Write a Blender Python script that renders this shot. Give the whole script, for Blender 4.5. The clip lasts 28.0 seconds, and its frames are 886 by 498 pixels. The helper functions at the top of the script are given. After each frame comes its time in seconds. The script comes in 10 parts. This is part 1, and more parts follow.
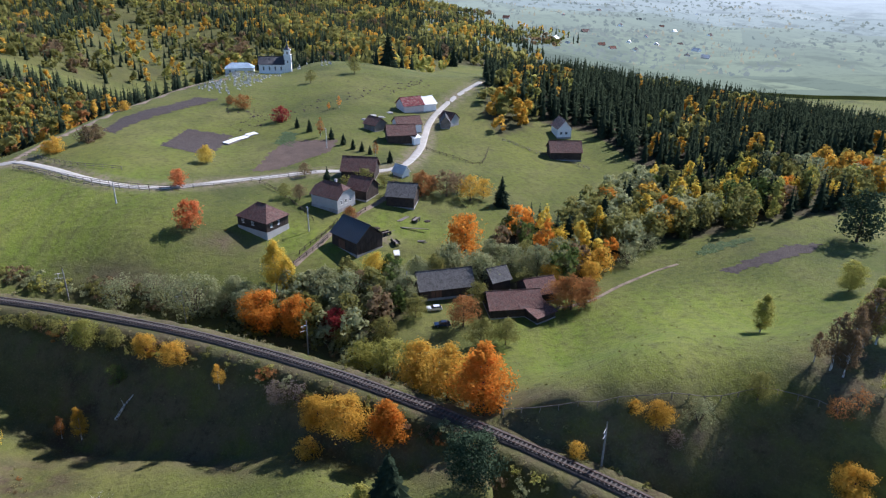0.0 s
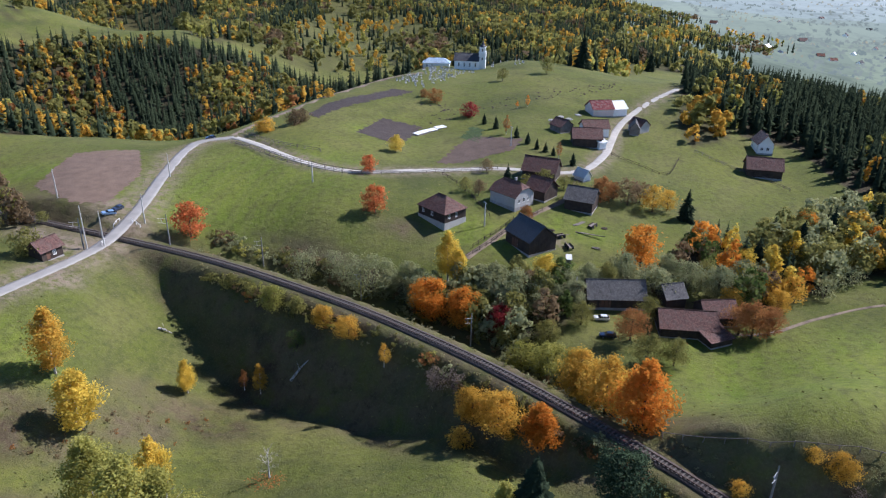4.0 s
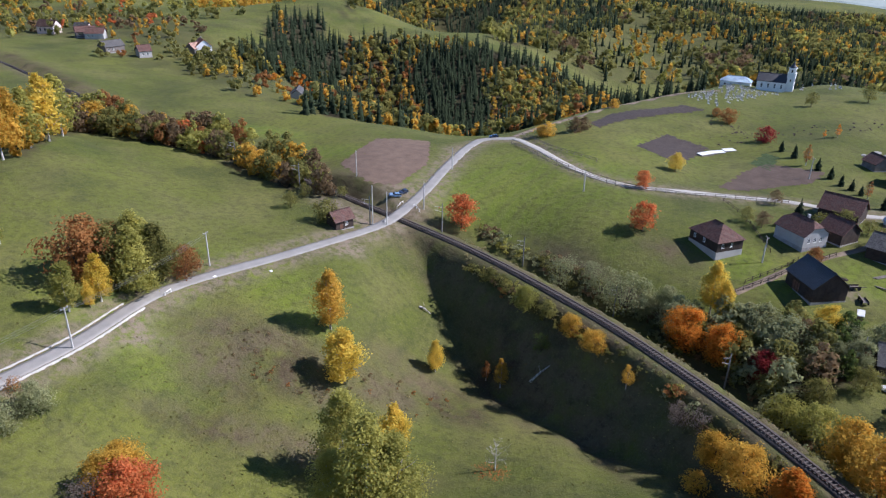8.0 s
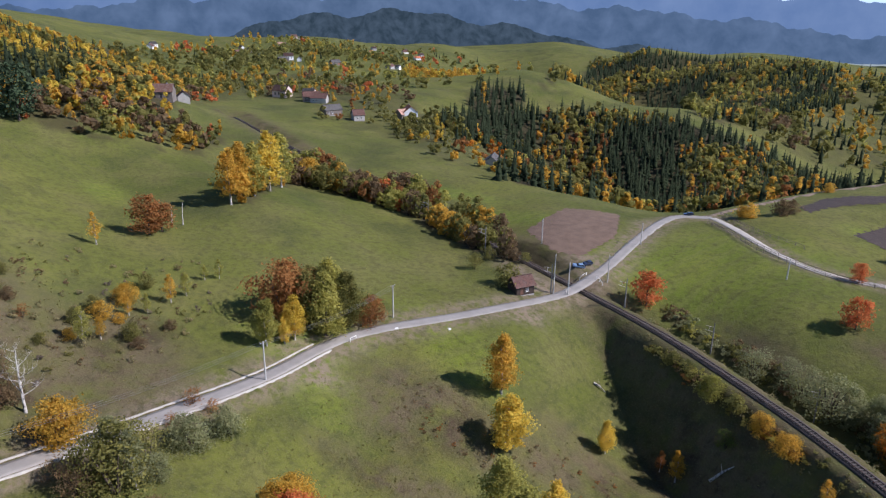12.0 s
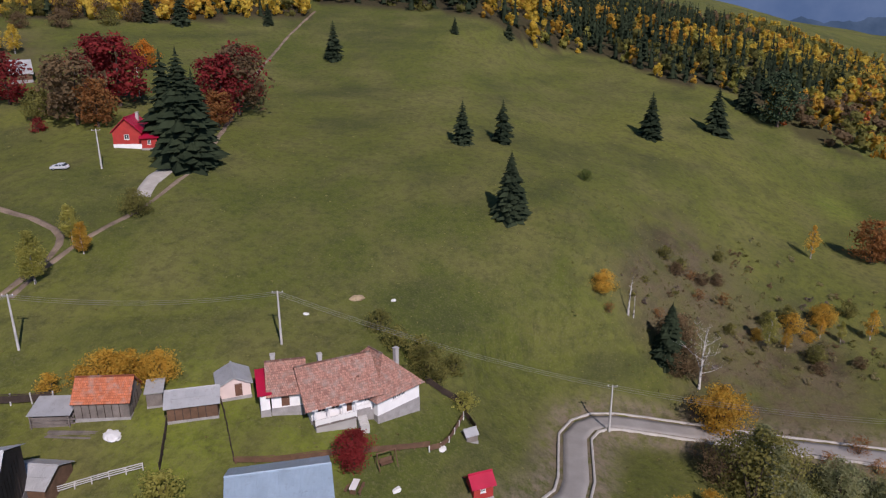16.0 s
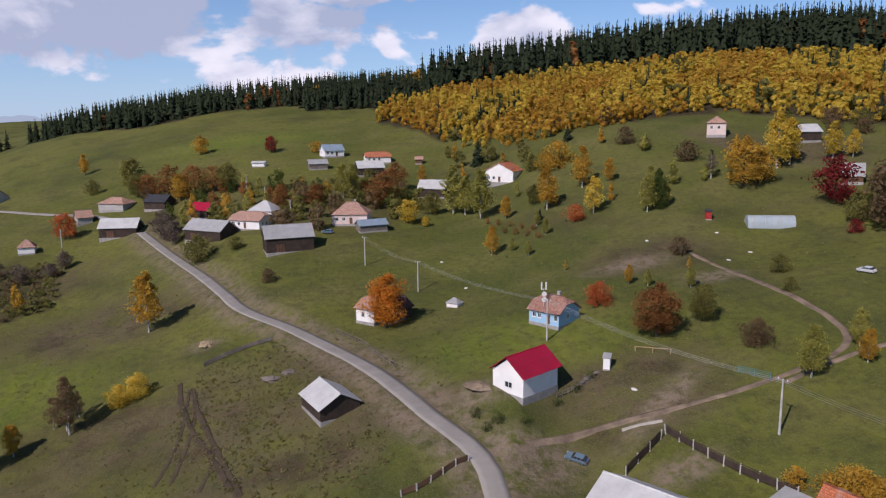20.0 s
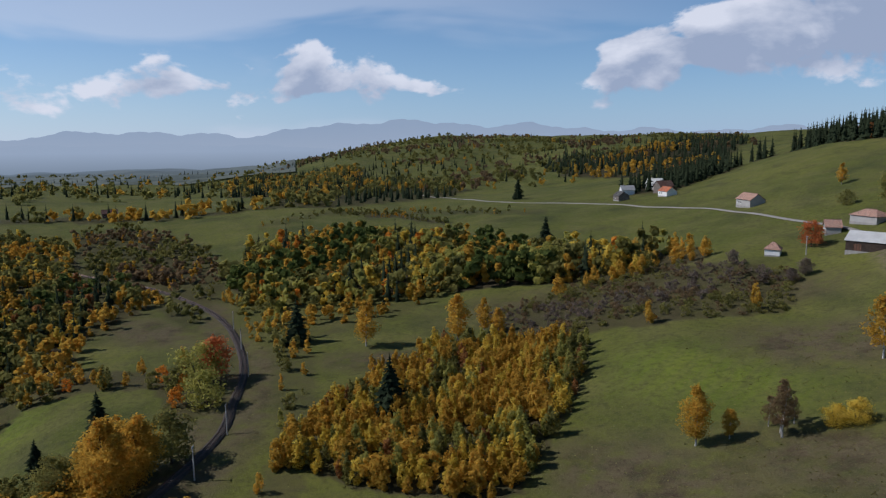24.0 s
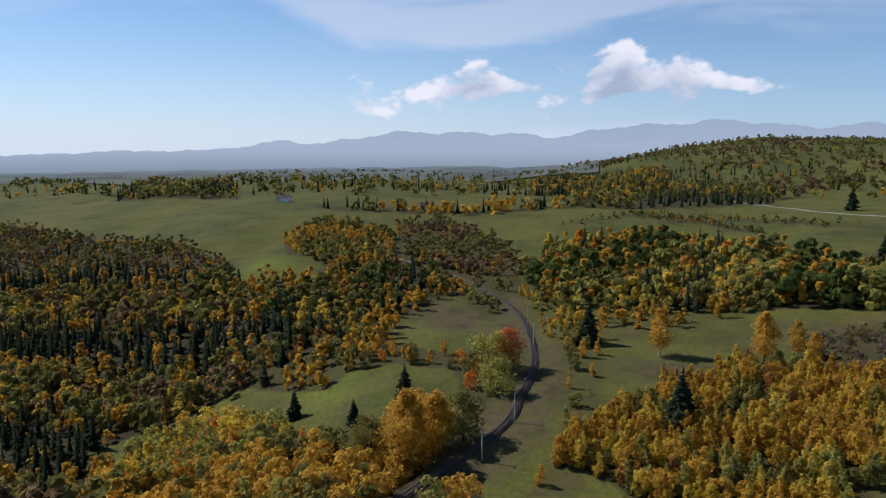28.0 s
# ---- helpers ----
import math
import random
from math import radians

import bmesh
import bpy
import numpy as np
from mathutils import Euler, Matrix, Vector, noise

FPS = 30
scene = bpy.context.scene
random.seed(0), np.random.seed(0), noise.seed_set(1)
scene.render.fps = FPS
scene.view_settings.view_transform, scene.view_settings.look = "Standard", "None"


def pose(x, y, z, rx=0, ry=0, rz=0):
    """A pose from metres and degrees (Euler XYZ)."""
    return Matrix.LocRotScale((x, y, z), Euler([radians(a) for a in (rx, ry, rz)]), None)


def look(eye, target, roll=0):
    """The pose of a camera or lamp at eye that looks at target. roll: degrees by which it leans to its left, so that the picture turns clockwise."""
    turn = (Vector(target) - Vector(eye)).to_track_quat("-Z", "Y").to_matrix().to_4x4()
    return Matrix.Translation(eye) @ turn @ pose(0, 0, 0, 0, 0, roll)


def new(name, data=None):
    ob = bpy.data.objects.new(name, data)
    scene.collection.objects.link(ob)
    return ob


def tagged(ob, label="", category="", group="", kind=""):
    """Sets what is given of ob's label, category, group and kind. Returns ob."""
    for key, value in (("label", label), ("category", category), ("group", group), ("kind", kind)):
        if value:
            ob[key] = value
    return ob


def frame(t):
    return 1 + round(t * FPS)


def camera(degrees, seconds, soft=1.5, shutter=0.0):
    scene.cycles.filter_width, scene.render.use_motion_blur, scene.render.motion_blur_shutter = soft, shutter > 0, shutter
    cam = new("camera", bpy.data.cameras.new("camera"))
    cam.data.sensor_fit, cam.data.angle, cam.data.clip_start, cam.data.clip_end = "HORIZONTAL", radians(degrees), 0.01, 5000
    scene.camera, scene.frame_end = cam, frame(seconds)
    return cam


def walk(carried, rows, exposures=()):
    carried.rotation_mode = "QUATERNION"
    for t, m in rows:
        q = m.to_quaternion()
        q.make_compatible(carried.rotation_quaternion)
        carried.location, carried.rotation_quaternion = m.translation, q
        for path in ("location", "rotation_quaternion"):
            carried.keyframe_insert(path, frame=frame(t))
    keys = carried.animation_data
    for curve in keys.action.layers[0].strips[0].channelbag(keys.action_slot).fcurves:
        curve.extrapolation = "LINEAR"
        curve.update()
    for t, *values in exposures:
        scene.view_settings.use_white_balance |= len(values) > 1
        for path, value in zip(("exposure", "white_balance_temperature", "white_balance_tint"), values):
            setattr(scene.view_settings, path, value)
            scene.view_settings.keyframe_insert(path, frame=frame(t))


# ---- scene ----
cam = camera(64.12, 28.0, 1.25)
EYE = (0.0, 0.0, 75.0)
PATH = [
    (0, pose(*EYE, 66.01, -1.08, 0.48)),
    (0.5, pose(*EYE, 65.98, -1.06, 1.32)),
    (1, pose(*EYE, 65.97, -1.10, 2.13)),
    (1.5, pose(*EYE, 65.93, -1.13, 3.57)),
    (2, pose(*EYE, 65.87, -1.18, 6.21)),
    (2.5, pose(*EYE, 65.81, -1.18, 8.78)),
    (3, pose(*EYE, 65.75, -1.12, 11.29)),
    (3.5, pose(*EYE, 65.71, -1.16, 13.65)),
    (5.5, pose(*EYE, 65.59, -1.19, 23.31)),
    (6, pose(*EYE, 65.52, -1.14, 27.06)),
    (6.5, pose(*EYE, 65.47, -1.13, 30.76)),
    (7, pose(*EYE, 65.42, -1.14, 34.37)),
    (7.5, pose(*EYE, 65.39, -1.15, 36.84)),
    (8, pose(*EYE, 65.87, -1.13, 38.56)),
    (8.5, pose(*EYE, 67.08, -1.13, 40.41)),
    (9, pose(*EYE, 68.59, -1.13, 42.35)),
    (9.5, pose(*EYE, 70.09, -1.08, 44.33)),
    (10, pose(*EYE, 71.07, -1.06, 46.35)),
    (10.5, pose(*EYE, 71.09, -0.96, 48.34)),
    (11, pose(*EYE, 71.04, -1.06, 50.37)),
    (11.5, pose(*EYE, 71.04, -0.96, 52.37)),
    (13.5, pose(*EYE, 71.02, -0.54, 66.31)),
    (14, pose(*EYE, 71.06, -0.44, 75.22)),
    (14.5, pose(*EYE, 71.06, -0.22, 84.19)),
    (15, pose(*EYE, 71.06, -0.13, 93.06)),
    (15.5, pose(*EYE, 71.12, 0.08, 101.69)),
    (16, pose(*EYE, 71.59, 0.16, 109.99)),
    (16.5, pose(*EYE, 72.91, 0.21, 117.63)),
    (17, pose(*EYE, 74.24, 0.27, 125.25)),
    (17.5, pose(*EYE, 75.58, 0.44, 132.78)),
    (18, pose(*EYE, 76.97, 0.55, 140.33)),
    (18.5, pose(*EYE, 78.37, 0.70, 147.89)),
    (19, pose(*EYE, 79.71, 0.68, 155.30)),
    (19.5, pose(*EYE, 80.00, 0.68, 162.65)),
    (20, pose(*EYE, 80.15, 0.77, 170.14)),
    (20.5, pose(*EYE, 80.26, 0.81, 177.10)),
    (21, pose(*EYE, 80.46, 0.74, 184.57)),
    (21.5, pose(*EYE, 80.65, 0.69, 191.96)),
    (23.5, pose(*EYE, 81.36, 0.66, 219.57)),
    (24, pose(*EYE, 81.53, 0.62, 226.26)),
    (24.5, pose(*EYE, 81.64, 0.42, 232.09)),
    (25, pose(*EYE, 81.70, 0.36, 235.95)),
    (25.5, pose(*EYE, 81.77, 0.33, 239.96)),
    (26, pose(*EYE, 81.79, 0.21, 242.95)),
    (26.5, pose(*EYE, 81.79, 0.14, 245.09)),
    (27, pose(*EYE, 81.81, 0.16, 247.17)),
    (27.5, pose(*EYE, 81.80, 0.14, 249.16)),
    (28, pose(*EYE, 81.69, -0.03, 250.34)),
]
walk(cam, PATH, ((0, 0.66, 5500, 20), (8, 0.5, 5550, 21), (11, 0.37, 5650, 22), (14, -0.05, 6000, 25), (17, -0.38, 6150, 28), (18, -0.28, 6200, 28), (20, -0.42, 6200, 26), (21, -0.58, 6100, 23), (24, -0.72, 5850, 16), (26, -0.62, 5900, 17), (28, -0.45, 6050, 18)))

# ---- daylight: clear autumn sky with scattered cumulus, sun low in the north-east of the plan ----
SUN_AZ, SUN_EL = 48.0, 42.0
world = bpy.data.worlds.new("sky")
scene.world = world
world.use_nodes = True
wn, wl = world.node_tree.nodes, world.node_tree.links
wn.clear()


def wnode(kind, **values):
    n = wn.new(kind)
    for k, v in values.items():
        n.inputs[k].default_value = v
    return n


def wmath(op, a, b=None):
    n = wn.new("ShaderNodeMath")
    n.operation = op
    for i, v in enumerate((a, b)):
        if v is None:
            continue
        if isinstance(v, (int, float)):
            n.inputs[i].default_value = v
        else:
            wl.new(v, n.inputs[i])
    return n.outputs[0]


sky = wn.new("ShaderNodeTexSky")
sky.sky_type, sky.sun_disc = "NISHITA", False
sky.sun_elevation, sky.sun_rotation = radians(SUN_EL), radians(SUN_AZ)
sky.altitude, sky.air_density, sky.dust_density, sky.ozone_density = 1500, 1.0, 0.15, 3.0
coord = wn.new("ShaderNodeTexCoord")
split = wn.new("ShaderNodeSeparateXYZ")
wl.new(coord.outputs["Generated"], split.inputs[0])
def wmix(fac, a, b):
    n = wn.new("ShaderNodeMix")
    n.data_type = "RGBA"
    for s, v in zip((n.inputs["Factor"], *[i for i in n.inputs if i.type == "RGBA"]), (fac, a, b)):
        if isinstance(v, tuple):
            s.default_value = v
        else:
            wl.new(v, s)
    return [o for o in n.outputs if o.type == "RGBA"][0]


def cloud_noise(scale, stretch, shift, detail=9.0, rough=0.52, warp=0.2):
    m = wn.new("ShaderNodeMapping")
    m.inputs["Scale"].default_value, m.inputs["Location"].default_value = stretch, shift
    wl.new(coord.outputs["Generated"], m.inputs["Vector"])
    n = wnode("ShaderNodeTexNoise", Scale=scale, Detail=detail, Roughness=rough, Distortion=warp)
    wl.new(m.outputs[0], n.inputs["Vector"])
    return n.outputs["Fac"]


def wstep(value, lo, hi):
    n = wn.new("ShaderNodeMapRange")
    n.interpolation_type = "SMOOTHSTEP"
    n.inputs["From Min"].default_value, n.inputs["From Max"].default_value = lo, hi
    wl.new(value, n.inputs["Value"])
    return n.outputs["Result"]


up, south = split.outputs[2], wmath("MULTIPLY", split.outputs[1], -1.0)
# cumulus: heaped puffs in a belt over the southern hills, thinning out to small ones over the plain; lit tops, grey bases
puff = cloud_noise(5.2, (1.0, 1.0, 1.7), (0.35, 0.1, 0.0))
above = cloud_noise(5.2, (1.0, 1.0, 1.7), (0.35, 0.1, 0.055))
belt = wmath("MULTIPLY", wmath("ABSOLUTE", wmath("SUBTRACT", wmath("SUBTRACT", up, 0.075), wmath("MULTIPLY", wstep(south, 0.72, 1.0), 0.05))), 1.4)
dense = wmath("ADD", wmath("SUBTRACT", puff, belt), wmath("MULTIPLY", wstep(south, 0.76, 0.99), 0.18))
cover = wstep(dense, 0.55, 0.595)
tone = wn.new("ShaderNodeValToRGB")
tone.color_ramp.elements[0].position, tone.color_ramp.elements[1].position = 0.40, 0.62
tone.color_ramp.elements[0].color, tone.color_ramp.elements[1].color = (6.0, 7.0, 8.6, 1), (13.0, 13.2, 13.4, 1)
wl.new(wmath("ADD", wmath("MULTIPLY", wmath("SUBTRACT", puff, above), 1.5), wmath("SUBTRACT", 1.09, dense)), tone.inputs["Fac"])
# thin high veils over the plain
veil = wmath("SUBTRACT", cloud_noise(2.2, (1.0, 1.0, 4.5), (0.2, 0.7, 0.3), 4.0, 0.5, 0.5), wmath("MULTIPLY", wmath("ABSOLUTE", wmath("SUBTRACT", up, 0.17)), 0.9))
veil = wmath("MULTIPLY", wmath("MULTIPLY", wstep(veil, 0.40, 0.56), wstep(split.outputs[0], 0.3, 0.95)), 0.42)
haze = wmath("POWER", 2.718, wmath("MULTIPLY", wmath("MAXIMUM", up, 0.0), -9.0))
# the clear sky deepens towards the zenith and whitens towards the sun's side of the horizon
deep = wmix(wstep(up, 0.25, 0.95), (1.04, 1.42, 1.5, 1), (0.43, 0.48, 0.50, 1))
clear = wn.new("ShaderNodeMix")
clear.data_type, clear.blend_type = "RGBA", "MULTIPLY"
clear.inputs["Factor"].default_value = 1.0
for source, socket in zip((sky.outputs["Color"], deep), [i for i in clear.inputs if i.type == "RGBA"]):
    wl.new(source, socket)
sunward = wmath("ADD", wmath("MULTIPLY", split.outputs[0], 0.9), wmath("MULTIPLY", split.outputs[1], 0.44))
mist = wmix(wstep(sunward, 0.2, 1.0), (6.6, 8.4, 10.6, 1), (10.2, 11.2, 12.2, 1))
air = wmix(wmath("MULTIPLY", haze, 0.9), [o for o in clear.outputs if o.type == "RGBA"][0], mist)
full = wmix(wmath("MULTIPLY", cover, 0.94), wmix(veil, air, (11.5, 12.0, 12.6, 1)), tone.outputs["Color"])
back = wnode("ShaderNodeBackground", Strength=0.09)
wl.new(full, back.inputs["Color"])
wout = wn.new("ShaderNodeOutputWorld")
wl.new(back.outputs[0], wout.inputs["Surface"])

sun = new("sun", bpy.data.lights.new("sun", "SUN"))
sun.data.energy, sun.data.angle, sun.data.color = 5.0, radians(0.6), (1.0, 0.94, 0.84)
sun.matrix_world = look((300 * math.sin(radians(SUN_AZ)), 300 * math.cos(radians(SUN_AZ)), 300 * math.tan(radians(SUN_EL))), (0, 0, 0))

# ---- materials ----


class Shade:
    """A node material under construction."""

    def __init__(self, name, rough=0.8, metal=0.0, spec=0.3):
        self.mat = bpy.data.materials.new(name)
        self.mat.use_nodes = True
        self.n, self.l = self.mat.node_tree.nodes, self.mat.node_tree.links
        self.b = self.n["Principled BSDF"]
        self.b.inputs["Roughness"].default_value, self.b.inputs["Metallic"].default_value = rough, metal
        self.b.inputs["Specular IOR Level"].default_value = spec
        self.pos = self.n.new("ShaderNodeNewGeometry").outputs["Position"]

    def noise(self, scale, detail=4.0, rough=0.55, vec=None, stretch=None):
        n = self.n.new("ShaderNodeTexNoise")
        n.inputs["Scale"].default_value, n.inputs["Detail"].default_value, n.inputs["Roughness"].default_value = scale, detail, rough
        v = vec or self.pos
        if stretch:
            m = self.n.new("ShaderNodeMapping")
            m.inputs["Scale"].default_value = stretch
            self.l.new(v, m.inputs["Vector"])
            v = m.outputs[0]
        self.l.new(v, n.inputs["Vector"])
        return n.outputs["Fac"]

    def ramp(self, fac, stops):
        r = self.n.new("ShaderNodeValToRGB")
        e = r.color_ramp.elements
        while len(e) < len(stops):
            e.new(0.5)
        for el, (p, c) in zip(e, stops):
            el.position, el.color = p, (*c, 1) if len(c) == 3 else c
        self.l.new(fac, r.inputs["Fac"])
        return r.outputs["Color"]

    def grey(self, fac, lo, hi):
        return self.ramp(fac, [(lo, (0, 0, 0)), (hi, (1, 1, 1))])

    def mix(self, fac, a, b, mode="MIX"):
        m = self.n.new("ShaderNodeMix")
        m.data_type, m.blend_type = "RGBA", mode
        for key, v in (("Factor", fac), ("A", a), ("B", b)):
            s = m.inputs[key] if key == "Factor" else [i for i in m.inputs if i.name == key and i.type == "RGBA"][0]
            if isinstance(v, (int, float)):
                s.default_value = v
            elif isinstance(v, tuple):
                s.default_value = (*v, 1)
            else:
                self.l.new(v, s)
        return [o for o in m.outputs if o.type == "RGBA"][0]

    def math(self, op, a, b=0.0):
        m = self.n.new("ShaderNodeMath")
        m.operation = op
        for i, v in enumerate((a, b)):
            if isinstance(v, (int, float)):
                m.inputs[i].default_value = v
            else:
                self.l.new(v, m.inputs[i])
        return m.outputs[0]

    def colour(self, c):
        if isinstance(c, tuple):
            self.b.inputs["Base Color"].default_value = (*c, 1)
        else:
            self.l.new(c, self.b.inputs["Base Color"])
        return self

    def bump(self, fac, strength=0.4, dist=0.05):
        n = self.n.new("ShaderNodeBump")
        n.inputs["Strength"].default_value, n.inputs["Distance"].default_value = strength, dist
        self.l.new(fac, n.inputs["Height"])
        self.l.new(n.outputs[0], self.b.inputs["Normal"])
        return self

    def attribute(self, name):
        a = self.n.new("ShaderNodeAttribute")
        a.attribute_name = name
        s = self.n.new("ShaderNodeSeparateColor")
        self.l.new(a.outputs["Color"], s.inputs[0])
        return s.outputs

    def random(self):
        return self.n.new("ShaderNodeObjectInfo").outputs["Random"]

    def island(self):
        return self.n.new("ShaderNodeNewGeometry").outputs["Random Per Island"]


def scaled(c, k):
    return tuple(min(1.0, v * k) for v in c)


def rough_mat(name, colour, vary=0.25, scale=3.0, rough=0.8, metal=0.0, bump=0.3, dist=0.02, streak=None, spec=0.3):
    """A plain weathered surface: one colour, blotched at two scales, with fine relief."""
    s = Shade(name, rough, metal, spec)
    big, fine = s.noise(scale * 0.25, 3), s.noise(scale * 5, 4, stretch=streak)
    c = s.mix(s.grey(big, 0.3, 0.7), scaled(colour, 1 - vary), scaled(colour, 1 + vary))
    c = s.mix(s.math("MULTIPLY", s.grey(fine, 0.35, 0.75), 0.5), c, scaled(colour, 1 - 1.6 * vary))
    s.colour(c).bump(fine, bump, dist)
    return s.mat


def leaf_mat(name, dark, light, glow=0.56):
    """Foliage: every clump and every tree a little different, some light passing through."""
    s = Shade(name, 0.9, 0.0, 0.0)
    k = s.math("ADD", s.math("MULTIPLY", s.island(), 0.26), s.math("MULTIPLY", s.random(), 0.28))
    k = s.math("ADD", k, s.math("MULTIPLY", s.grey(s.noise(0.16, 2, 0.6), 0.36, 0.64), 0.46))
    c = s.mix(k, dark, light)
    c = s.mix(s.math("MULTIPLY", s.grey(s.noise(0.5, 3), 0.42, 0.66), 0.3), c, scaled(dark, 0.85))
    s.colour(c)
    t = s.n.new("ShaderNodeBsdfTranslucent")
    s.l.new(c, t.inputs["Color"])
    m = s.n.new("ShaderNodeMixShader")
    m.inputs[0].default_value = glow
    s.l.new(s.b.outputs[0], m.inputs[1])
    s.l.new(t.outputs[0], m.inputs[2])
    s.l.new(m.outputs[0], s.n["Material Output"].inputs["Surface"])
    return s.mat


LEAF = {
    "gold": leaf_mat("leaf_gold", (0.42, 0.255, 0.036), (0.84, 0.54, 0.095)),
    "yellow": leaf_mat("leaf_yellow", (0.54, 0.385, 0.045), (0.9, 0.7, 0.135)),
    "lime": leaf_mat("leaf_lime", (0.24, 0.235, 0.055), (0.58, 0.53, 0.14)),
    "orange": leaf_mat("leaf_orange", (0.46, 0.17, 0.024), (0.88, 0.4, 0.06)),
    "red": leaf_mat("leaf_red", (0.44, 0.12, 0.04), (0.80, 0.30, 0.11)),
    "crimson": leaf_mat("leaf_crimson", (0.16, 0.03, 0.03), (0.44, 0.065, 0.06)),
    "rust": leaf_mat("leaf_rust", (0.24, 0.105, 0.04), (0.5, 0.25, 0.085)),
    "brown": leaf_mat("leaf_brown", (0.15, 0.105, 0.06), (0.34, 0.235, 0.12)),
    "green": leaf_mat("leaf_green", (0.055, 0.085, 0.024), (0.19, 0.225, 0.06)),
    "olive": leaf_mat("leaf_olive", (0.125, 0.125, 0.038), (0.37, 0.335, 0.1)),
    "sage": leaf_mat("leaf_sage", (0.2, 0.21, 0.1), (0.44, 0.44, 0.22)),
    "dusk": leaf_mat("leaf_dusk", (0.16, 0.125, 0.1), (0.32, 0.255, 0.2)),
    "spruce": leaf_mat("needle_spruce", (0.015, 0.023, 0.014), (0.048, 0.062, 0.032), 0.1),
    "pine": leaf_mat("needle_pine", (0.025, 0.042, 0.025), (0.075, 0.105, 0.052), 0.1),
}


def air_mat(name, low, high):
    """Trees of the far valley: unlit emission, the haze before them painted as their whole colour."""
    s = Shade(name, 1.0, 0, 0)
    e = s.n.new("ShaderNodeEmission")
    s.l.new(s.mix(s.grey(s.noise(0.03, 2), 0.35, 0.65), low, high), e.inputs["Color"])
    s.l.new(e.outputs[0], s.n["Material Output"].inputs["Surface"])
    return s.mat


LEAF["straw"] = leaf_mat("dry_grass_straw", (0.25, 0.215, 0.10), (0.44, 0.38, 0.19))
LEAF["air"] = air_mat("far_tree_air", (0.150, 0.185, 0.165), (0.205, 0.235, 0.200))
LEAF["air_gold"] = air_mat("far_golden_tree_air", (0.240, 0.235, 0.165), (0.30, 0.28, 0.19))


def bark(name, base, mark, scale):
    s = Shade(name, 0.9, 0, 0.2)
    f = s.noise(scale, 4, stretch=(1, 1, 0.35))
    s.colour(s.mix(s.grey(f, 0.5, 0.62), base, mark)).bump(f, 0.5, 0.02)
    return s.mat


BARK = bark("bark_brown", (0.10, 0.075, 0.055), (0.04, 0.03, 0.024), 6)
BIRCH_BARK = bark("bark_birch", (0.52, 0.49, 0.44), (0.06, 0.05, 0.045), 3.5)


def ground_mat():
    s = Shade("grass_land", 0.95, 0, 0.1)
    r, g, b = s.attribute("cover")[:3]
    litter = s.n.new("ShaderNodeAttribute")
    litter.attribute_name = "cover"
    big, mid, fine, tuft = s.noise(0.011, 4), s.noise(0.055, 6, 0.62), s.noise(0.6, 6, 0.7), s.noise(2.6, 4, 0.7)
    c = s.mix(s.grey(big, 0.35, 0.68), (0.082, 0.099, 0.019), (0.150, 0.155, 0.030))
    c = s.mix(s.math("MULTIPLY", s.grey(mid, 0.44, 0.64), 0.6), c, (0.175, 0.160, 0.054))
    c = s.mix(s.math("MULTIPLY", s.grey(s.noise(0.028, 5, 0.6, stretch=(1, 1, 6)), 0.5, 0.68), 0.6), c, (0.046, 0.054, 0.020))
    # lush meadow with faint mown swaths
    swath = s.n.new("ShaderNodeTexWave")
    swath.inputs["Scale"].default_value, swath.inputs["Distortion"].default_value, swath.inputs["Detail"].default_value = 0.055, 5.0, 3.0
    s.l.new(s.pos, swath.inputs["Vector"])
    lush = s.mix(s.grey(mid, 0.3, 0.7), (0.105, 0.145, 0.017), (0.182, 0.203, 0.030))
    lush = s.mix(s.math("MULTIPLY", s.grey(swath.outputs["Fac"], 0.45, 0.75), 0.3), lush, (0.165, 0.165, 0.050))
    c = s.mix(g, c, lush)
    weeds = s.mix(s.grey(fine, 0.35, 0.7), (0.070, 0.052, 0.030), (0.20, 0.158, 0.09))
    weeds = s.mix(s.math("MULTIPLY", s.grey(s.noise(0.09, 4, 0.6), 0.5, 0.62), 0.75), weeds, (0.055, 0.036, 0.024))
    c = s.mix(s.math("MULTIPLY", r, s.grey(s.noise(0.16, 5, 0.65), 0.26, 0.56)), c, weeds)
    soil = s.mix(s.grey(fine, 0.3, 0.7), (0.17, 0.125, 0.09), (0.32, 0.25, 0.19))
    c = s.mix(s.math("MULTIPLY", b, s.grey(s.noise(0.5, 5, 0.7), 0.36, 0.56)), c, soil)
    c = s.mix(s.math("MULTIPLY", s.grey(fine, 0.45, 0.7), 0.6), c, (0.036, 0.042, 0.016))
    c = s.mix(s.math("MULTIPLY", s.grey(s.noise(0.22, 5, 0.7), 0.5, 0.7), 0.5), c, (0.044, 0.050, 0.019))
    c = s.mix(s.math("MULTIPLY", s.grey(s.noise(1.3, 3, 0.75), 0.60, 0.72), 0.55), c, (0.028, 0.034, 0.014))
    c = s.mix(s.math("MULTIPLY", s.grey(tuft, 0.5, 0.72), 0.5), c, (0.185, 0.170, 0.082))
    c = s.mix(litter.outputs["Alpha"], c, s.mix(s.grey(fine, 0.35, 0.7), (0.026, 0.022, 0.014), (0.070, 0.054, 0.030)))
    s.colour(c).bump(s.math("ADD", fine, s.math("MULTIPLY", tuft, 0.5)), 0.8, 0.4)
    return s.mat


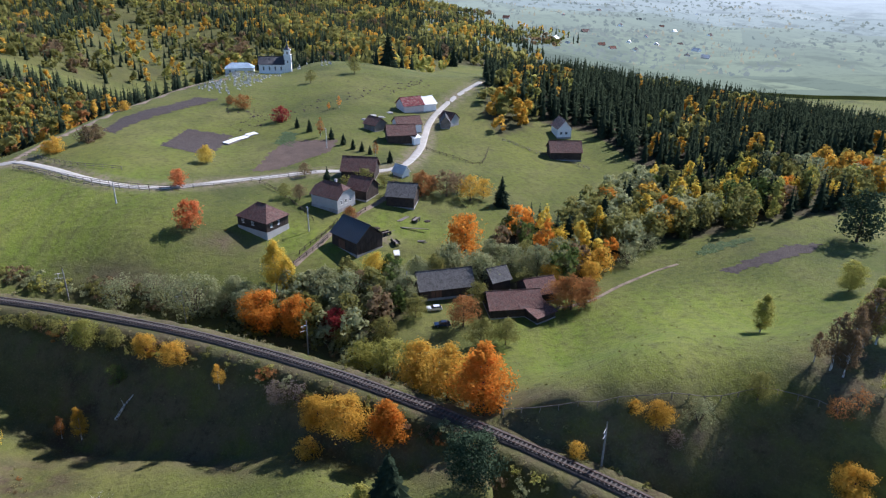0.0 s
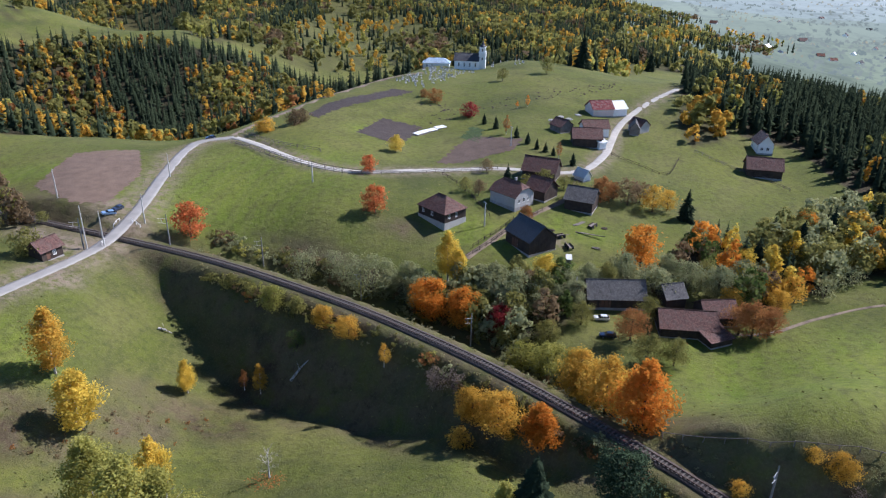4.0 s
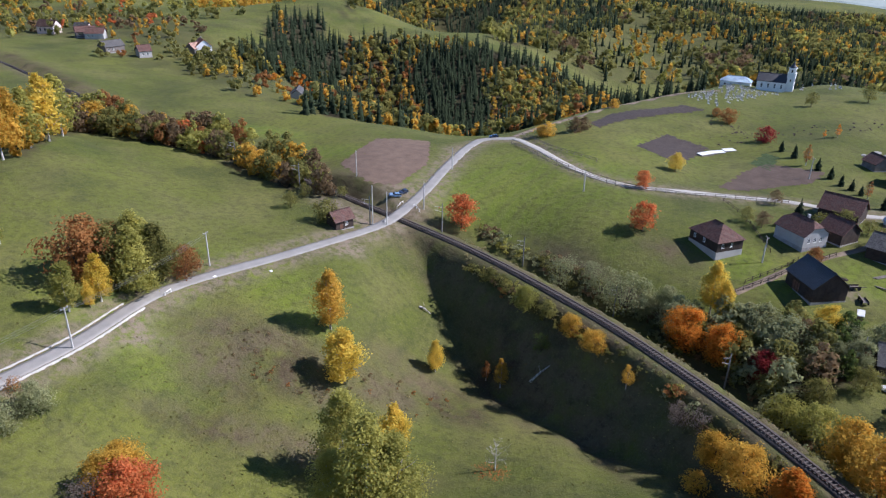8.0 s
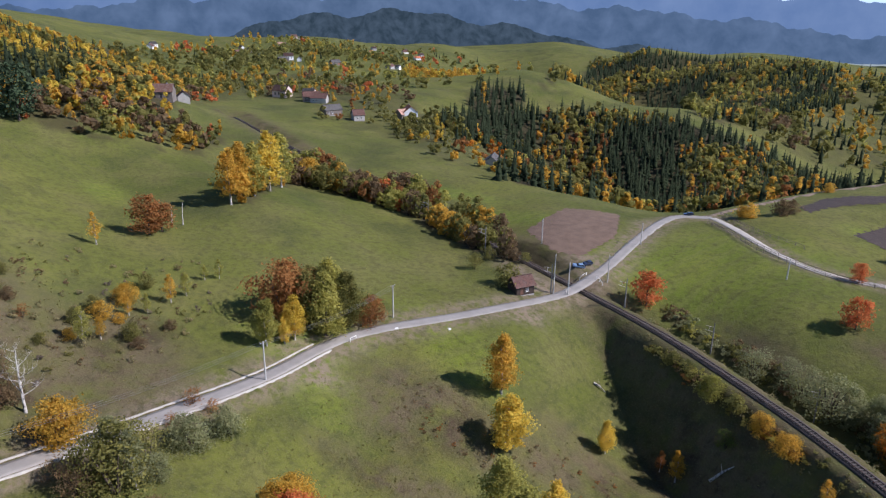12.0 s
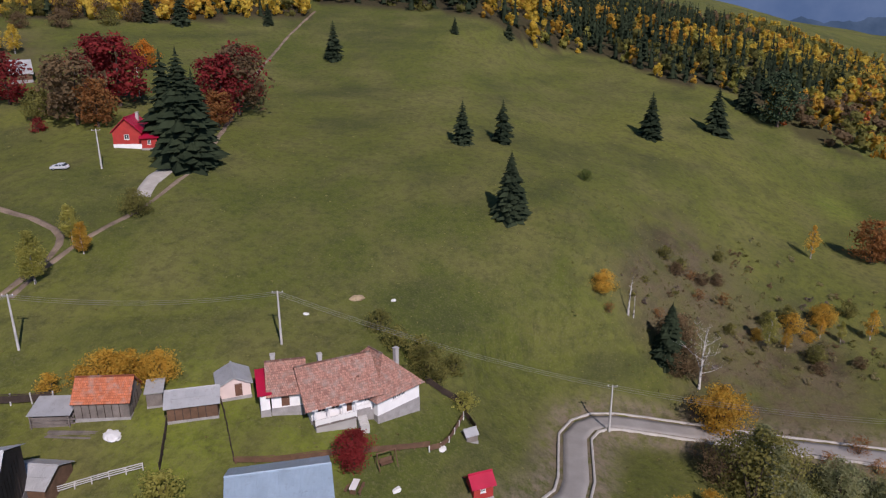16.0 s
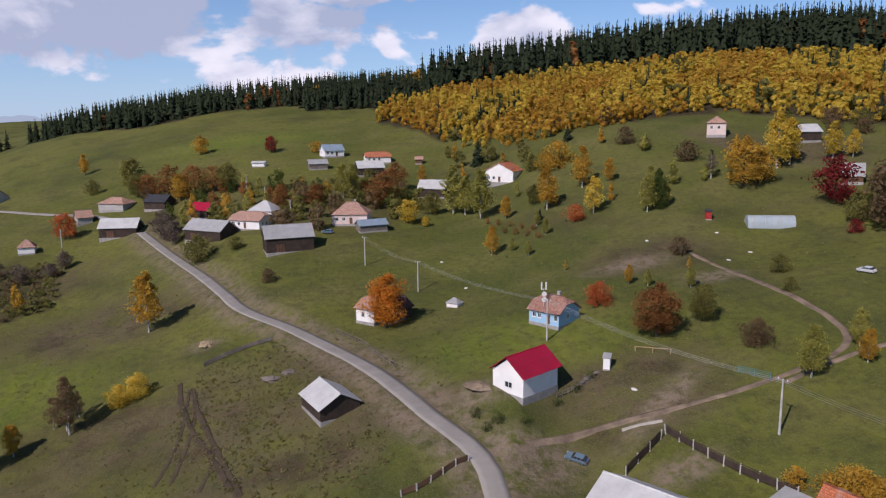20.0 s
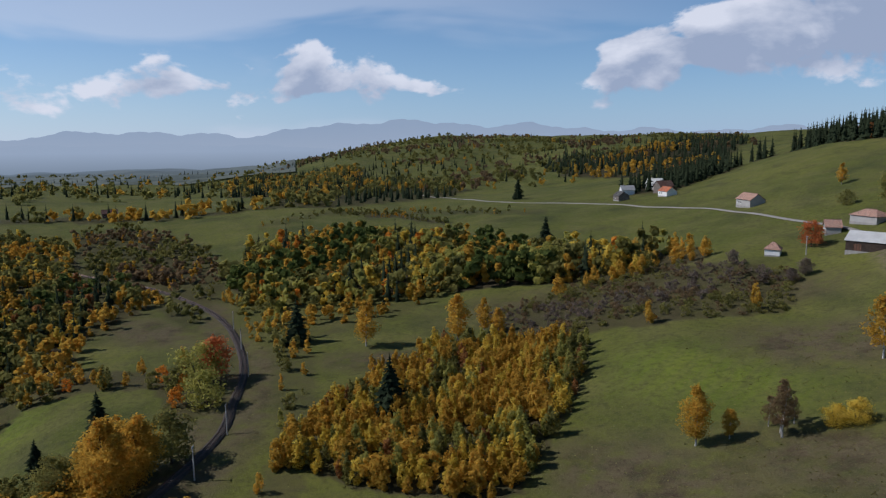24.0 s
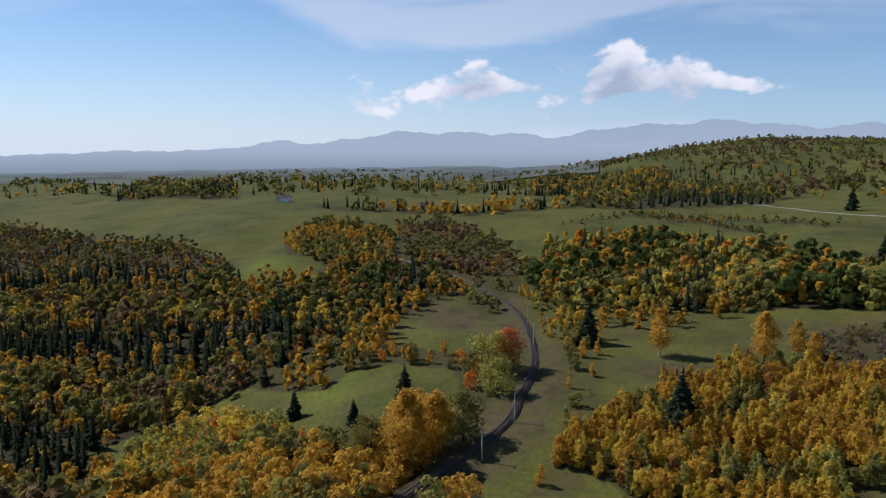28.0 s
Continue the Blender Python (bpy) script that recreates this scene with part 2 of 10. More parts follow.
GRASS = ground_mat()
ROAD_GREY = rough_mat("asphalt_worn", (0.30, 0.28, 0.25), 0.14, 1.2, 0.9, bump=0.2)
ROAD_PALE = rough_mat("gravel_pale", (0.40, 0.37, 0.32), 0.16, 2.0, 0.95, bump=0.5)
DIRT = rough_mat("dirt_track", (0.225, 0.170, 0.12), 0.45, 1.5, 0.95, bump=0.6, dist=0.06)
KERB = rough_mat("concrete_kerb", (0.44, 0.41, 0.36), 0.15, 3, 0.9)
BALLAST = rough_mat("ballast", (0.078, 0.064, 0.054), 0.3, 3.0, 0.95, bump=1.0, dist=0.1)
SLEEPER = rough_mat("sleeper_concrete", (0.115, 0.098, 0.084), 0.2, 4, 0.9)
RAIL_STEEL = rough_mat("rail_rust", (0.13, 0.085, 0.065), 0.2, 4, 0.5, 0.6)
RUT = rough_mat("muddy_rut", (0.070, 0.052, 0.032), 0.3, 1.5, 0.95, bump=0.6)
SOIL = rough_mat("ploughed_soil", (0.105, 0.072, 0.052), 0.22, 1.4, 0.97, bump=1.0, dist=0.12)
SOIL_DARK = rough_mat("ploughed_soil_dark", (0.060, 0.045, 0.037), 0.2, 1.4, 0.97, bump=1.0, dist=0.12)
SOIL_RED = rough_mat("ploughed_soil_reddish", (0.165, 0.112, 0.078), 0.18, 1.2, 0.97, bump=1.0, dist=0.12)
CONCRETE = rough_mat("concrete_pole", (0.50, 0.48, 0.44), 0.15, 3, 0.85)
POLE_DARK = rough_mat("concrete_pole_dark", (0.23, 0.22, 0.20), 0.2, 3, 0.85)
WIRE = rough_mat("wire_aluminium", (0.35, 0.35, 0.34), 0.1, 3, 0.5, 0.5)
WHITE_WALL = rough_mat("lime_plaster_white", (0.84, 0.825, 0.79), 0.07, 2.0, 0.9, bump=0.15)
PINK_WALL = rough_mat("plaster_pale_pink", (0.70, 0.56, 0.50), 0.08, 2.0, 0.9, bump=0.15)
BLUE_WALL = rough_mat("plaster_sky_blue", (0.33, 0.53, 0.72), 0.08, 2.0, 0.9, bump=0.15)
RED_WALL = rough_mat("boards_red", (0.42, 0.045, 0.035), 0.2, 3.0, 0.8, streak=(4, 4, 0.4))
GREY_WALL = rough_mat("plaster_grey", (0.42, 0.40, 0.37), 0.12, 2.0, 0.9)
PLINTH = rough_mat("stone_plinth", (0.34, 0.32, 0.30), 0.2, 4, 0.9)
WOOD_DARK = rough_mat("boards_dark", (0.060, 0.042, 0.032), 0.35, 3.0, 0.9, streak=(5, 5, 0.3), bump=0.6)
WOOD_GREY = rough_mat("boards_grey", (0.20, 0.17, 0.145), 0.3, 3.0, 0.9, streak=(5, 5, 0.3), bump=0.6)
WOOD_BROWN = rough_mat("boards_brown", (0.15, 0.085, 0.050), 0.3, 3.0, 0.85, streak=(5, 5, 0.3), bump=0.5)
WOOD_NEW = rough_mat("boards_new", (0.42, 0.29, 0.17), 0.2, 3.0, 0.8, streak=(5, 5, 0.3))


def tile_mat(name, colour, vary=0.3, lichen=(0.30, 0.28, 0.24)):
    s = Shade(name, 0.85, 0, 0.25)
    b = s.n.new("ShaderNodeTexBrick")
    b.inputs["Scale"].default_value, b.inputs["Mortar Size"].default_value = 1.0, 0.018
    b.inputs["Brick Width"].default_value, b.inputs["Row Height"].default_value = 0.26, 0.34
    for key, k in (("Color1", 1 + vary), ("Color2", 1 - vary), ("Mortar", 0.35)):
        b.inputs[key].default_value = (*scaled(colour, k), 1)
    uv = s.n.new("ShaderNodeUVMap")
    s.l.new(uv.outputs[0], b.inputs["Vector"])
    c = s.mix(s.math("MULTIPLY", s.grey(s.noise(0.9, 5, 0.65), 0.48, 0.72), 0.6), b.outputs["Color"], lichen)
    s.colour(c).bump(b.outputs["Fac"], 0.6, -0.04)
    return s.mat


def sheet_mat(name, colour, rough, metal, rust=0.15):
    """Corrugated sheet: fine ribs down the slope, rust at two scales."""
    s = Shade(name, rough, metal, 0.4)
    uv = s.n.new("ShaderNodeUVMap")
    w = s.n.new("ShaderNodeTexWave")
    w.inputs["Scale"].default_value, w.inputs["Distortion"].default_value = 2.6, 0.0
    s.l.new(uv.outputs[0], w.inputs["Vector"])
    c = s.mix(s.grey(s.noise(0.5, 4), 0.3, 0.7), scaled(colour, 0.86), scaled(colour, 1.1))
    c = s.mix(s.math("MULTIPLY", s.grey(s.noise(1.7, 5, 0.7), 0.55, 0.75), rust * 3), c, (0.16, 0.09, 0.06))
    c = s.mix(s.math("MULTIPLY", s.random(), 0.22), c, scaled(colour, 0.7))
    s.colour(c).bump(w.outputs["Fac"], 0.7, 0.03)
    return s.mat


TILE_OLD = tile_mat("roof_tile_faded", (0.36, 0.185, 0.135))
TILE_DARK = tile_mat("roof_tile_brown", (0.135, 0.070, 0.055), lichen=(0.15, 0.12, 0.10))
TILE_ORANGE = tile_mat("roof_tile_orange", (0.50, 0.155, 0.070), 0.2)
TILE_PINK = tile_mat("roof_tile_pinkish", (0.46, 0.27, 0.20))
TILE_RED = tile_mat("roof_tile_crimson", (0.17, 0.035, 0.035), 0.2)
SHINGLE = tile_mat("roof_shingle_grey", (0.105, 0.098, 0.092), lichen=(0.16, 0.155, 0.14))
SHEET_GREY = sheet_mat("roof_sheet_grey", (0.46, 0.46, 0.45), 0.5, 0.25)
SHEET_PALE = sheet_mat("roof_sheet_pale", (0.60, 0.60, 0.58), 0.55, 0.1, 0.06)
SHEET_BLUE = sheet_mat("roof_sheet_bluish", (0.36, 0.46, 0.54), 0.45, 0.3, 0.08)
SHEET_RED = sheet_mat("roof_sheet_crimson", (0.44, 0.012, 0.045), 0.4, 0.1, 0.0)
SHEET_DARK = sheet_mat("roof_sheet_dark", (0.06, 0.06, 0.065), 0.5, 0.2, 0.08)
FRAME_WHITE = rough_mat("window_frame_white", (0.75, 0.74, 0.70), 0.06, 3, 0.6)
FRAME_BROWN = rough_mat("window_frame_brown", (0.16, 0.08, 0.05), 0.15, 3, 0.6)


def glass_mat():
    s = Shade("window_glass", 0.06, 0, 0.8)
    s.colour(s.mix(s.grey(s.noise(0.7, 2), 0.4, 0.6), (0.018, 0.022, 0.026), (0.05, 0.055, 0.06)))
    return s.mat


GLASS = glass_mat()
RUBBER = rough_mat("tyre_rubber", (0.02, 0.02, 0.02), 0.2, 6, 0.8)
CHROME = rough_mat("wheel_rim", (0.55, 0.55, 0.55), 0.1, 6, 0.35, 0.8)


def paint(name, colour):
    s = Shade(name, 0.28, 0.25, 0.5)
    s.colour(s.mix(s.grey(s.noise(0.8, 3), 0.3, 0.7), scaled(colour, 0.92), scaled(colour, 1.06)))
    s.b.inputs["Coat Weight"].default_value = 0.6
    return s.mat


STRAW = rough_mat("straw_dry", (0.42, 0.32, 0.19), 0.25, 4, 0.95, bump=0.6)
PLASTIC = rough_mat("film_greenhouse", (0.36, 0.42, 0.45), 0.1, 2, 0.35, 0.0, spec=0.5)

# ---- lines of the plan ----
RAIL_PLAN = [(-420, 150, 9.5), (-294, 143, 6), (-213, 145, 2.6), (-158, 140, 2), (-122.6, 136.7, 1.6), (-95.5, 134, 1), (-67.7, 127.2, 1), (-41.6, 118.6, 1), (-10.5, 104.2, 1), (27.5, 80.2, 1), (62, 50, 1.6), (100, 5, 2.6), (130, -37, 3.6), (155, -71, 4.5), (176, -87, 4.5), (198, -102, 4.5), (228, -116, 4.5), (263, -128, 4.5), (300, -134, 4.5), (350, -134, 4.5), (393, -127, 4.5), (450, -112, 5)]
MAIN_PLAN = [(64.7, -268.3), (40.4, -216.9), (27.1, -188.5), (19.8, -172.3), (7.3, -155.9), (-6.3, -131.6), (-15.7, -106.3), (-21.5, -95.2), (-22.2, -87.9), (-22, -72), (-32, -50), (-52, -28), (-74, -13), (-84, -11.1), (-95.7, -13.3), (-103, -10.6), (-106.6, -3.8), (-109.6, 6.6), (-114, 23.7), (-118.6, 44.2), (-127.1, 68.3), (-122.9, 98.2), (-121.8, 125), (-123.2, 135), (-128.7, 154.5), (-138.1, 180.2), (-148, 210.2), (-138.5, 219.3)]
RIDGE_PLAN = [(-138.5, 219.3), (-104.2, 195.6), (-82.1, 190.5), (-61.6, 205.5), (-41, 216.6), (-17.8, 220.4), (-9.6, 244.1), (-4.5, 298.5), (17.1, 360.5)]
CHURCH_PLAN = [(-140.8, 220.1), (-142.1, 244.8), (-141.4, 266.8), (-135.8, 297.8), (-123.9, 333.2), (-108, 351)]
FARROAD_PLAN = [(65.5, -270.6), (85.4, -298.8), (128, -330.1), (209, -399.5), (310.7, -455.1), (479.3, -497.7), (620.1, -558.8)]
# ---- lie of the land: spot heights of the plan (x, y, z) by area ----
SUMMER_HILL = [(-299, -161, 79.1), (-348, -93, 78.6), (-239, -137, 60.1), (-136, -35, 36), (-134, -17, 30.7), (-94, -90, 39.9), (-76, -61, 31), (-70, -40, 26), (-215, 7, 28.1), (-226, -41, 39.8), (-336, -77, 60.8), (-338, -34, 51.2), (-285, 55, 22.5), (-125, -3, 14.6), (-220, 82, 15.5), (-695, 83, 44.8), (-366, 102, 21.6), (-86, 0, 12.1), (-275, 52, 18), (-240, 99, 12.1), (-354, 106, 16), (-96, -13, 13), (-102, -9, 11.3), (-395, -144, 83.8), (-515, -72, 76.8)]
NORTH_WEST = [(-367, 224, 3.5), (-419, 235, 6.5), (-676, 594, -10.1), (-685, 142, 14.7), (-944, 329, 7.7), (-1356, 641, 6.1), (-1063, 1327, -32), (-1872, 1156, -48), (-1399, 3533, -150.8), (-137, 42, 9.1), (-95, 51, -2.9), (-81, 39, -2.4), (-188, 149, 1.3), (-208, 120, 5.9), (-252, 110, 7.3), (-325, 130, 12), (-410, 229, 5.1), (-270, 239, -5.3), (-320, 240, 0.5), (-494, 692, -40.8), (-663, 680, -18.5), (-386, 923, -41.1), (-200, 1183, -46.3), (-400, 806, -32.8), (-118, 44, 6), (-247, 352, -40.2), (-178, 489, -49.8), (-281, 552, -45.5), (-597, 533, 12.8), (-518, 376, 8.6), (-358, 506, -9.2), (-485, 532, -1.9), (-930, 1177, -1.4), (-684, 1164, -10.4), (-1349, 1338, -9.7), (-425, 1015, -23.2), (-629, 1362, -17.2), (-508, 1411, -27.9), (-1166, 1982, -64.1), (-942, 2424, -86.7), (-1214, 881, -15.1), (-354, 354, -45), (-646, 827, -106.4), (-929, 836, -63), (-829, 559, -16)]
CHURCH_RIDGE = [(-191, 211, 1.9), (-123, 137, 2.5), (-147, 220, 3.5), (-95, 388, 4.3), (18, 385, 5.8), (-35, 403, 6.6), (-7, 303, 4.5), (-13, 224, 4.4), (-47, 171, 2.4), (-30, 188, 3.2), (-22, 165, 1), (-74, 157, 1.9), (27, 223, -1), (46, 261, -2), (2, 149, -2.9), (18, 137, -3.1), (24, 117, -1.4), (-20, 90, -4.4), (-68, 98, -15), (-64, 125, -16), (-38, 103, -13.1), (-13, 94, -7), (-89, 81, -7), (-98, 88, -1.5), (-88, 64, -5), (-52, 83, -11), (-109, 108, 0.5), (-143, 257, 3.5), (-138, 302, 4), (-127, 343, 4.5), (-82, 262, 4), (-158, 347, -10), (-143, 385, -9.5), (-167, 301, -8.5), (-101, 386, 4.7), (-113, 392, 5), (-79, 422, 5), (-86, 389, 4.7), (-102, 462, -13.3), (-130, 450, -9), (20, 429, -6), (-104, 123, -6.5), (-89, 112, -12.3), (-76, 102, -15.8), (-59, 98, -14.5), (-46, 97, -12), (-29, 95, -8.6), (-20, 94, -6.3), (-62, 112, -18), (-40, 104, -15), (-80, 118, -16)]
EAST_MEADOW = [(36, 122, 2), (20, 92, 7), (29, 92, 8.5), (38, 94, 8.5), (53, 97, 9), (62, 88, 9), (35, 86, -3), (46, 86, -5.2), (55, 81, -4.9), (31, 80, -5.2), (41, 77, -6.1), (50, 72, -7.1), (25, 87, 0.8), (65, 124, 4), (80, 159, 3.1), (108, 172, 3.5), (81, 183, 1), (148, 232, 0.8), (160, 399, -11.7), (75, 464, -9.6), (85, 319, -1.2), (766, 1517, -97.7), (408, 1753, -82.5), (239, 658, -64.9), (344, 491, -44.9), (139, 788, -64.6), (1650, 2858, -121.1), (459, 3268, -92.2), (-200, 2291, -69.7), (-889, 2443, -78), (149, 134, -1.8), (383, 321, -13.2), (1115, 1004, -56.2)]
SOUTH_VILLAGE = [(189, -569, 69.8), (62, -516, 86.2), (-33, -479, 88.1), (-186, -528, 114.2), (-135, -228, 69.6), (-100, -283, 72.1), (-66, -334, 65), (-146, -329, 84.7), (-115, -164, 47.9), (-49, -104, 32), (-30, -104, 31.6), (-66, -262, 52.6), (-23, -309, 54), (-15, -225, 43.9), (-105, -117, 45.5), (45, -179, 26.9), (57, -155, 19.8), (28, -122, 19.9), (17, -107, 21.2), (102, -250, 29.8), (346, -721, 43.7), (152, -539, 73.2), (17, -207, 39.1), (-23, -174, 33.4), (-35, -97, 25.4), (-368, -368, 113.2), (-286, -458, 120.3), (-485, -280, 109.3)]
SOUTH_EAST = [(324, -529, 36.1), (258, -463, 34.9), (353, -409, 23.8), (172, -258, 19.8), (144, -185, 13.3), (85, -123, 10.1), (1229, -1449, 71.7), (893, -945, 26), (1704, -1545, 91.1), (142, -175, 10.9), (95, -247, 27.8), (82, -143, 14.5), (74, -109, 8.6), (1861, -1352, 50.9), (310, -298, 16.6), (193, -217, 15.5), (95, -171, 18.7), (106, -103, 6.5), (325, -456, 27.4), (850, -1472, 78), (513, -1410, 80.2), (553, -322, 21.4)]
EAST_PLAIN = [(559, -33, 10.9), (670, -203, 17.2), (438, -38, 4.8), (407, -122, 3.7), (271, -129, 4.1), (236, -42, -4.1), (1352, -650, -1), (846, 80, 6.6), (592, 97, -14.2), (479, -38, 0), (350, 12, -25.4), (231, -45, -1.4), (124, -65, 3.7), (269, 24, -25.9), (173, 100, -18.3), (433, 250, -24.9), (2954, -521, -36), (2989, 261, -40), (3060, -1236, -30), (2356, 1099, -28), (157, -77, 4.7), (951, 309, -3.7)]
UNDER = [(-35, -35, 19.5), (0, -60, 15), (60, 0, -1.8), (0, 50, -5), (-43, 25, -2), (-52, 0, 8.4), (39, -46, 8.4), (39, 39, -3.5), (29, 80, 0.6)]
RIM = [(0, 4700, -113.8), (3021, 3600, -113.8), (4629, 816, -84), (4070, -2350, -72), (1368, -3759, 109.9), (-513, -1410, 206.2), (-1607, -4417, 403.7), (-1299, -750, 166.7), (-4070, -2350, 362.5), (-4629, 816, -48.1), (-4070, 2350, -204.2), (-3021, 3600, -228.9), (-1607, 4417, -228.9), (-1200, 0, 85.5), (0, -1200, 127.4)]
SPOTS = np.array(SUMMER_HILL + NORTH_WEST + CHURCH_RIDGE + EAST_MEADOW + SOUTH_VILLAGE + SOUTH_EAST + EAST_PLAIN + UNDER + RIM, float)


def stretched(x, y):
    """The plan on a logarithmic scale of distance, so that near and far ground are equally smooth."""
    r = np.hypot(x, y) + 1e-9
    s = np.log1p(r / 60.0) / r
    return x * s, y * s


def kernel(d2):
    return 0.5 * d2 * np.log(d2 + 1e-12)


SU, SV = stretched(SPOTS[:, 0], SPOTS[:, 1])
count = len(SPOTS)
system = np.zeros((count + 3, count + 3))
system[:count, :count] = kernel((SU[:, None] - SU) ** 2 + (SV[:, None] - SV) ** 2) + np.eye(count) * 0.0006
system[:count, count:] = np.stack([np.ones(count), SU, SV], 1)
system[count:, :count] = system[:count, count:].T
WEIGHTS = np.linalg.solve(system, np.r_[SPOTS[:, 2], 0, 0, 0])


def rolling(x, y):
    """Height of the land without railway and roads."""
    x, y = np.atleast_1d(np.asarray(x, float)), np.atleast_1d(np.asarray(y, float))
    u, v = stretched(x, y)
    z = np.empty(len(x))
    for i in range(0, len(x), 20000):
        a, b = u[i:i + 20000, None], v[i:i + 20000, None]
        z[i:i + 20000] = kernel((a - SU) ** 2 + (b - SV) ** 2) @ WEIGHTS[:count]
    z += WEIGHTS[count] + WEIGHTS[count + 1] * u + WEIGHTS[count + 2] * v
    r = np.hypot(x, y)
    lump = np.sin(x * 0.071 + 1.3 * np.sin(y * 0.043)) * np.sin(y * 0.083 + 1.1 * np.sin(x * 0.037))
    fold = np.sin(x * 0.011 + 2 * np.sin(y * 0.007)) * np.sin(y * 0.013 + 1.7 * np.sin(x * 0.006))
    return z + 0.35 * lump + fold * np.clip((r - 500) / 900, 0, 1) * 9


def smooth_line(points, step=4.0):
    """A smooth line through plan points, with a point every few metres."""
    p = np.array(points, float)
    q = np.vstack([2 * p[0] - p[1], p, 2 * p[-1] - p[-2]])
    made = []
    for a, b, c, d in zip(q, q[1:], q[2:], q[3:]):
        n = max(2, int(np.linalg.norm(c[:2] - b[:2]) / step))
        for t in np.linspace(0, 1, n, endpoint=False):
            made.append(0.5 * (2 * b + (c - a) * t + (2 * a - 5 * b + 4 * c - d) * t * t + (3 * b - a - 3 * c + d) * t ** 3))
    return np.array(made + [p[-1]])


def off_line(x, y, line):
    """Distance to a line of the plan and the line's height at the nearest place."""
    best, height = np.full(len(x), 1e9), np.zeros(len(x))
    for a, b in zip(line, line[1:]):
        w = b[:2] - a[:2]
        t = np.clip(((x - a[0]) * w[0] + (y - a[1]) * w[1]) / (w @ w + 1e-9), 0, 1)
        d = np.hypot(x - a[0] - t * w[0], y - a[1] - t * w[1])
        near = d < best
        best = np.where(near, d, best)
        height = np.where(near, a[2] + t * (b[2] - a[2]), height)
    return best, height


def draped(line, passes=12):
    """Gives a line of plan points the smoothed height of the land."""
    line = np.asarray(line, float)
    z = rolling(line[:, 0], line[:, 1])
    for _ in range(passes):
        z[1:-1] = (z[:-2] + 2 * z[1:-1] + z[2:]) / 4
    return np.column_stack([line[:, :2], z])


RAIL = smooth_line(RAIL_PLAN)
BANK_EDGE = np.array([(8, 97.2, 3.0), (14, 95.6, 4.2), (20.2, 93.8, 6.0), (28.6, 92.4, 8.3), (38, 93.6, 8.2), (49, 95.8, 7.4), (56, 93.8, 7.8), (61, 89.3, 8.4), (66, 84, 7.4), (78, 74, 5.0)])
MAIN_ROAD, RIDGE_ROAD, CHURCH_TRACK = draped(smooth_line(MAIN_PLAN)), draped(smooth_line(RIDGE_PLAN)), draped(smooth_line(CHURCH_PLAN))


def ground_z(x, y):
    """Height of the finished ground: the land, cut and filled for roads and railway."""
    x, y = np.atleast_1d(np.asarray(x, float)), np.atleast_1d(np.asarray(y, float))
    z = rolling(x, y)
    under = np.flatnonzero((x > 8) & (x < 78) & (y > 55) & (y < 97) & (y < np.interp(x, BANK_EDGE[:, 0], BANK_EDGE[:, 1])))
    if len(under):
        d, h = off_line(x[under], y[under], BANK_EDGE)
        z[under] = np.minimum(z[under], np.maximum(h - np.maximum(d - 0.5, 0) * 1.75, -6.5))
    for line, half, rake, reach in ((CHURCH_TRACK, 1.8, 0.35, 12), (RIDGE_ROAD, 2.4, 0.45, 14), (MAIN_ROAD, 2.9, 0.5, 16), (RAIL, 3.3, 1.25, 45)):
        lo, hi = line[:, :2].min(0) - reach, line[:, :2].max(0) + reach
        near = np.flatnonzero((x > lo[0]) & (x < hi[0]) & (y > lo[1]) & (y < hi[1]))
        if not len(near):
            continue
        d, h = off_line(x[near], y[near], line)
        band = np.maximum(d - half, 0) * rake
        z[near] = np.where(d < reach, np.clip(z[near], h - band, h + band), z[near])
    return z


def gz(x, y):
    return float(ground_z([x], [y])[0])


WEED_SHADE_SPOTS = [(-106, 71.2, 16, 7, 20), (-96.9, 70.7, 10, 6, 0), (-76.4, 63.3, 22, 5, 30), (-104.2, 63.2, 14, 8, 0), (-152, 1.2, 26, 12, 10), (-130.8, 13.2, 30, 14, 10), (-138.3, -5.8, 14, 8, 0), (-120.2, 7.6, 20, 8, 0), (-70.9, 95.9, 10, 6, 0), (34.9, -132.3, 30, 14, 0), (-2, -131.9, 22, 10, 140), (-10.6, -110.4, 16, 8, 0), (-100.6, -205.6, 40, 30, 0), (-118.9, -204.6, 40, 30, 0), (56.8, -187.7, 30, 20, 0), (65.5, -115.8, 30, 16, 0), (148, -216.8, 60, 22, 40), (104.2, -220.7, 50, 18, 40)]
LUSH_SPOTS = [(-111.5, 174.3, 34, 22, 40), (-105, 190, 30, 20, 0), (-106.8, 170.1, 30, 24, 0), (-185.2, 162.7, 30, 9, 20), (-220.3, 170.9, 24, 8, 20), (36.2, 122.6, 30, 22, 0), (55.3, 129.8, 30, 22, 0), (-91.6, 238.1, 14, 8, 0), (-58.1, -52.9, 12, 6, 0), (-63.9, -39.9, 16, 6, 0), (-33.4, -123.7, 24, 14, 0), (-243.6, 43.1, 16, 7, 0), (-123.9, 54.8, 26, 10, 0), (-116.1, 86.8, 20, 8, 0), (-126.4, 68.5, 14, 5, 0), (39.7, -392.9, 50, 20, 0), (76.2, -162.6, 30, 20, 0), (224.5, -39.3, 26, 12, 0), (420.5, -43, 50, 20, 0), (-33.3, 170.9, 20, 10, 0), (-13.1, 179.3, 16, 10, 0), (-62.2, -59.4, 10, 5, 0)]
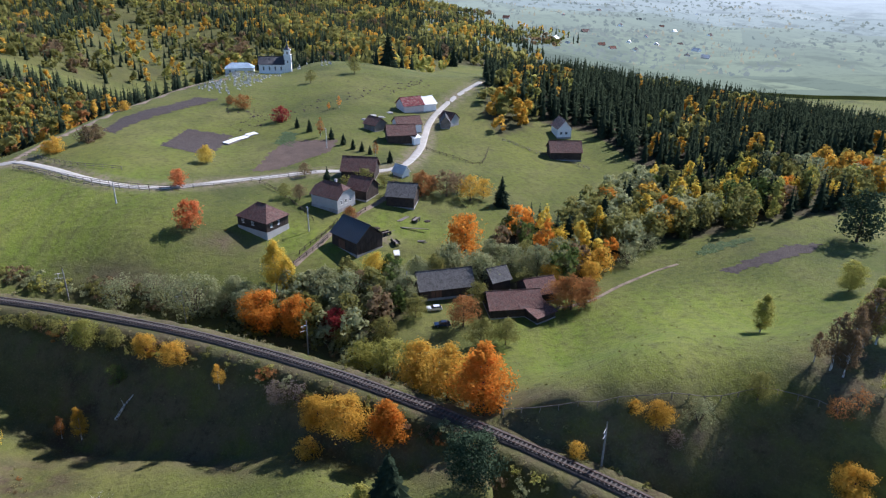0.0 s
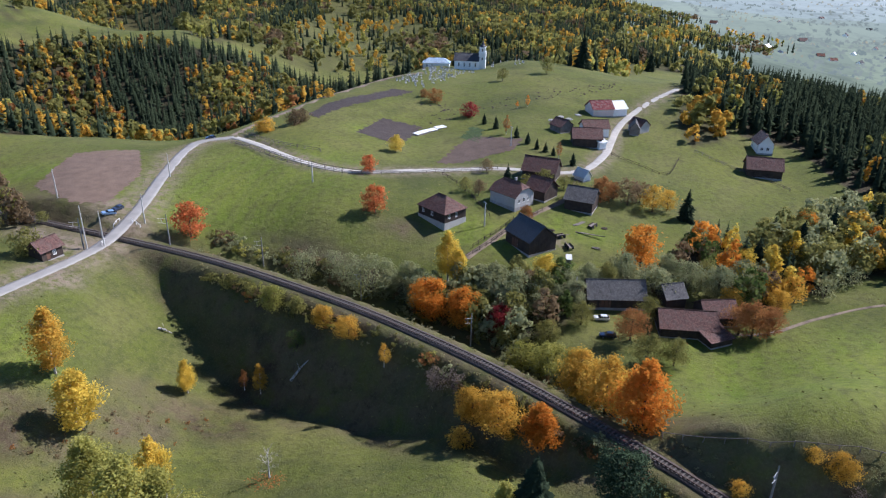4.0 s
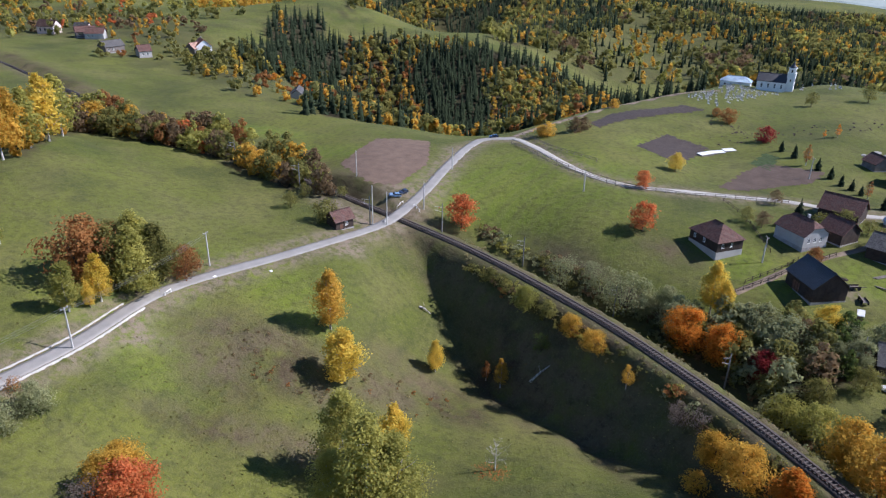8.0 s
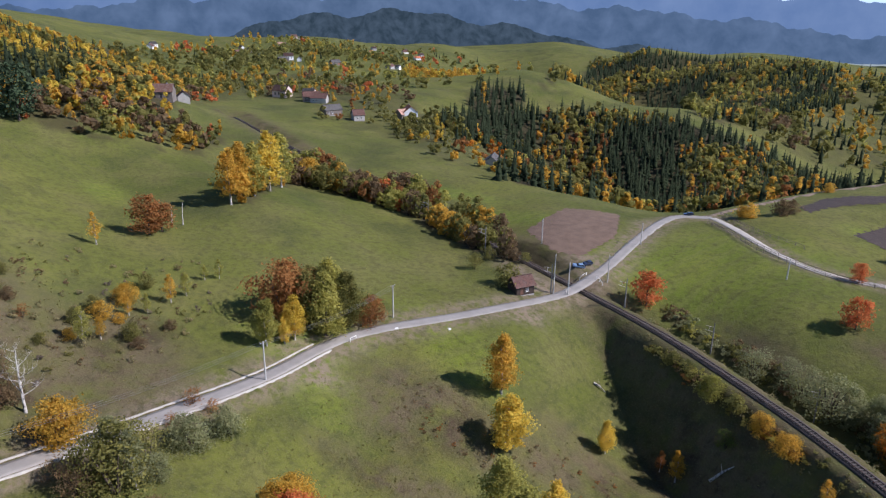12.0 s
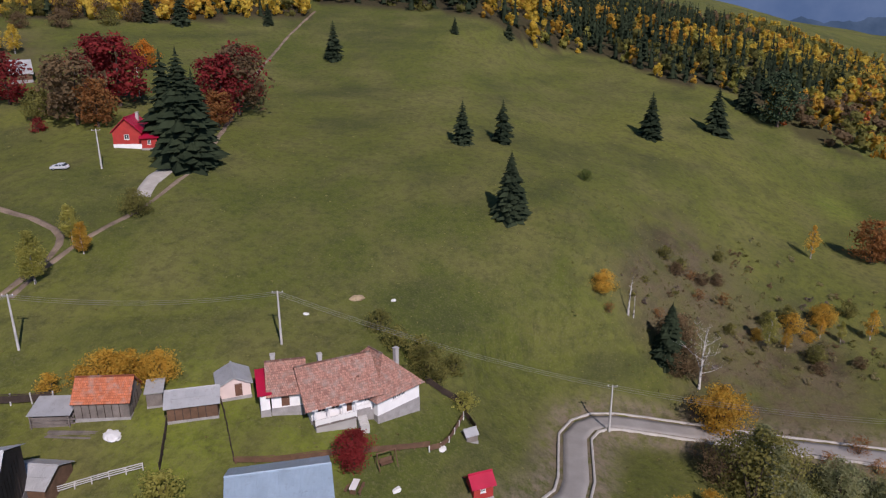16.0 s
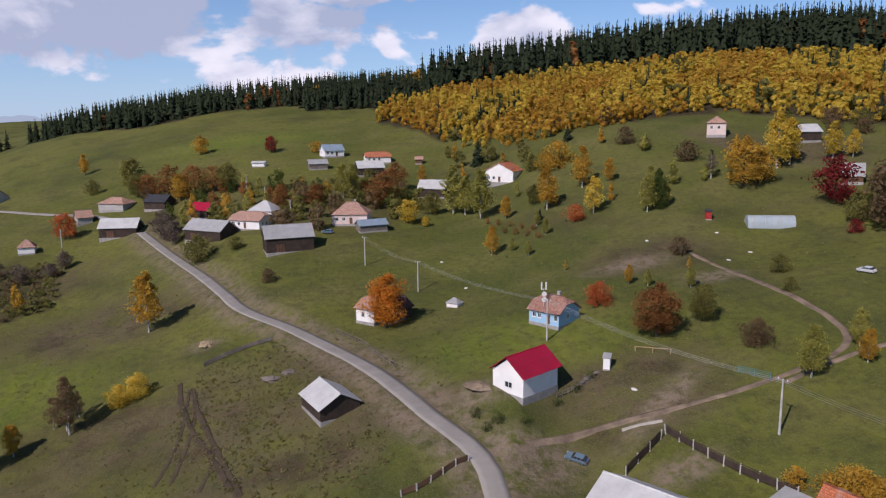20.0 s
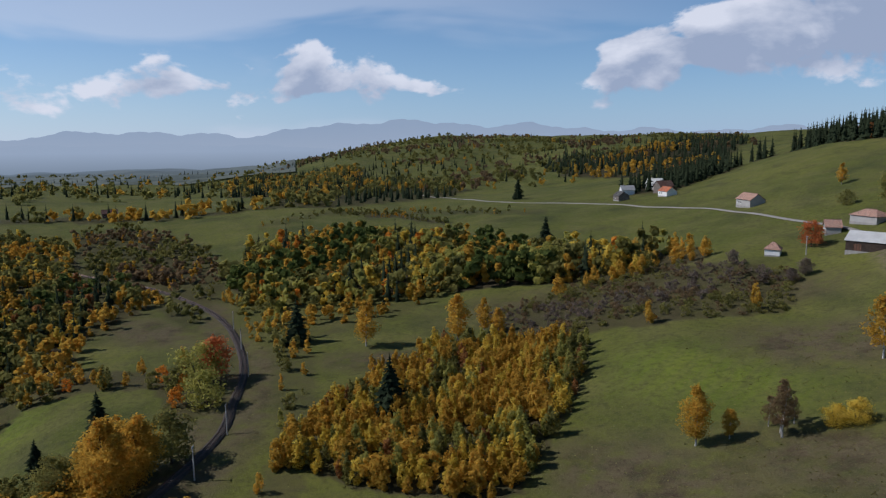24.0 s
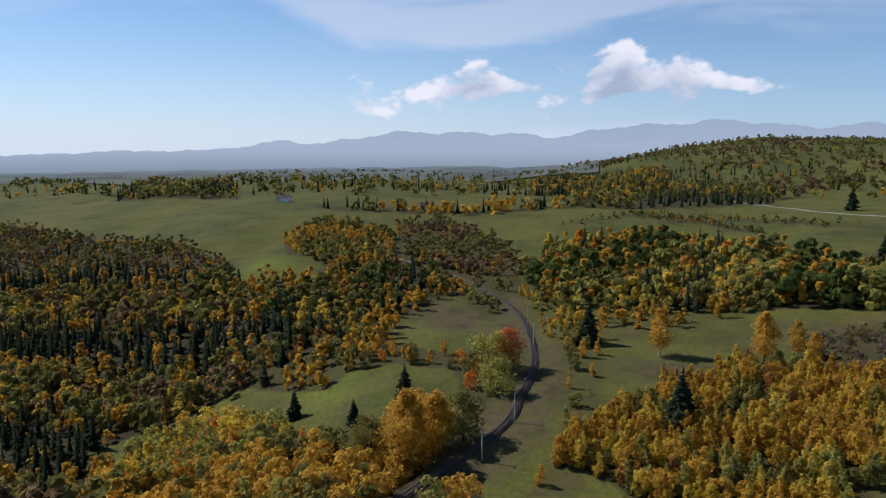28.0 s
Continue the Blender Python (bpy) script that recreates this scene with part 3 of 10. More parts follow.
BARE_SPOTS = [(-118.6, 113.7, 6, 4, 0), (-118.1, 111.6, 6, 3, 0), (-117.8, 51.5, 10, 3, 60), (-119.8, 55.9, 6, 3, 0), (-118.9, 54.1, 8, 3, 30), (-110.9, 26.7, 6, 3, 30), (-48.5, -84.9, 6, 3, 0), (-28.9, -94.2, 9, 6, 0), (-71.1, -153.6, 12, 4, 0), (-82.4, -138, 8, 4, 0), (-25.4, -107.9, 8, 3, 0), (26.7, -159.1, 5, 3, 0), (-26.8, -95.9, 8, 4, 0), (-147.1, 194.3, 6, 3, 50), (-52.1, -99, 12, 2.5, 30), (-125.7, 125, 10, 5, 0), (-134, 152.8, 10, 3, 60), (-21.5, 171.5, 10, 5, 0)]
BARE_SPOTS += [(-132, 127, 8, 3.5, 10), (-139, 127, 9, 4, 0), (-131.5, 149, 4, 9, -15), (-117, 111, 3, 6, 10), (-133, 150, 4, 8, -20)]
# the weeds in the railway hollow also put its shade into the ground colour
WEED_SHADE_SPOTS += [(-101, 75, 13, 6, 30), (-91, 73, 12, 5, 10), (-82, 87, 10, 6, 30), (-80, 98, 14, 6, 20), (-66, 110, 22, 9, -20), (-40, 104, 24, 9, -25), (-62, 112, 30, 10, -20), (-86, 58, 22, 5, 35), (8, -120, 14, 9, 20), (22, -125, 12, 16, 10), (2, -104, 12, 8, 0), (14, -105, 14, 8, 0), (38, -128, 16, 8, 0), (-120, -222, 36, 26, 0), (-160, -205, 26, 16, 30), (40, 90, 34, 5, 0), (66, 95, 10, 10, 0), (161.7, -143.4, 40, 12, 40), (-55.5, 165.4, 10, 5, 0), (-64.3, 147.6, 30, 5, -15), (-78.5, -156.1, 20, 12, 0), (-48.1, -107.2, 18, 8, 0), (-49.7, -97.7, 14, 6, 0), (-134.6, 25, 24, 10, 0), (-127.2, 15, 16, 10, 0), (306.1, -174.1, 30, 20, 0), (276.3, -102.9, 40, 15, 0)]

# ---- helpers for building ----
def mesh_from(name, verts, faces, mats=(), smooth=False):
    me = bpy.data.meshes.new(name)
    me.from_pydata([tuple(v) for v in verts], [], [tuple(f) for f in faces])
    for m in mats:
        me.materials.append(m)
    if smooth:
        me.polygons.foreach_set("use_smooth", np.ones(len(me.polygons), bool))
    me.update()
    return me


def part(name, data, material, parent, label=""):
    """Links a bmesh or mesh as one object under a thing or part."""
    if isinstance(data, bmesh.types.BMesh):
        me = bpy.data.meshes.new(name)
        data.to_mesh(me)
        data.free()
        data = me
    if not data.materials and material:
        data.materials.append(material)
    ob = new(name, data)
    ob.parent = parent
    if label:
        ob["label"] = label
    return ob


def thing(name, label, category, x, y, rot=0.0, z=None, group="", kind=""):
    ob = new(name)
    ob.empty_display_size = 0.3
    ob.matrix_basis = pose(x, y, gz(x, y) if z is None else z, 0, 0, rot)
    return tagged(ob, label, category, group, kind)


def strip_mesh(name, line, half, lift, mat, thick=0.12, edge=0.0, uneven=0.0, drape=False):
    """A ribbon along a line of the plan, lying on the ground, with a little thickness."""
    line = np.asarray(line, float)
    d = np.gradient(line[:, :2], axis=0)
    d /= np.linalg.norm(d, axis=1)[:, None] + 1e-9
    side = np.stack([d[:, 1], -d[:, 0]], 1)
    cuts = np.linspace(-1, 1, 5)
    rng = np.random.default_rng(7)
    wob = 1 + uneven * rng.standard_normal((len(line), 2))
    verts, faces = [], []
    for i, (p, s) in enumerate(zip(line, side)):
        for c in cuts:
            w = half * (wob[i, 0] if c < 0 else wob[i, 1])
            q = p[:2] + s * c * w
            verts.append((q[0], q[1], p[2] + lift + edge * (1 - abs(c))))
        for c in (-1, 1):
            w = half * (wob[i, 0] if c < 0 else wob[i, 1]) + 0.05
            q = p[:2] + s * c * w
            verts.append((q[0], q[1], p[2] + lift - thick))
    for i in range(len(line) - 1):
        a, b = i * 7, i * 7 + 7
        for k in range(4):
            faces.append((a + k, b + k, b + k + 1, a + k + 1))
        faces.append((a + 5, b + 5, b, a))
        faces.append((a + 4, b + 4, b + 6, a + 6))
    if drape:
        v = np.array(verts)
        below = np.arange(len(v)) % 7 > 4
        v[:, 2] = ground_z(v[:, 0], v[:, 1]) + np.where(below, -thick, lift)
        verts = v
    return mesh_from(name, verts, faces, [mat], True)


def on_ground(line):
    line = np.asarray(line, float)
    return np.column_stack([line[:, :2], ground_z(line[:, 0], line[:, 1])])


def patch_mesh(name, corners, mat, lift=0.05, step=2.0, furrow=0.0, angle=0.0):
    """A field: the inside of a plan polygon, laid on the ground as a grid with a ragged rim."""
    poly = np.array(corners, float)
    lo, hi = poly.min(0), poly.max(0)
    xs, ys = np.arange(lo[0], hi[0] + step, step), np.arange(lo[1], hi[1] + step, step)
    gx, gy = np.meshgrid(xs, ys, indexing="ij")
    px, py = gx.ravel(), gy.ravel()
    rough = 0.8 * np.sin(px * 1.7) * np.sin(py * 1.3)
    inside = within(px + rough, py - rough, poly).reshape(gx.shape)
    z = ground_z(px, py) + lift
    if furrow:
        z = z + furrow * np.sin((px * math.cos(angle) + py * math.sin(angle)) * 3.9)
    index = -np.ones(gx.size, int)
    cells = inside[:-1, :-1] & inside[1:, :-1] & inside[1:, 1:] & inside[:-1, 1:]
    faces, verts = [], []
    n = gx.shape[1]

    def vid(k):
        if index[k] < 0:
            index[k] = len(verts)
            verts.append((px[k], py[k], z[k]))
        return index[k]

    for i, j in zip(*np.nonzero(cells)):
        k = i * n + j
        faces.append((vid(k), vid(k + n), vid(k + n + 1), vid(k + 1)))
    return mesh_from(name, verts, faces, [mat], True)


def within(x, y, poly):
    """Which plan points lie inside a polygon."""
    ok = np.zeros(len(x), bool)
    for (ax, ay), (bx, by) in zip(poly, np.roll(poly, -1, 0)):
        cross = ((ay > y) != (by > y)) & (x < (bx - ax) * (y - ay) / (by - ay + 1e-12) + ax)
        ok ^= cross
    return ok


# ---- the ground: one sheet out to the horizon ----
RINGS = np.concatenate([np.linspace(4, 58, 10), np.geomspace(60, 300, 128), np.geomspace(306, 4750, 96)])
SPOKES = 640
az = np.arange(SPOKES) * 2 * math.pi / SPOKES
gx, gy = np.outer(RINGS, np.sin(az)).ravel(), np.outer(RINGS, np.cos(az)).ravel()
GX, GY = gx.copy(), gy.copy()
gzz = ground_z(gx, gy)
a0 = np.arange(len(RINGS) - 1)[:, None] * SPOKES + np.arange(SPOKES)
a1 = np.arange(len(RINGS) - 1)[:, None] * SPOKES + (np.arange(SPOKES) + 1) % SPOKES
quads = np.stack([a0, a1, a1 + SPOKES, a0 + SPOKES], -1).reshape(-1, 4)[:, ::-1]
ground = bpy.data.meshes.new("ground")
ground.vertices.add(len(gx))
ground.vertices.foreach_set("co", np.column_stack([gx, gy, gzz]).ravel())
ground.loops.add(quads.size)
ground.loops.foreach_set("vertex_index", quads.ravel().astype(np.int32))
ground.polygons.add(len(quads))
ground.polygons.foreach_set("loop_start", np.arange(len(quads), dtype=np.int32) * 4)
ground.update(calc_edges=True)
ground.polygons.foreach_set("use_smooth", np.ones(len(quads), bool))
ground.materials.append(GRASS)


def soft_spot(x, y, cx, cy, rx, ry, turn):
    c, s = math.cos(radians(turn)), math.sin(radians(turn))
    u, v = ((x - cx) * c + (y - cy) * s) / rx, (-(x - cx) * s + (y - cy) * c) / ry
    return np.clip(1.6 - 1.3 * np.hypot(u, v), 0, 1)


# plant cover of the plan: dry weeds (in the hollow also its shade), lush grass, bare soil as (x, y, reach along, reach
# across, turn)
tone3 = np.zeros((len(gx), 4))
for column, spots in enumerate((WEED_SHADE_SPOTS, LUSH_SPOTS, BARE_SPOTS)):
    for spot in spots:
        tone3[:, column] = np.maximum(tone3[:, column], soft_spot(gx, gy, *spot))
for line, reach in ((MAIN_ROAD, 4.5), (RIDGE_ROAD, 3.4)):
    d, _ = off_line(gx, gy, line[::2])
    tone3[:, 2] = np.maximum(tone3[:, 2], np.clip(1.7 - d / reach, 0, 0.85))
d, _ = off_line(gx, gy, RAIL[::3])
tone3[:, 0] = np.maximum(tone3[:, 0], np.clip(2.2 - d / 6.5, 0, 0.9))
cover_layer = ground.color_attributes.new("cover", "FLOAT_COLOR", "POINT")
cover_layer.data.foreach_set("color", tone3.ravel())
tagged(new("ground", ground), "rolling grassland with dry and lush patches", "ground", kind="structure")

# ---- roads and railway bed ----
tagged(new("road", strip_mesh("road", MAIN_ROAD, 1.8, 0.06, ROAD_GREY, 0.3, 0.05, 0.02)), "narrow worn grey asphalt village road", "road", kind="structure")
tagged(new("road", strip_mesh("road", RIDGE_ROAD, 1.45, 0.06, ROAD_PALE, 0.3, 0.04, 0.03)), "pale gravel road between grass fields", "road", kind="structure")
tagged(new("track", strip_mesh("track", CHURCH_TRACK, 1.5, 0.05, DIRT, 0.3, 0.03, 0.08)), "narrow dirt track along the ridge", "track", kind="structure")
FAR_ROAD = on_ground(smooth_line(FARROAD_PLAN, 8.0))
tagged(new("road", strip_mesh("road", FAR_ROAD, 1.7, 0.25, ROAD_GREY, 0.5)), "pale gravel road across the far meadow", "road", kind="structure")

# ---- the railway: ballast, sleepers, rails ----
def frame_at(line, step):
    """Evenly spaced places along a line with their heading."""
    seg = np.r_[0, np.cumsum(np.linalg.norm(np.diff(line[:, :2], axis=0), axis=1))]
    s = np.arange(0, seg[-1], step)
    p = np.column_stack([np.interp(s, seg, line[:, k]) for k in range(3)])
    d = np.gradient(p[:, :2], axis=0)
    return p, np.arctan2(d[:, 1], d[:, 0])


railway = tagged(new("railway", strip_mesh("railway", RAIL, 1.35, 0.28, BALLAST, 0.4, 0.1, 0.05)), "single railway track on dark ballast through grassland", "railway", kind="structure")
for off in (-0.55, 0.55):
    d = np.gradient(RAIL[:, :2], axis=0)
    d /= np.linalg.norm(d, axis=1)[:, None]
    line = RAIL + np.column_stack([d[:, 1] * off, -d[:, 0] * off, np.full(len(RAIL), 0.0)])
    part("rail", strip_mesh("rail", line, 0.05, 0.62, RAIL_STEEL, 0.18), None, railway)
bar = bmesh.new()
bmesh.ops.create_cube(bar, size=1.0, matrix=Matrix.Diagonal((0.24, 1.75, 0.2, 1)))
sleeper_mesh = bpy.data.meshes.new("sleeper")
bar.to_mesh(sleeper_mesh)
bar.free()
sleeper_mesh.materials.append(SLEEPER)
places, heads = frame_at(RAIL, 0.75)
rest_v, rest_f = [], []
for p, a in zip(places, heads):
    if -92 < p[0] < 40 and p[1] > 60:
        ob = new("sleeper", sleeper_mesh)
        ob.parent = railway
        ob.matrix_basis = pose(p[0], p[1], p[2] + 0.43, 0, 0, math.degrees(a))
    elif (p[0] <= -92 and p[0] > -230) or p[0] > 120:
        m = pose(p[0], p[1], p[2] + 0.43, 0, 0, math.degrees(a))
        n = len(rest_v)
        rest_v += [tuple(m @ v.co) for v in sleeper_mesh.vertices]
        rest_f += [tuple(i + n for i in q.vertices) for q in sleeper_mesh.polygons]
far_sleepers = part("sleepers", mesh_from("sleepers", rest_v, rest_f, [SLEEPER]), None, railway)
far_sleepers["kind"] = "stuff"


# ---- trees ----
def tube(points, radii, sides=5):
    """A bent tapering tube as vertices and faces."""
    pts = [Vector(p) for p in points]
    verts, faces = [], []
    for i, (p, r) in enumerate(zip(pts, radii)):
        d = (pts[min(i + 1, len(pts) - 1)] - pts[max(i - 1, 0)]).normalized()
        u = d.cross(Vector((0.31, 0.95, 0.1))).normalized()
        v = d.cross(u)
        for k in range(sides):
            a = 2 * math.pi * k / sides
            verts.append(tuple(p + (u * math.cos(a) + v * math.sin(a)) * r))
    for i in range(len(pts) - 1):
        for k in range(sides):
            a, b = i * sides + k, i * sides + (k + 1) % sides
            faces.append((a, b, b + sides, a + sides))
    return verts, faces


def joined(pieces):
    verts, faces = [], []
    for v, f in pieces:
        n = len(verts)
        verts += v
        faces += [tuple(i + n for i in q) for q in f]
    return verts, faces


def limbs(rng, height, spread, low, count, girth, twigs=0):
    """A trunk with limbs for a tree of height 1 * height."""
    lean = rng.normal(0, 0.03, 2) * height
    top = (lean[0], lean[1], height * 0.86)
    mid = (lean[0] * 0.3 + rng.normal(0, 0.01) * height, lean[1] * 0.3, height * 0.45)
    out = [tube([(0, 0, -0.4), (0, 0, height * 0.12), mid, top], [girth * 1.35, girth, girth * 0.62, girth * 0.12], 7)]
    for i in range(count):
        z = height * (low + (0.82 - low) * (i + 0.5) / count)
        a = i * 2.4 + rng.uniform(-0.4, 0.4)
        reach = spread * (1.05 - 0.6 * (z / height)) * rng.uniform(0.7, 1.0)
        k = z / (height * 0.86)
        base = Vector((lean[0] * k * k, lean[1] * k * k, z))
        tip = base + Vector((math.cos(a) * reach, math.sin(a) * reach, reach * rng.uniform(0.5, 1.0)))
        bend = (base + tip) / 2 + Vector((0, 0, -0.08 * reach))
        g = girth * (0.5 - 0.3 * z / height)
        out.append(tube([base, bend, tip], [g, g * 0.6, g * 0.15], 4))
        for _ in range(twigs):
            s = base.lerp(tip, rng.uniform(0.3, 0.95))
            e = s + Vector(rng.normal(0, 0.28, 3)) * reach + Vector((0, 0, 0.25 * reach))
            out.append(tube([s, (s + e) / 2, e], [g * 0.3, g * 0.2, g * 0.06], 3))
    return joined(out)


def clump_cards(rng, centres, size, lean_out=2.2):
    """Small bent leaf sprays, one at each centre, as arrays of vertices and quads."""
    n = len(centres)
    nrm = rng.normal(0, 1, (n, 3)) + lean_out * (centres - centres.mean(0)) / (np.abs(centres - centres.mean(0)).max() + 1e-6)
    nrm[:, 2] += 0.25
    nrm /= np.linalg.norm(nrm, axis=1)[:, None]
    u = np.cross(nrm, rng.normal(0, 1, (n, 3)))
    u /= np.linalg.norm(u, axis=1)[:, None]
    v = np.cross(nrm, u)
    s = size * rng.uniform(0.55, 1.25, (n, 1))
    w = s * rng.uniform(0.5, 1.0, (n, 1))
    sag = nrm * s * 0.25
    quad = np.stack([centres - u * s * 0.9 - sag, centres - v * w * rng.uniform(0.5, 1, (n, 1)), centres + u * s - sag, centres + v * w], 1)
    return quad.reshape(-1, 3), np.arange(4 * n).reshape(-1, 4)


def crown_points(rng, count, height, spread, low, shape, lobes):
    """Where the leaf sprays of a crown sit: through many small boughs, denser outwards, with gaps between them."""
    span = height * (1 - low)
    out = []
    for i in range(lobes):
        t = (i + 0.5) / lobes if lobes > 1 else 0.5
        t = min(1.0, max(0.0, t + rng.normal(0, 0.06)))
        if shape == "tall":
            wide = spread * (math.sin(math.pi * (0.12 + 0.83 * t)) ** 0.8) * (1.1 - 0.45 * t)
        elif shape == "cone":
            wide = spread * (1.05 - t) ** 0.8
        else:
            wide = spread * math.sqrt(max(0.05, 1 - (1.7 * t - 0.75) ** 2))
        a, off = i * 2.4 + rng.uniform(-0.6, 0.6), wide * rng.uniform(0.3, 0.82)
        c = np.array([math.cos(a) * off, math.sin(a) * off, height * low + span * (0.06 + 0.86 * t)])
        r = max(0.14 * spread, wide * rng.uniform(0.28, 0.5))
        m = count // lobes + 1
        d = rng.normal(0, 1, (m, 3))
        d /= np.linalg.norm(d, axis=1)[:, None]
        k = rng.uniform(0.1, 1.0, (m, 1)) ** 0.42
        p = c + d * k * r * np.array([1.15, 1.15, 1.2 if shape == "tall" else 0.75]) + rng.normal(0, 0.07 * spread, (m, 3))
        p[:, 2] -= 0.10 * np.hypot(p[:, 0], p[:, 1]) * (1.0 if shape == "tall" else 0.5)
        out.append(p)
    p = np.concatenate(out)
    p[:, 2] = np.clip(p[:, 2], height * low * 0.6, height * 1.02)
    return p


def spruce_arrays(rng, height, spread, whorls, arms, low=0.06):
    """Boughs of a spruce: drooping sprays in uneven whorls, and the leader."""
    verts, faces = [], []
    gap = height * (0.97 - low) / whorls
    for w in range(whorls):
        t = w / (whorls - 1)
        reach = spread * (1 - t) ** 0.8 * rng.uniform(0.85, 1.1) + 0.06 * spread
        for k in range(arms):
            z = height * (low + (0.97 - low) * t) + rng.uniform(-0.7, 0.7) * gap * (1 - t)
            a = 2 * math.pi * (k + 0.5 * (w % 2)) / arms + rng.normal(0, 0.25)
            r = reach * rng.uniform(0.5, 1.15)
            c, s = math.cos(a), math.sin(a)
            wide = r * rng.uniform(0.22, 0.38) + 0.06
            drop = r * rng.uniform(0.2, 0.55)
            n = len(verts)
            verts += [(c * 0.05, s * 0.05, z + 0.16 * r), (c * r * 0.55 - s * wide, s * r * 0.55 + c * wide, z - drop * 0.75), (c * r, s * r, z - drop * 0.8),
                      (c * r * 0.55 + s * wide, s * r * 0.55 - c * wide, z - drop * 0.75), (c * r * 0.6, s * r * 0.6, z - drop * 0.12)]
            faces += [(n, n + 1, n + 4), (n, n + 4, n + 3), (n + 1, n + 2, n + 4), (n + 4, n + 2, n + 3)]
    n = len(verts)
    verts += [(0.42 * spread * math.cos(k * 1.2566), 0.42 * spread * math.sin(k * 1.2566), height * low) for k in range(5)] + [(0, 0, height * 0.95)]
    faces += [(n + k, n + (k + 1) % 5, n + 5) for k in range(5)]
    n = len(verts)
    verts += [(0.05 * spread, 0, height * 0.93), (-0.03 * spread, 0.05 * spread, height * 0.93), (-0.03 * spread, -0.05 * spread, height * 0.93), (0, 0, height * 1.02)]
    faces += [(n, n + 1, n + 3), (n + 1, n + 2, n + 3), (n + 2, n, n + 3)]
    return verts, faces


# kinds of tree, each 10 m high: shape, spread, height of the lowest leaves, lobes, sprays, spray size, bark
KINDS = {
    "birch": ("tall", 2.5, 0.12, 34, 5600, 0.155, BIRCH_BARK),
    "leafy_birch": ("tall", 2.5, 0.06, 46, 12500, 0.095, BIRCH_BARK),
    "sparse_birch": ("tall", 2.2, 0.18, 24, 2300, 0.15, BIRCH_BARK),
    "round": ("round", 4.0, 0.10, 34, 6200, 0.19, BARK),
    "apple": ("round", 4.6, 0.18, 26, 3300, 0.21, BARK),
    "ovate": ("tall", 3.5, 0.04, 38, 7000, 0.185, BARK),
    "bush": ("round", 5.6, 0.02, 30, 3600, 0.28, BARK),
    "thin_bush": ("round", 5.2, 0.04, 22, 1700, 0.23, BARK),
}
TREE_MESH = {}


def tree_mesh(kind, variant, far):
    """Trunk and crown of one kind, 10 m high; a tree that stands far off has fewer and larger sprays."""
    key = (kind, variant, far)
    if key in TREE_MESH:
        return TREE_MESH[key]
    rng = np.random.default_rng(sum(map(ord, kind)) * 10 + variant)
    if kind in ("spruce", "young_spruce"):
        v, f = spruce_arrays(rng, 10, 2.9 if kind == "spruce" else 2.8, 20 if far or kind != "spruce" else 34, 12 if far else 16, 0.04)
        crown = mesh_from("crown", v, f)
        trunk = mesh_from("trunk", *tube([(0, 0, -0.4), (0, 0, 4), (0, 0, 9.4)], [0.2, 0.13, 0.03], 6), [BARK], True)
    elif kind == "bare":
        v, f = limbs(rng, 10, 3.0, 0.2, 13, 0.16, 9)
        trunk, crown = mesh_from("trunk", v, f, [BIRCH_BARK], True), None
    elif kind == "snag":
        v, f = limbs(rng, 10, 0.8, 0.5, 4, 0.2, 1)
        trunk, crown = mesh_from("trunk", v, f, [BIRCH_BARK], True), None
    else:
        shape, spread, low, lobes, sprays, size, skin = KINDS[kind]
        if far:
            sprays, size = int(sprays * 0.3), size * 1.62
        p = crown_points(rng, sprays, 10, spread, low, shape, lobes)
        crown = mesh_from("crown", *clump_cards(rng, p, size))
        if "bush" in kind:
            stems = [tube([(math.cos(a) * 0.2, math.sin(a) * 0.2, -0.3), (math.cos(a) * 1.2, math.sin(a) * 1.2, 4), (math.cos(a) * 2.2, math.sin(a) * 2.2, 7)], [0.16, 0.11, 0.03], 4) for a in (0.4, 1.7, 3.1, 4.4, 5.6)]
            trunk = mesh_from("trunk", *joined(stems), [skin], True)
        else:
            trunk = mesh_from("trunk", *limbs(rng, 10, spread * 0.8, max(0.12, low), 10, 0.13 if "birch" in kind else 0.2), [skin], True)
    TREE_MESH[key] = (trunk, crown)
    return TREE_MESH[key]


PLAIN = {"birch": "birch tree", "leafy_birch": "birch tree", "sparse_birch": "birch tree", "round": "tree", "apple": "fruit tree", "ovate": "tree", "bush": "bush", "thin_bush": "bush",
         "spruce": "spruce tree", "young_spruce": "spruce tree", "bare": "bare tree", "snag": "dead tree"}
HUE = {"gold": "golden yellow", "yellow": "bright yellow", "lime": "yellow-green", "orange": "orange", "red": "red-orange", "crimson": "crimson", "rust": "rust-brown", "brown": "brown",
       "green": "green", "olive": "olive green", "sage": "grey-green", "dusk": "purplish brown", "spruce": "dark green", "pine": "dark green"}
serial = 0


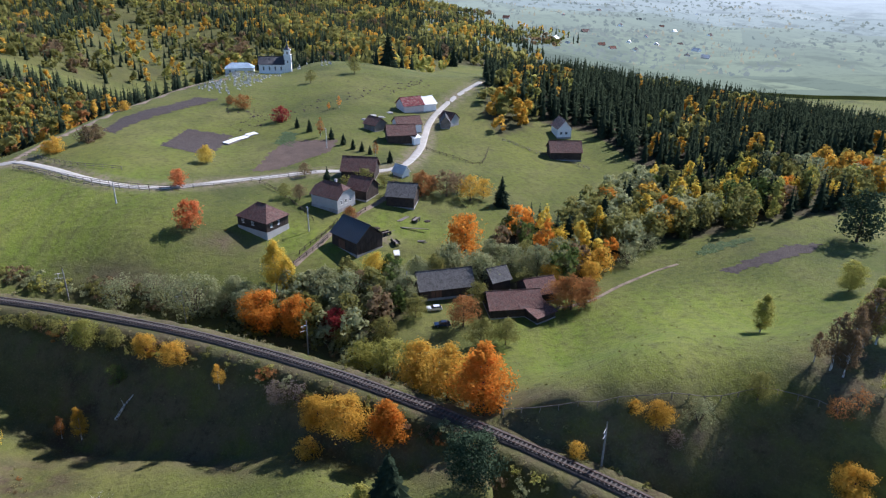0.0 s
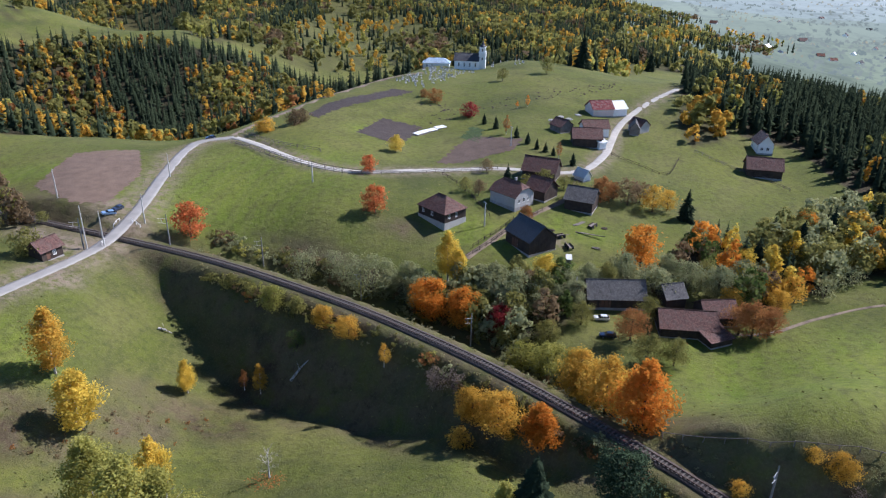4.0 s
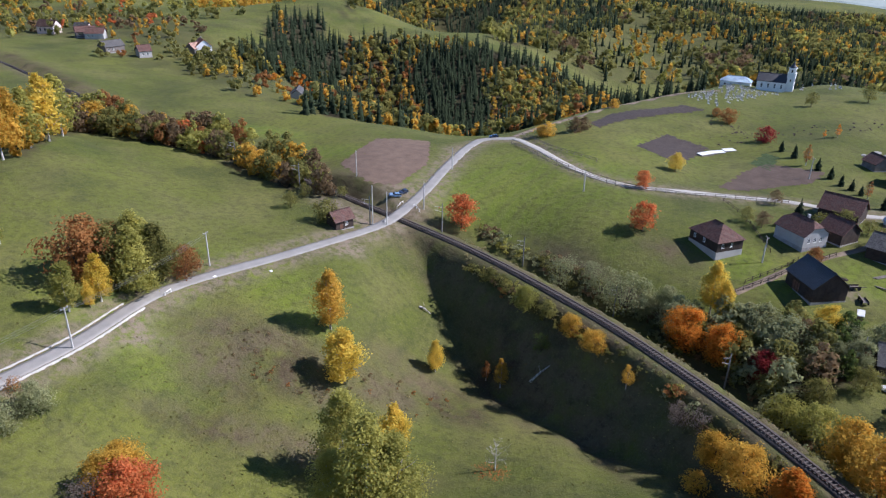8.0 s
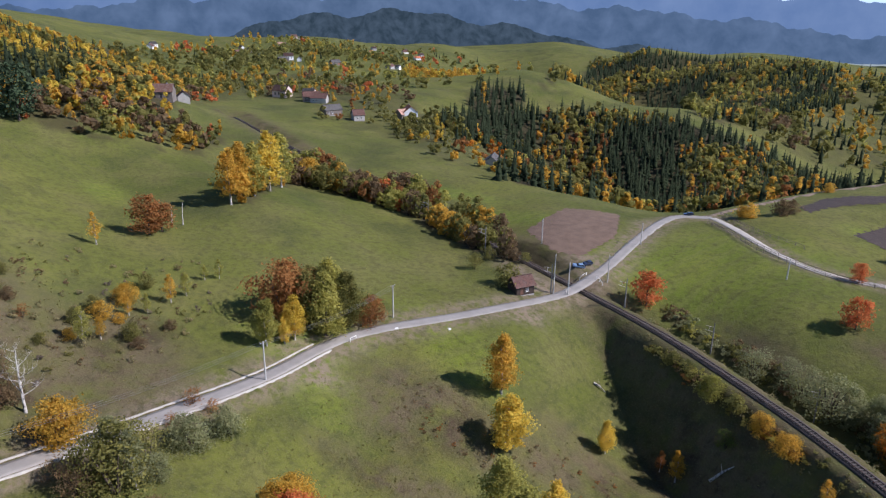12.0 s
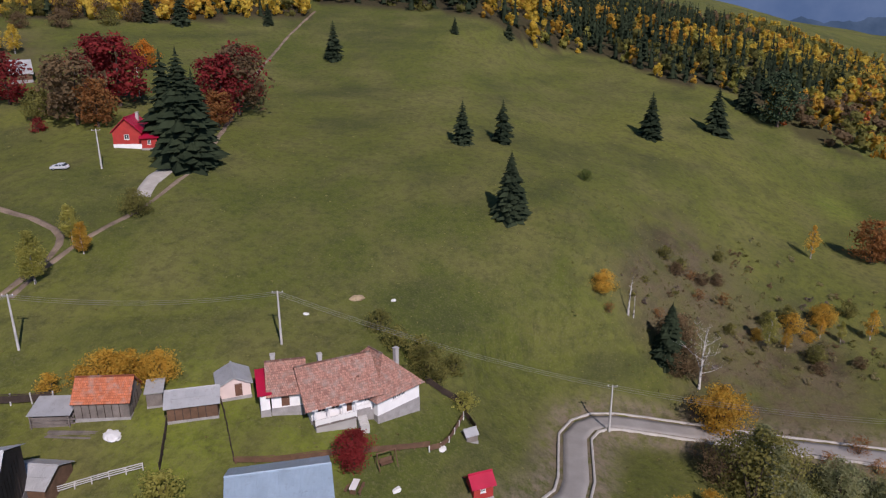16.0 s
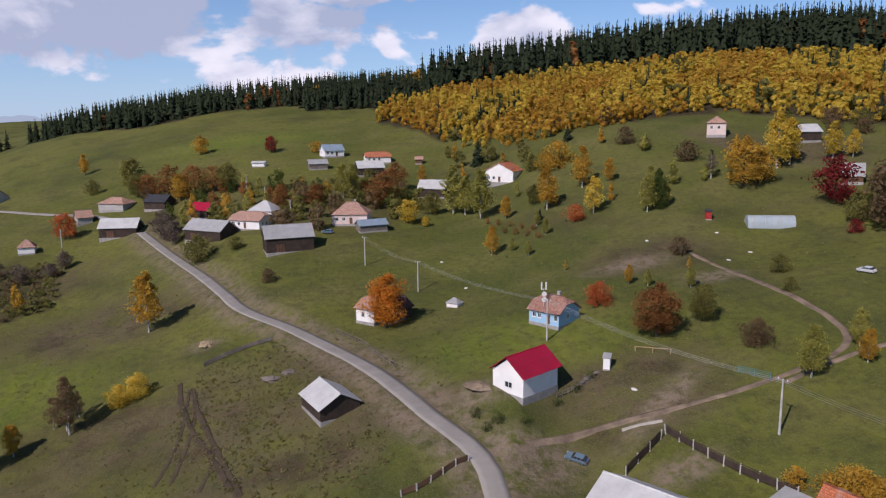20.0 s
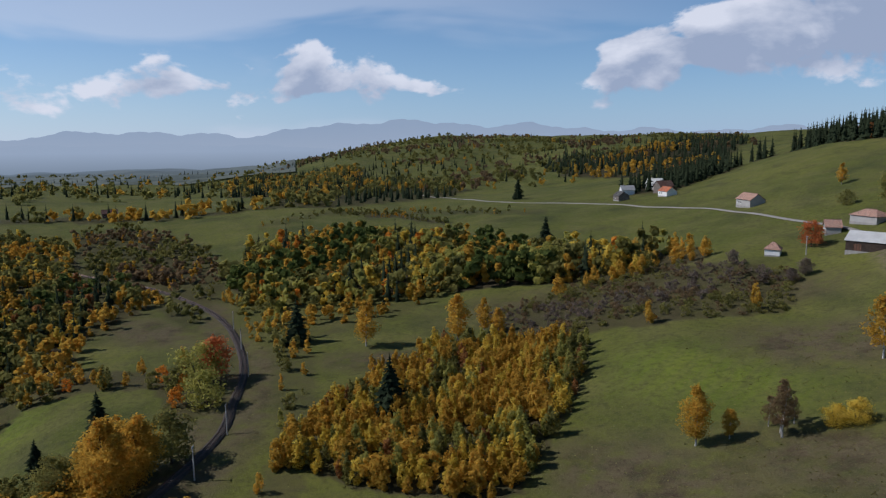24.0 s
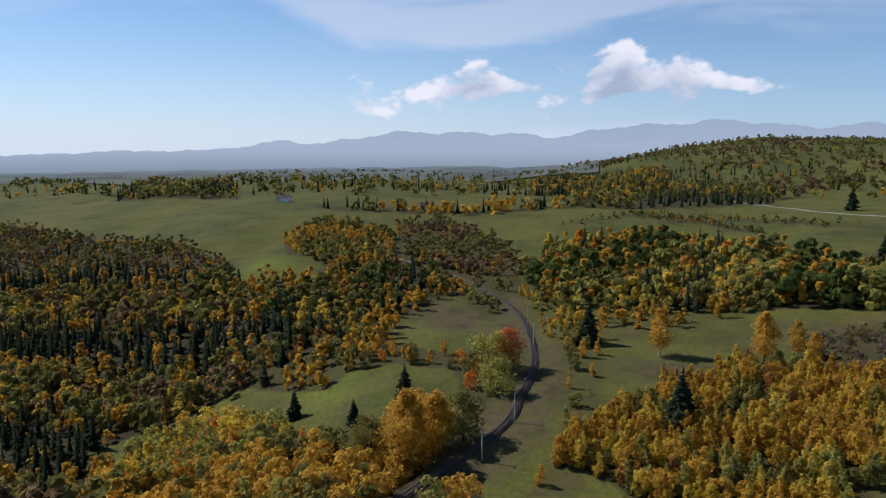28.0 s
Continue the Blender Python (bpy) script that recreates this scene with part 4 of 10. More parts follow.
def trees(kind, leaf, rows, where, wide=1.14, group=""):
    """Single trees of one kind: rows of plan x, y and height in metres."""
    global serial
    noun = PLAIN[kind]
    for x, y, h in rows:
        serial += 1
        trunk, crown = tree_mesh(kind, serial % 3, math.hypot(x, y) > 165 or h < 4)
        ob = new(noun.replace(" ", "_"))
        k = h / (10.0 if "spruce" in kind else 9.4)
        ob.matrix_basis = pose(x, y, gz(x, y) - 0.05, 0, 0, serial * 67 % 360) @ Matrix.Diagonal((k * wide, k * wide, k, 1))
        size = "tall" if h > 9 else "small" if h < 3.5 else "medium-sized"
        if kind in ("bare", "snag"):
            text = f"{size} leafless pale {noun} {where}"
        else:
            text = f"{size} {HUE[leaf]} autumn {noun} {where}" if "spruce" not in kind else f"{size} dark green {noun} {where}"
        tagged(ob, text, noun.split()[-1], group)
        part("trunk", trunk, None, ob)
        if crown:
            c = part("crown", crown, LEAF[leaf], ob)
            c.material_slots[0].link = "OBJECT"
            c.material_slots[0].material = LEAF[leaf]


FOOTPRINTS = []


# ---- woods: many trees of which none is picked out ----
def leaf_shell(rng, count, spread, low, shape, size):
    """A crown 10 m high for woods: leaf sprays heaped into boughs over an uneven outer shell, thinner inside."""
    boughs = max(7, count // 17)
    bt = np.clip(rng.beta(1.2, 1.35, boughs) if shape == "round" else rng.beta(1.15, 1.6, boughs), 0.02, 0.98)
    ba = np.arange(boughs) * 2.4 + rng.normal(0, 0.4, boughs)
    if shape == "tall":
        wide = np.where(bt < 0.28, (bt / 0.28) ** 0.5, ((1.03 - bt) / 0.75) ** 0.8)
    else:
        wide = np.sqrt(np.clip(1 - (1.75 * bt - 0.78) ** 2, 0.04, 1))
    br = spread * wide * rng.uniform(0.5, 0.92, boughs)
    centre = np.column_stack([np.cos(ba) * br, np.sin(ba) * br, 10 * (low + (0.95 - low) * bt)])
    which = rng.integers(0, boughs, count)
    d = rng.normal(0, 1, (count, 3))
    d /= np.linalg.norm(d, axis=1)[:, None]
    reach = spread * (0.30 + 0.16 * wide[which])[:, None] * rng.uniform(0.45, 1.05, (count, 1))
    c = centre[which] + d * reach * np.array([1.0, 1.0, 1.35 if shape == "tall" else 0.8])
    c[:, 2] = np.clip(c[:, 2], 10 * low * 0.5 + 0.1, 10.2)
    axis = np.column_stack([c[:, 0], c[:, 1], 0.55 * (c[:, 2] - 4.0)]) / (spread + 1e-6)
    nrm = d + 0.7 * axis + rng.normal(0, 0.35, (count, 3))
    nrm /= np.linalg.norm(nrm, axis=1)[:, None]
    u = np.cross(nrm, rng.normal(0, 1, (count, 3)))
    u /= np.linalg.norm(u, axis=1)[:, None]
    v = np.cross(nrm, u)
    k = size * rng.uniform(0.6, 1.3, (count, 1))
    tri = np.stack([c + u * k, c - u * k * 0.55 + v * k * 0.85, c - u * k * 0.55 - v * k * 0.85], 1)
    return tri.reshape(-1, 3), [(3 * i, 3 * i + 1, 3 * i + 2) for i in range(count)]


def low_template(rng, kind):
    """A light tree of height 10 for woods, all faces triangles."""
    if "spruce" in kind:
        v, f = spruce_arrays(rng, 10, {"spruce": 2.3, "far_spruce": 2.5, "dot_spruce": 2.7}[kind], *{"spruce": (10, 7), "far_spruce": (7, 5), "dot_spruce": (4, 4)}[kind], 0.03)
        return np.array(v), [tuple(q) for q in f]
    shape, spread, low, count, size = {"scrub": ("round", 5.2, 0.02, 150, 0.85), "tall": ("tall", 2.1, 0.07, 420, 0.44), "round": ("round", 3.3, 0.04, 460, 0.56),
                                       "far_tall": ("tall", 2.1, 0.05, 105, 0.86), "far_round": ("round", 3.4, 0.03, 115, 1.08),
                                       "dot_tall": ("tall", 2.6, 0.04, 34, 1.6), "dot_round": ("round", 4.2, 0.02, 34, 2.2)}[kind]
    return leaf_shell(rng, count, spread, low, shape, size)


LOW = {k: [low_template(np.random.default_rng(70 + i), k) for i in range(5)] for k in ("spruce", "tall", "round", "scrub", "far_spruce", "far_tall", "far_round", "dot_spruce", "dot_tall", "dot_round")}


def wood(name, label, corners, spacing, mix, seed, tall=(9, 14), keep=1.0, category="woods"):
    """A wood inside a plan polygon. mix: rows of (template, leaf, share)."""
    rng = np.random.default_rng(seed)
    poly = np.array(corners, float)
    lo, hi = poly.min(0), poly.max(0)
    xs, ys = np.arange(lo[0], hi[0], spacing), np.arange(lo[1], hi[1], spacing)
    px, py = (a.ravel() for a in np.meshgrid(xs, ys))
    px, py = px + rng.uniform(-0.48, 0.48, len(px)) * spacing, py + rng.uniform(-0.48, 0.48, len(py)) * spacing
    drift = np.sin(px / spacing * 0.31 + 2 * np.sin(py / spacing * 0.17 + seed)) * 0.5 + 0.5
    ok = within(px, py, poly) & (rng.uniform(0, 1, len(px)) < keep)
    for line, room in ((MAIN_ROAD, 5.0), (RIDGE_ROAD, 4.5), (RAIL, 2.6 if spacing < 2 else 5.0)):
        ok &= off_line(px, py, line[::3])[0] > room
    for hx, hy, room in FOOTPRINTS:
        ok &= np.hypot(px - hx, py - hy) > room
    px, py, drift = px[ok], py[ok], drift[ok]
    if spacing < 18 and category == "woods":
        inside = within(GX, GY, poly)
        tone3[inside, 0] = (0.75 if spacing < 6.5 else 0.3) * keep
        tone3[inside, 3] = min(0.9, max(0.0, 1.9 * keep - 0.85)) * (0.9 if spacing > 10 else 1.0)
    plant(name, label, px, py, mix, rng, tall, drift, category)


def plant(name, label, px, py, mix, rng, tall, drift=None, category="woods"):
    pz = ground_z(px, py)
    share = np.cumsum([m[2] for m in mix])
    draw = rng.uniform(0, 1, len(px))
    if drift is not None:
        draw = 0.45 * draw + 0.55 * drift
        draw = np.argsort(np.argsort(draw)) / max(1, len(draw))
    pick = np.minimum(np.searchsorted(share, draw * share[-1]), len(mix) - 1)
    leaves = sorted({m[1] for m in mix})
    allv, loops, starts, mats, nv, nl = [], [], [], [], 0, 0
    for i in range(len(px)):
        template, leaf, _ = mix[pick[i]]
        v, f = LOW[template][int(rng.integers(5))]
        h = (tall[0] + (tall[1] - tall[0]) * rng.beta(1.5, 1.5)) * (1.15 if "spruce" in template else 0.35 if template == "scrub" else 1.0) / 10
        w = h * rng.uniform(0.85, 1.2)
        a = rng.uniform(0, 6.28)
        c, s = math.cos(a) * w, math.sin(a) * w
        allv.append(np.column_stack([v[:, 0] * c - v[:, 1] * s + px[i], v[:, 0] * s + v[:, 1] * c + py[i], v[:, 2] * h + pz[i] - 0.15]))
        k = len(f[0])
        idx = np.array(f).ravel() + nv
        loops.append(idx)
        starts.append(nl + np.arange(len(f)) * k)
        mats.append(np.full(len(f), leaves.index(leaf)))
        nv += len(v)
        nl += len(idx)
    if not allv:
        return
    me = bpy.data.meshes.new(name)
    me.vertices.add(nv)
    me.vertices.foreach_set("co", np.concatenate(allv).astype(np.float32).ravel())
    me.loops.add(nl)
    me.loops.foreach_set("vertex_index", np.concatenate(loops).astype(np.int32))
    st = np.concatenate(starts).astype(np.int32)
    me.polygons.add(len(st))
    me.polygons.foreach_set("loop_start", st)
    for leaf in leaves:
        me.materials.append(LEAF[leaf])
    me.update(calc_edges=True)
    me.polygons.foreach_set("material_index", np.concatenate(mats).astype(np.int32))
    tagged(new(name, me), label, category, kind="stuff")



# ---- buildings ----
def box(bm, x0, x1, y0, y1, z0, z1):
    m = Matrix.Translation(((x0 + x1) / 2, (y0 + y1) / 2, (z0 + z1) / 2)) @ Matrix.Diagonal((x1 - x0, y1 - y0, z1 - z0, 1))
    bmesh.ops.create_cube(bm, size=1.0, matrix=m)


def boxes(*rows):
    bm = bmesh.new()
    for r in rows:
        box(bm, *r)
    return bm


def wall_panel(length, height, holes, thick=0.3, peak=0.0, cut=1.0):
    """A wall along x from 0, its face at y = 0, with openings right through it, and a gable of that height on top."""
    xs = sorted({0.0, length, *(v for h in holes for v in (h[0], h[0] + h[2]))})
    zs = sorted({0.0, height, *(v for h in holes for v in (h[1], h[1] + h[3]))})
    bm = bmesh.new()
    nx, nz = len(xs) - 1, len(zs) - 1
    solid = [[not any(q[0] < (xs[i] + xs[i + 1]) / 2 < q[0] + q[2] and q[1] < (zs[k] + zs[k + 1]) / 2 < q[1] + q[3] for q in holes) for k in range(nz)] for i in range(nx)]
    front = [[bm.verts.new((x, 0, z)) for z in zs] for x in xs]
    rear = [[bm.verts.new((x, thick, z)) for z in zs] for x in xs]
    for i in range(nx):
        for k in range(nz):
            if not solid[i][k]:
                continue
            f, r = [front[i][k], front[i + 1][k], front[i + 1][k + 1], front[i][k + 1]], [rear[i][k], rear[i + 1][k], rear[i + 1][k + 1], rear[i][k + 1]]
            bm.faces.new(f), bm.faces.new(r[::-1])
            for n, (di, dk) in enumerate(((0, -1), (1, 0), (0, 1), (-1, 0))):
                u, v = i + di, k + dk
                if not (0 <= u < nx and 0 <= v < nz and solid[u][v]):
                    bm.faces.new((f[(n + 1) % 4], f[n], r[n], r[(n + 1) % 4]))
    for v in [v for v in bm.verts if not v.link_faces]:
        bm.verts.remove(v)
    if peak:
        top = [(0, height), (length, height), (length / 2 + length / 2 * (1 - cut), height + peak * cut), (length / 2 - length / 2 * (1 - cut), height + peak * cut)]
        a = [bm.verts.new((x, 0, z)) for x, z in top]
        b = [bm.verts.new((x, thick, z)) for x, z in top]
        bm.faces.new(a), bm.faces.new(b[::-1])
        for i in range(4):
            j = (i + 1) % 4
            bm.faces.new((a[j], a[i], b[i], b[j]))
    return bm


def slab(corners, thick, mat, name="roof_slope"):
    """A roof plane from its corners, eave first, with thickness and texture coordinates in metres."""
    p = [Vector(c) for c in corners]
    n = (p[1] - p[0]).cross(p[2] - p[0]).normalized()
    u = (p[1] - p[0]).normalized()
    v = n.cross(u)
    me = bpy.data.meshes.new(name)
    k = len(p)
    low = [q - n * thick for q in p]
    faces = [tuple(range(k)), tuple(range(2 * k - 1, k - 1, -1))] + [((i + 1) % k, i, i + k, (i + 1) % k + k) for i in range(k)]
    me.from_pydata([tuple(q) for q in p + low], [], faces)
    layer = me.uv_layers.new(name="UVMap")
    for loop in me.loops:
        q = Vector(me.vertices[loop.vertex_index].co) - p[0]
        layer.data[loop.index].uv = (q.dot(u), q.dot(v))
    me.materials.append(mat)
    me.update()
    return me


def window(parent, w, h, m, frame_mat, cross=True):
    """A window with its frame, bars and panes, set into an opening."""
    e = 0.09
    bm = boxes((0, e, -0.05, 0.12, 0, h), (w - e, w, -0.05, 0.12, 0, h), (e, w - e, -0.05, 0.12, 0, e), (e, w - e, -0.05, 0.12, h - e, h), (-0.06, w + 0.06, -0.12, 0.0, -0.06, 0.0))
    if cross:
        box(bm, w / 2 - 0.035, w / 2 + 0.035, -0.02, 0.1, e, h - e)
    ob = part("window", bm, frame_mat, parent)
    ob.matrix_basis = m
    for x0, x1 in ((e, w / 2 - 0.035), (w / 2 + 0.035, w - e)) if cross else ((e, w - e),):
        part("pane", boxes((x0, x1, 0.05, 0.07, e, h - e)), GLASS, ob)
    return ob


def door(parent, w, h, m, mat):
    bm = boxes((0, 0.08, -0.04, 0.14, 0, h), (w - 0.08, w, -0.04, 0.14, 0, h), (0.08, w - 0.08, -0.04, 0.14, h - 0.08, h))
    ob = part("door", bm, mat, parent)
    ob.matrix_basis = m
    part("door_leaf", boxes((0.08, w - 0.08, 0.02, 0.07, 0, h - 0.08), (0.2, w - 0.2, 0.0, 0.02, 0.2, h * 0.45), (0.2, w - 0.2, 0.0, 0.02, h * 0.52, h * 0.9)), mat, ob)
    part("handle", boxes((w - 0.24, w - 0.14, -0.05, 0.02, 1.0, 1.04)), CHROME, ob)
    return ob


def house(name, label, category, a, b, depth, wall, rise, style, wmat, rmat, holes=None, plinth=0.4, over=0.45, chimney=None, frame_mat=None, pmat=None, boards=False, sheets=0, lift=0.0, group=""):
    """A building whose front wall stands from a to b of the plan and which reaches depth metres back.
    style: gable (ridge along the front), cross (ridge away from the front), hip, half, shed."""
    a, b = Vector(a), Vector(b)
    length = (b - a).length
    turn = math.atan2(b.y - a.y, b.x - a.x)
    back = Vector((-math.sin(turn), math.cos(turn)))
    mid = (a + b) / 2 + back * depth / 2
    foot = [a, b, a + back * depth, b + back * depth]
    low = [gz(q.x, q.y) for q in foot]
    base = min(low) + 0.3 * (max(low) - min(low)) + lift
    FOOTPRINTS.append((mid.x, mid.y, 3.5 + 0.5 * max((Vector(b) - Vector(a)).length, depth)))
    ob = thing(name, label, category, mid.x, mid.y, math.degrees(turn), base, group)
    hl, hd = length / 2, depth / 2
    frame_mat = frame_mat or FRAME_WHITE
    holes = holes or {}
    z0 = plinth
    part("plinth", boxes((-hl - 0.06, hl + 0.06, -hd - 0.06, hd + 0.06, min(low) - base - 0.6, z0)), pmat or PLINTH, ob)
    gable = {"gable": ("l", "r"), "cross": ("f", "b"), "half": ("l", "r")}.get(style, ())
    sides = {"f": (length, pose(-hl, -hd, z0)), "r": (depth - 0.6, pose(hl, -hd + 0.3, z0, 0, 0, 90)), "b": (length, pose(hl, hd, z0, 0, 0, 180)), "l": (depth - 0.6, pose(-hl, hd - 0.3, z0, 0, 0, -90))}
    for key, (run, m) in sides.items():
        hs = [h for h in holes.get(key, ()) if h[0] + h[2] < run]
        peak = rise * (run / depth if key in "lr" else 1.0) if key in gable else 0.0
        tall = wall + (rise if style == "shed" and key == "b" else 0)
        w = part("wall", wall_panel(run, tall, hs, 0.3, peak, 0.55 if style == "half" else 1.0), wmat, ob)
        w.matrix_basis = m
        for x, z, ww, hh, kind in hs:
            q = m @ Matrix.Translation((x, 0.06, z))
            if kind == "w":
                window(ob, ww, hh, q, frame_mat)
            elif kind == "d":
                door(ob, ww, hh, q, FRAME_BROWN)
        if boards:
            step = 0.9
            for i in range(1, int(run / step)):
                s = part("batten", BATTEN, None, ob)
                s.matrix_basis = m @ Matrix.Translation((i * step, -0.02, 0)) @ Matrix.Diagonal((1, 1, tall, 1))
    e, t, zt = over, 0.14, z0 + wall
    slope = rise / (hd if style in ("gable", "hip", "half") else hl if style == "cross" else depth)
    dz = slope * e
    planes = []
    if style == "gable":
        planes = [[(-hl - e, -hd - e, zt - dz), (hl + e, -hd - e, zt - dz), (hl + e, 0, zt + rise), (-hl - e, 0, zt + rise)], [(hl + e, hd + e, zt - dz), (-hl - e, hd + e, zt - dz), (-hl - e, 0, zt + rise), (hl + e, 0, zt + rise)]]
    elif style == "cross":
        planes = [[(hl + e, -hd - e, zt - dz), (hl + e, hd + e, zt - dz), (0, hd + e, zt + rise), (0, -hd - e, zt + rise)], [(-hl - e, hd + e, zt - dz), (-hl - e, -hd - e, zt - dz), (0, -hd - e, zt + rise), (0, hd + e, zt + rise)]]
    elif style == "hip":
        k = max(0.0, hl - hd * 0.9)
        planes = [[(-hl - e, -hd - e, zt - dz), (hl + e, -hd - e, zt - dz), (k, 0, zt + rise), (-k, 0, zt + rise)], [(hl + e, hd + e, zt - dz), (-hl - e, hd + e, zt - dz), (-k, 0, zt + rise), (k, 0, zt + rise)],
                  [(hl + e, -hd - e, zt - dz), (hl + e, hd + e, zt - dz), (k, 0, zt + rise)], [(-hl - e, hd + e, zt - dz), (-hl - e, -hd - e, zt - dz), (-k, 0, zt + rise)]]
    elif style == "half":
        c, k = 0.55, hl - hd * 0.42
        zc, yc = zt + rise * c, hd * (1 - c)
        planes = [[(-hl - e, -hd - e, zt - dz), (hl + e, -hd - e, zt - dz), (hl + e, -yc, zc), (k, 0, zt + rise), (-k, 0, zt + rise), (-hl - e, -yc, zc)], [(hl + e, hd + e, zt - dz), (-hl - e, hd + e, zt - dz), (-hl - e, yc, zc), (-k, 0, zt + rise), (k, 0, zt + rise), (hl + e, yc, zc)],
                  [(hl + e, -yc, zc), (hl + e, yc, zc), (k, 0, zt + rise)], [(-hl - e, yc, zc), (-hl - e, -yc, zc), (-k, 0, zt + rise)]]
    else:
        planes = [[(-hl - e, -hd - e, zt - dz), (hl + e, -hd - e, zt - dz), (hl + e, hd + e, zt + rise + dz), (-hl - e, hd + e, zt + rise + dz)]]
    for n, plane in enumerate(planes):
        plane = [(x, y, z + t) for x, y, z in plane]
        if sheets and len(plane) == 4:
            p0, p1, p2, p3 = (Vector(q) for q in plane)
            for i in range(sheets):
                for j in range(2):
                    u0, u1, v0, v1 = i / sheets, (i + 1) / sheets + 0.004, j / 2, (j + 1) / 2
                    up = Vector((0, 0, 0.012 * (i % 2) + 0.02 * j))
                    quad = [p0.lerp(p1, u0).lerp(p3.lerp(p2, u0), v0), p0.lerp(p1, u1).lerp(p3.lerp(p2, u1), v0), p0.lerp(p1, u1).lerp(p3.lerp(p2, u1), v1), p0.lerp(p1, u0).lerp(p3.lerp(p2, u0), v1)]
                    part("roof_sheet", slab([q + up for q in quad], 0.05, rmat, "roof_sheet"), None, ob)
        else:
            part("roof_slope", slab(plane, t, rmat), None, ob)
    if style in ("gable", "hip", "half", "cross"):
        if style == "cross":
            ridge = ((0, -hd - e), (0, hd + e))
        else:
            k = hl + e if style == "gable" else (max(0.0, hl - hd * 0.9) if style == "hip" else hl - hd * 0.42)
            ridge = ((-k, 0), (k, 0))
        part("ridge", mesh_from("ridge", *tube([(*ridge[0], zt + rise + t), (*ridge[1], zt + rise + t)], [0.13, 0.13], 6), [rmat]), None, ob)
    if chimney:
        x, y = chimney
        top = zt + rise + 0.7
        part("chimney", boxes((x - 0.28, x + 0.28, y - 0.28, y + 0.28, zt, top), (x - 0.34, x + 0.34, y - 0.34, y + 0.34, top, top + 0.12)), GREY_WALL, ob)
    return ob


BATTEN = bpy.data.meshes.new("batten")
bat = boxes((-0.04, 0.04, -0.02, 0.03, 0, 1))
bat.to_mesh(BATTEN)
bat.free()
BATTEN.materials.append(WOOD_DARK)


def unit_bar(name, mat, sx, sy):
    """A bar of unit length along x, for rails and beams."""
    me = bpy.data.meshes.new(name)
    bm = boxes((0, 1, -sx / 2, sx / 2, -sy / 2, sy / 2))
    bm.to_mesh(me)
    bm.free()
    me.materials.append(mat)
    return me


def post_mesh(mat, w, h):
    me = bpy.data.meshes.new("post")
    bm = boxes((-w / 2, w / 2, -w / 2, w / 2, -0.4, h))
    bmesh.ops.bevel(bm, geom=[e for e in bm.edges if all(v.co.z > 0 for v in e.verts)], offset=w * 0.2, segments=1, affect="EDGES")
    bm.to_mesh(me)
    bm.free()
    me.materials.append(mat)
    return me


def bar_between(parent, me, p, q, name="rail"):
    p, q = Vector(p), Vector(q)
    d = q - p
    ob = new(name, me)
    ob.parent = parent
    ob.matrix_basis = Matrix.Translation(p) @ d.to_track_quat("X", "Z").to_matrix().to_4x4() @ Matrix.Diagonal((d.length, 1, 1, 1))
    return ob


def fence(label, line, height=1.1, spacing=2.5, rails=2, mat=None, rail_mat=None, boards=False, post_w=0.12, seed=3):
    """Posts along a line of the plan with rails between them; boards closes the bays."""
    mat = mat or WOOD_GREY
    rng = np.random.default_rng(seed)
    pts, heads = frame_at(on_ground(smooth_line(line, 1.0) if len(line) > 2 else np.linspace(line[0], line[1], 20)), spacing)
    x0, y0 = pts[0][:2]
    base = thing("fence", label, "fence", x0, y0, 0, gz(x0, y0))
    inv = Vector((x0, y0, gz(x0, y0)))
    pm, rm = post_mesh(mat, post_w, height), unit_bar("rail", rail_mat or mat, 0.05, 0.11)
    bm_ = unit_bar("board", rail_mat or mat, 0.04, height * 0.62) if boards else None
    for i, (p, a) in enumerate(zip(pts, heads)):
        o = Vector((p[0], p[1], gz(p[0], p[1]))) - inv
        ob = new("post", pm)
        ob.parent = base
        ob.matrix_basis = pose(*o, *rng.normal(0, 2.5, 2), math.degrees(a))
        if i + 1 < len(pts):
            n = pts[i + 1]
            e = Vector((n[0], n[1], gz(n[0], n[1]))) - inv
            if boards:
                bar_between(base, bm_, o + Vector((0, 0, height * 0.5)), e + Vector((0, 0, height * 0.5)), "board")
            for k in range(rails):
                z = height * (0.92 - 0.5 * k / max(1, rails - 1)) if rails > 1 else height * 0.9
                bar_between(base, rm, o + Vector((0, 0, z + rng.normal(0, 0.03))), e + Vector((0, 0, z + rng.normal(0, 0.03))))
    return base


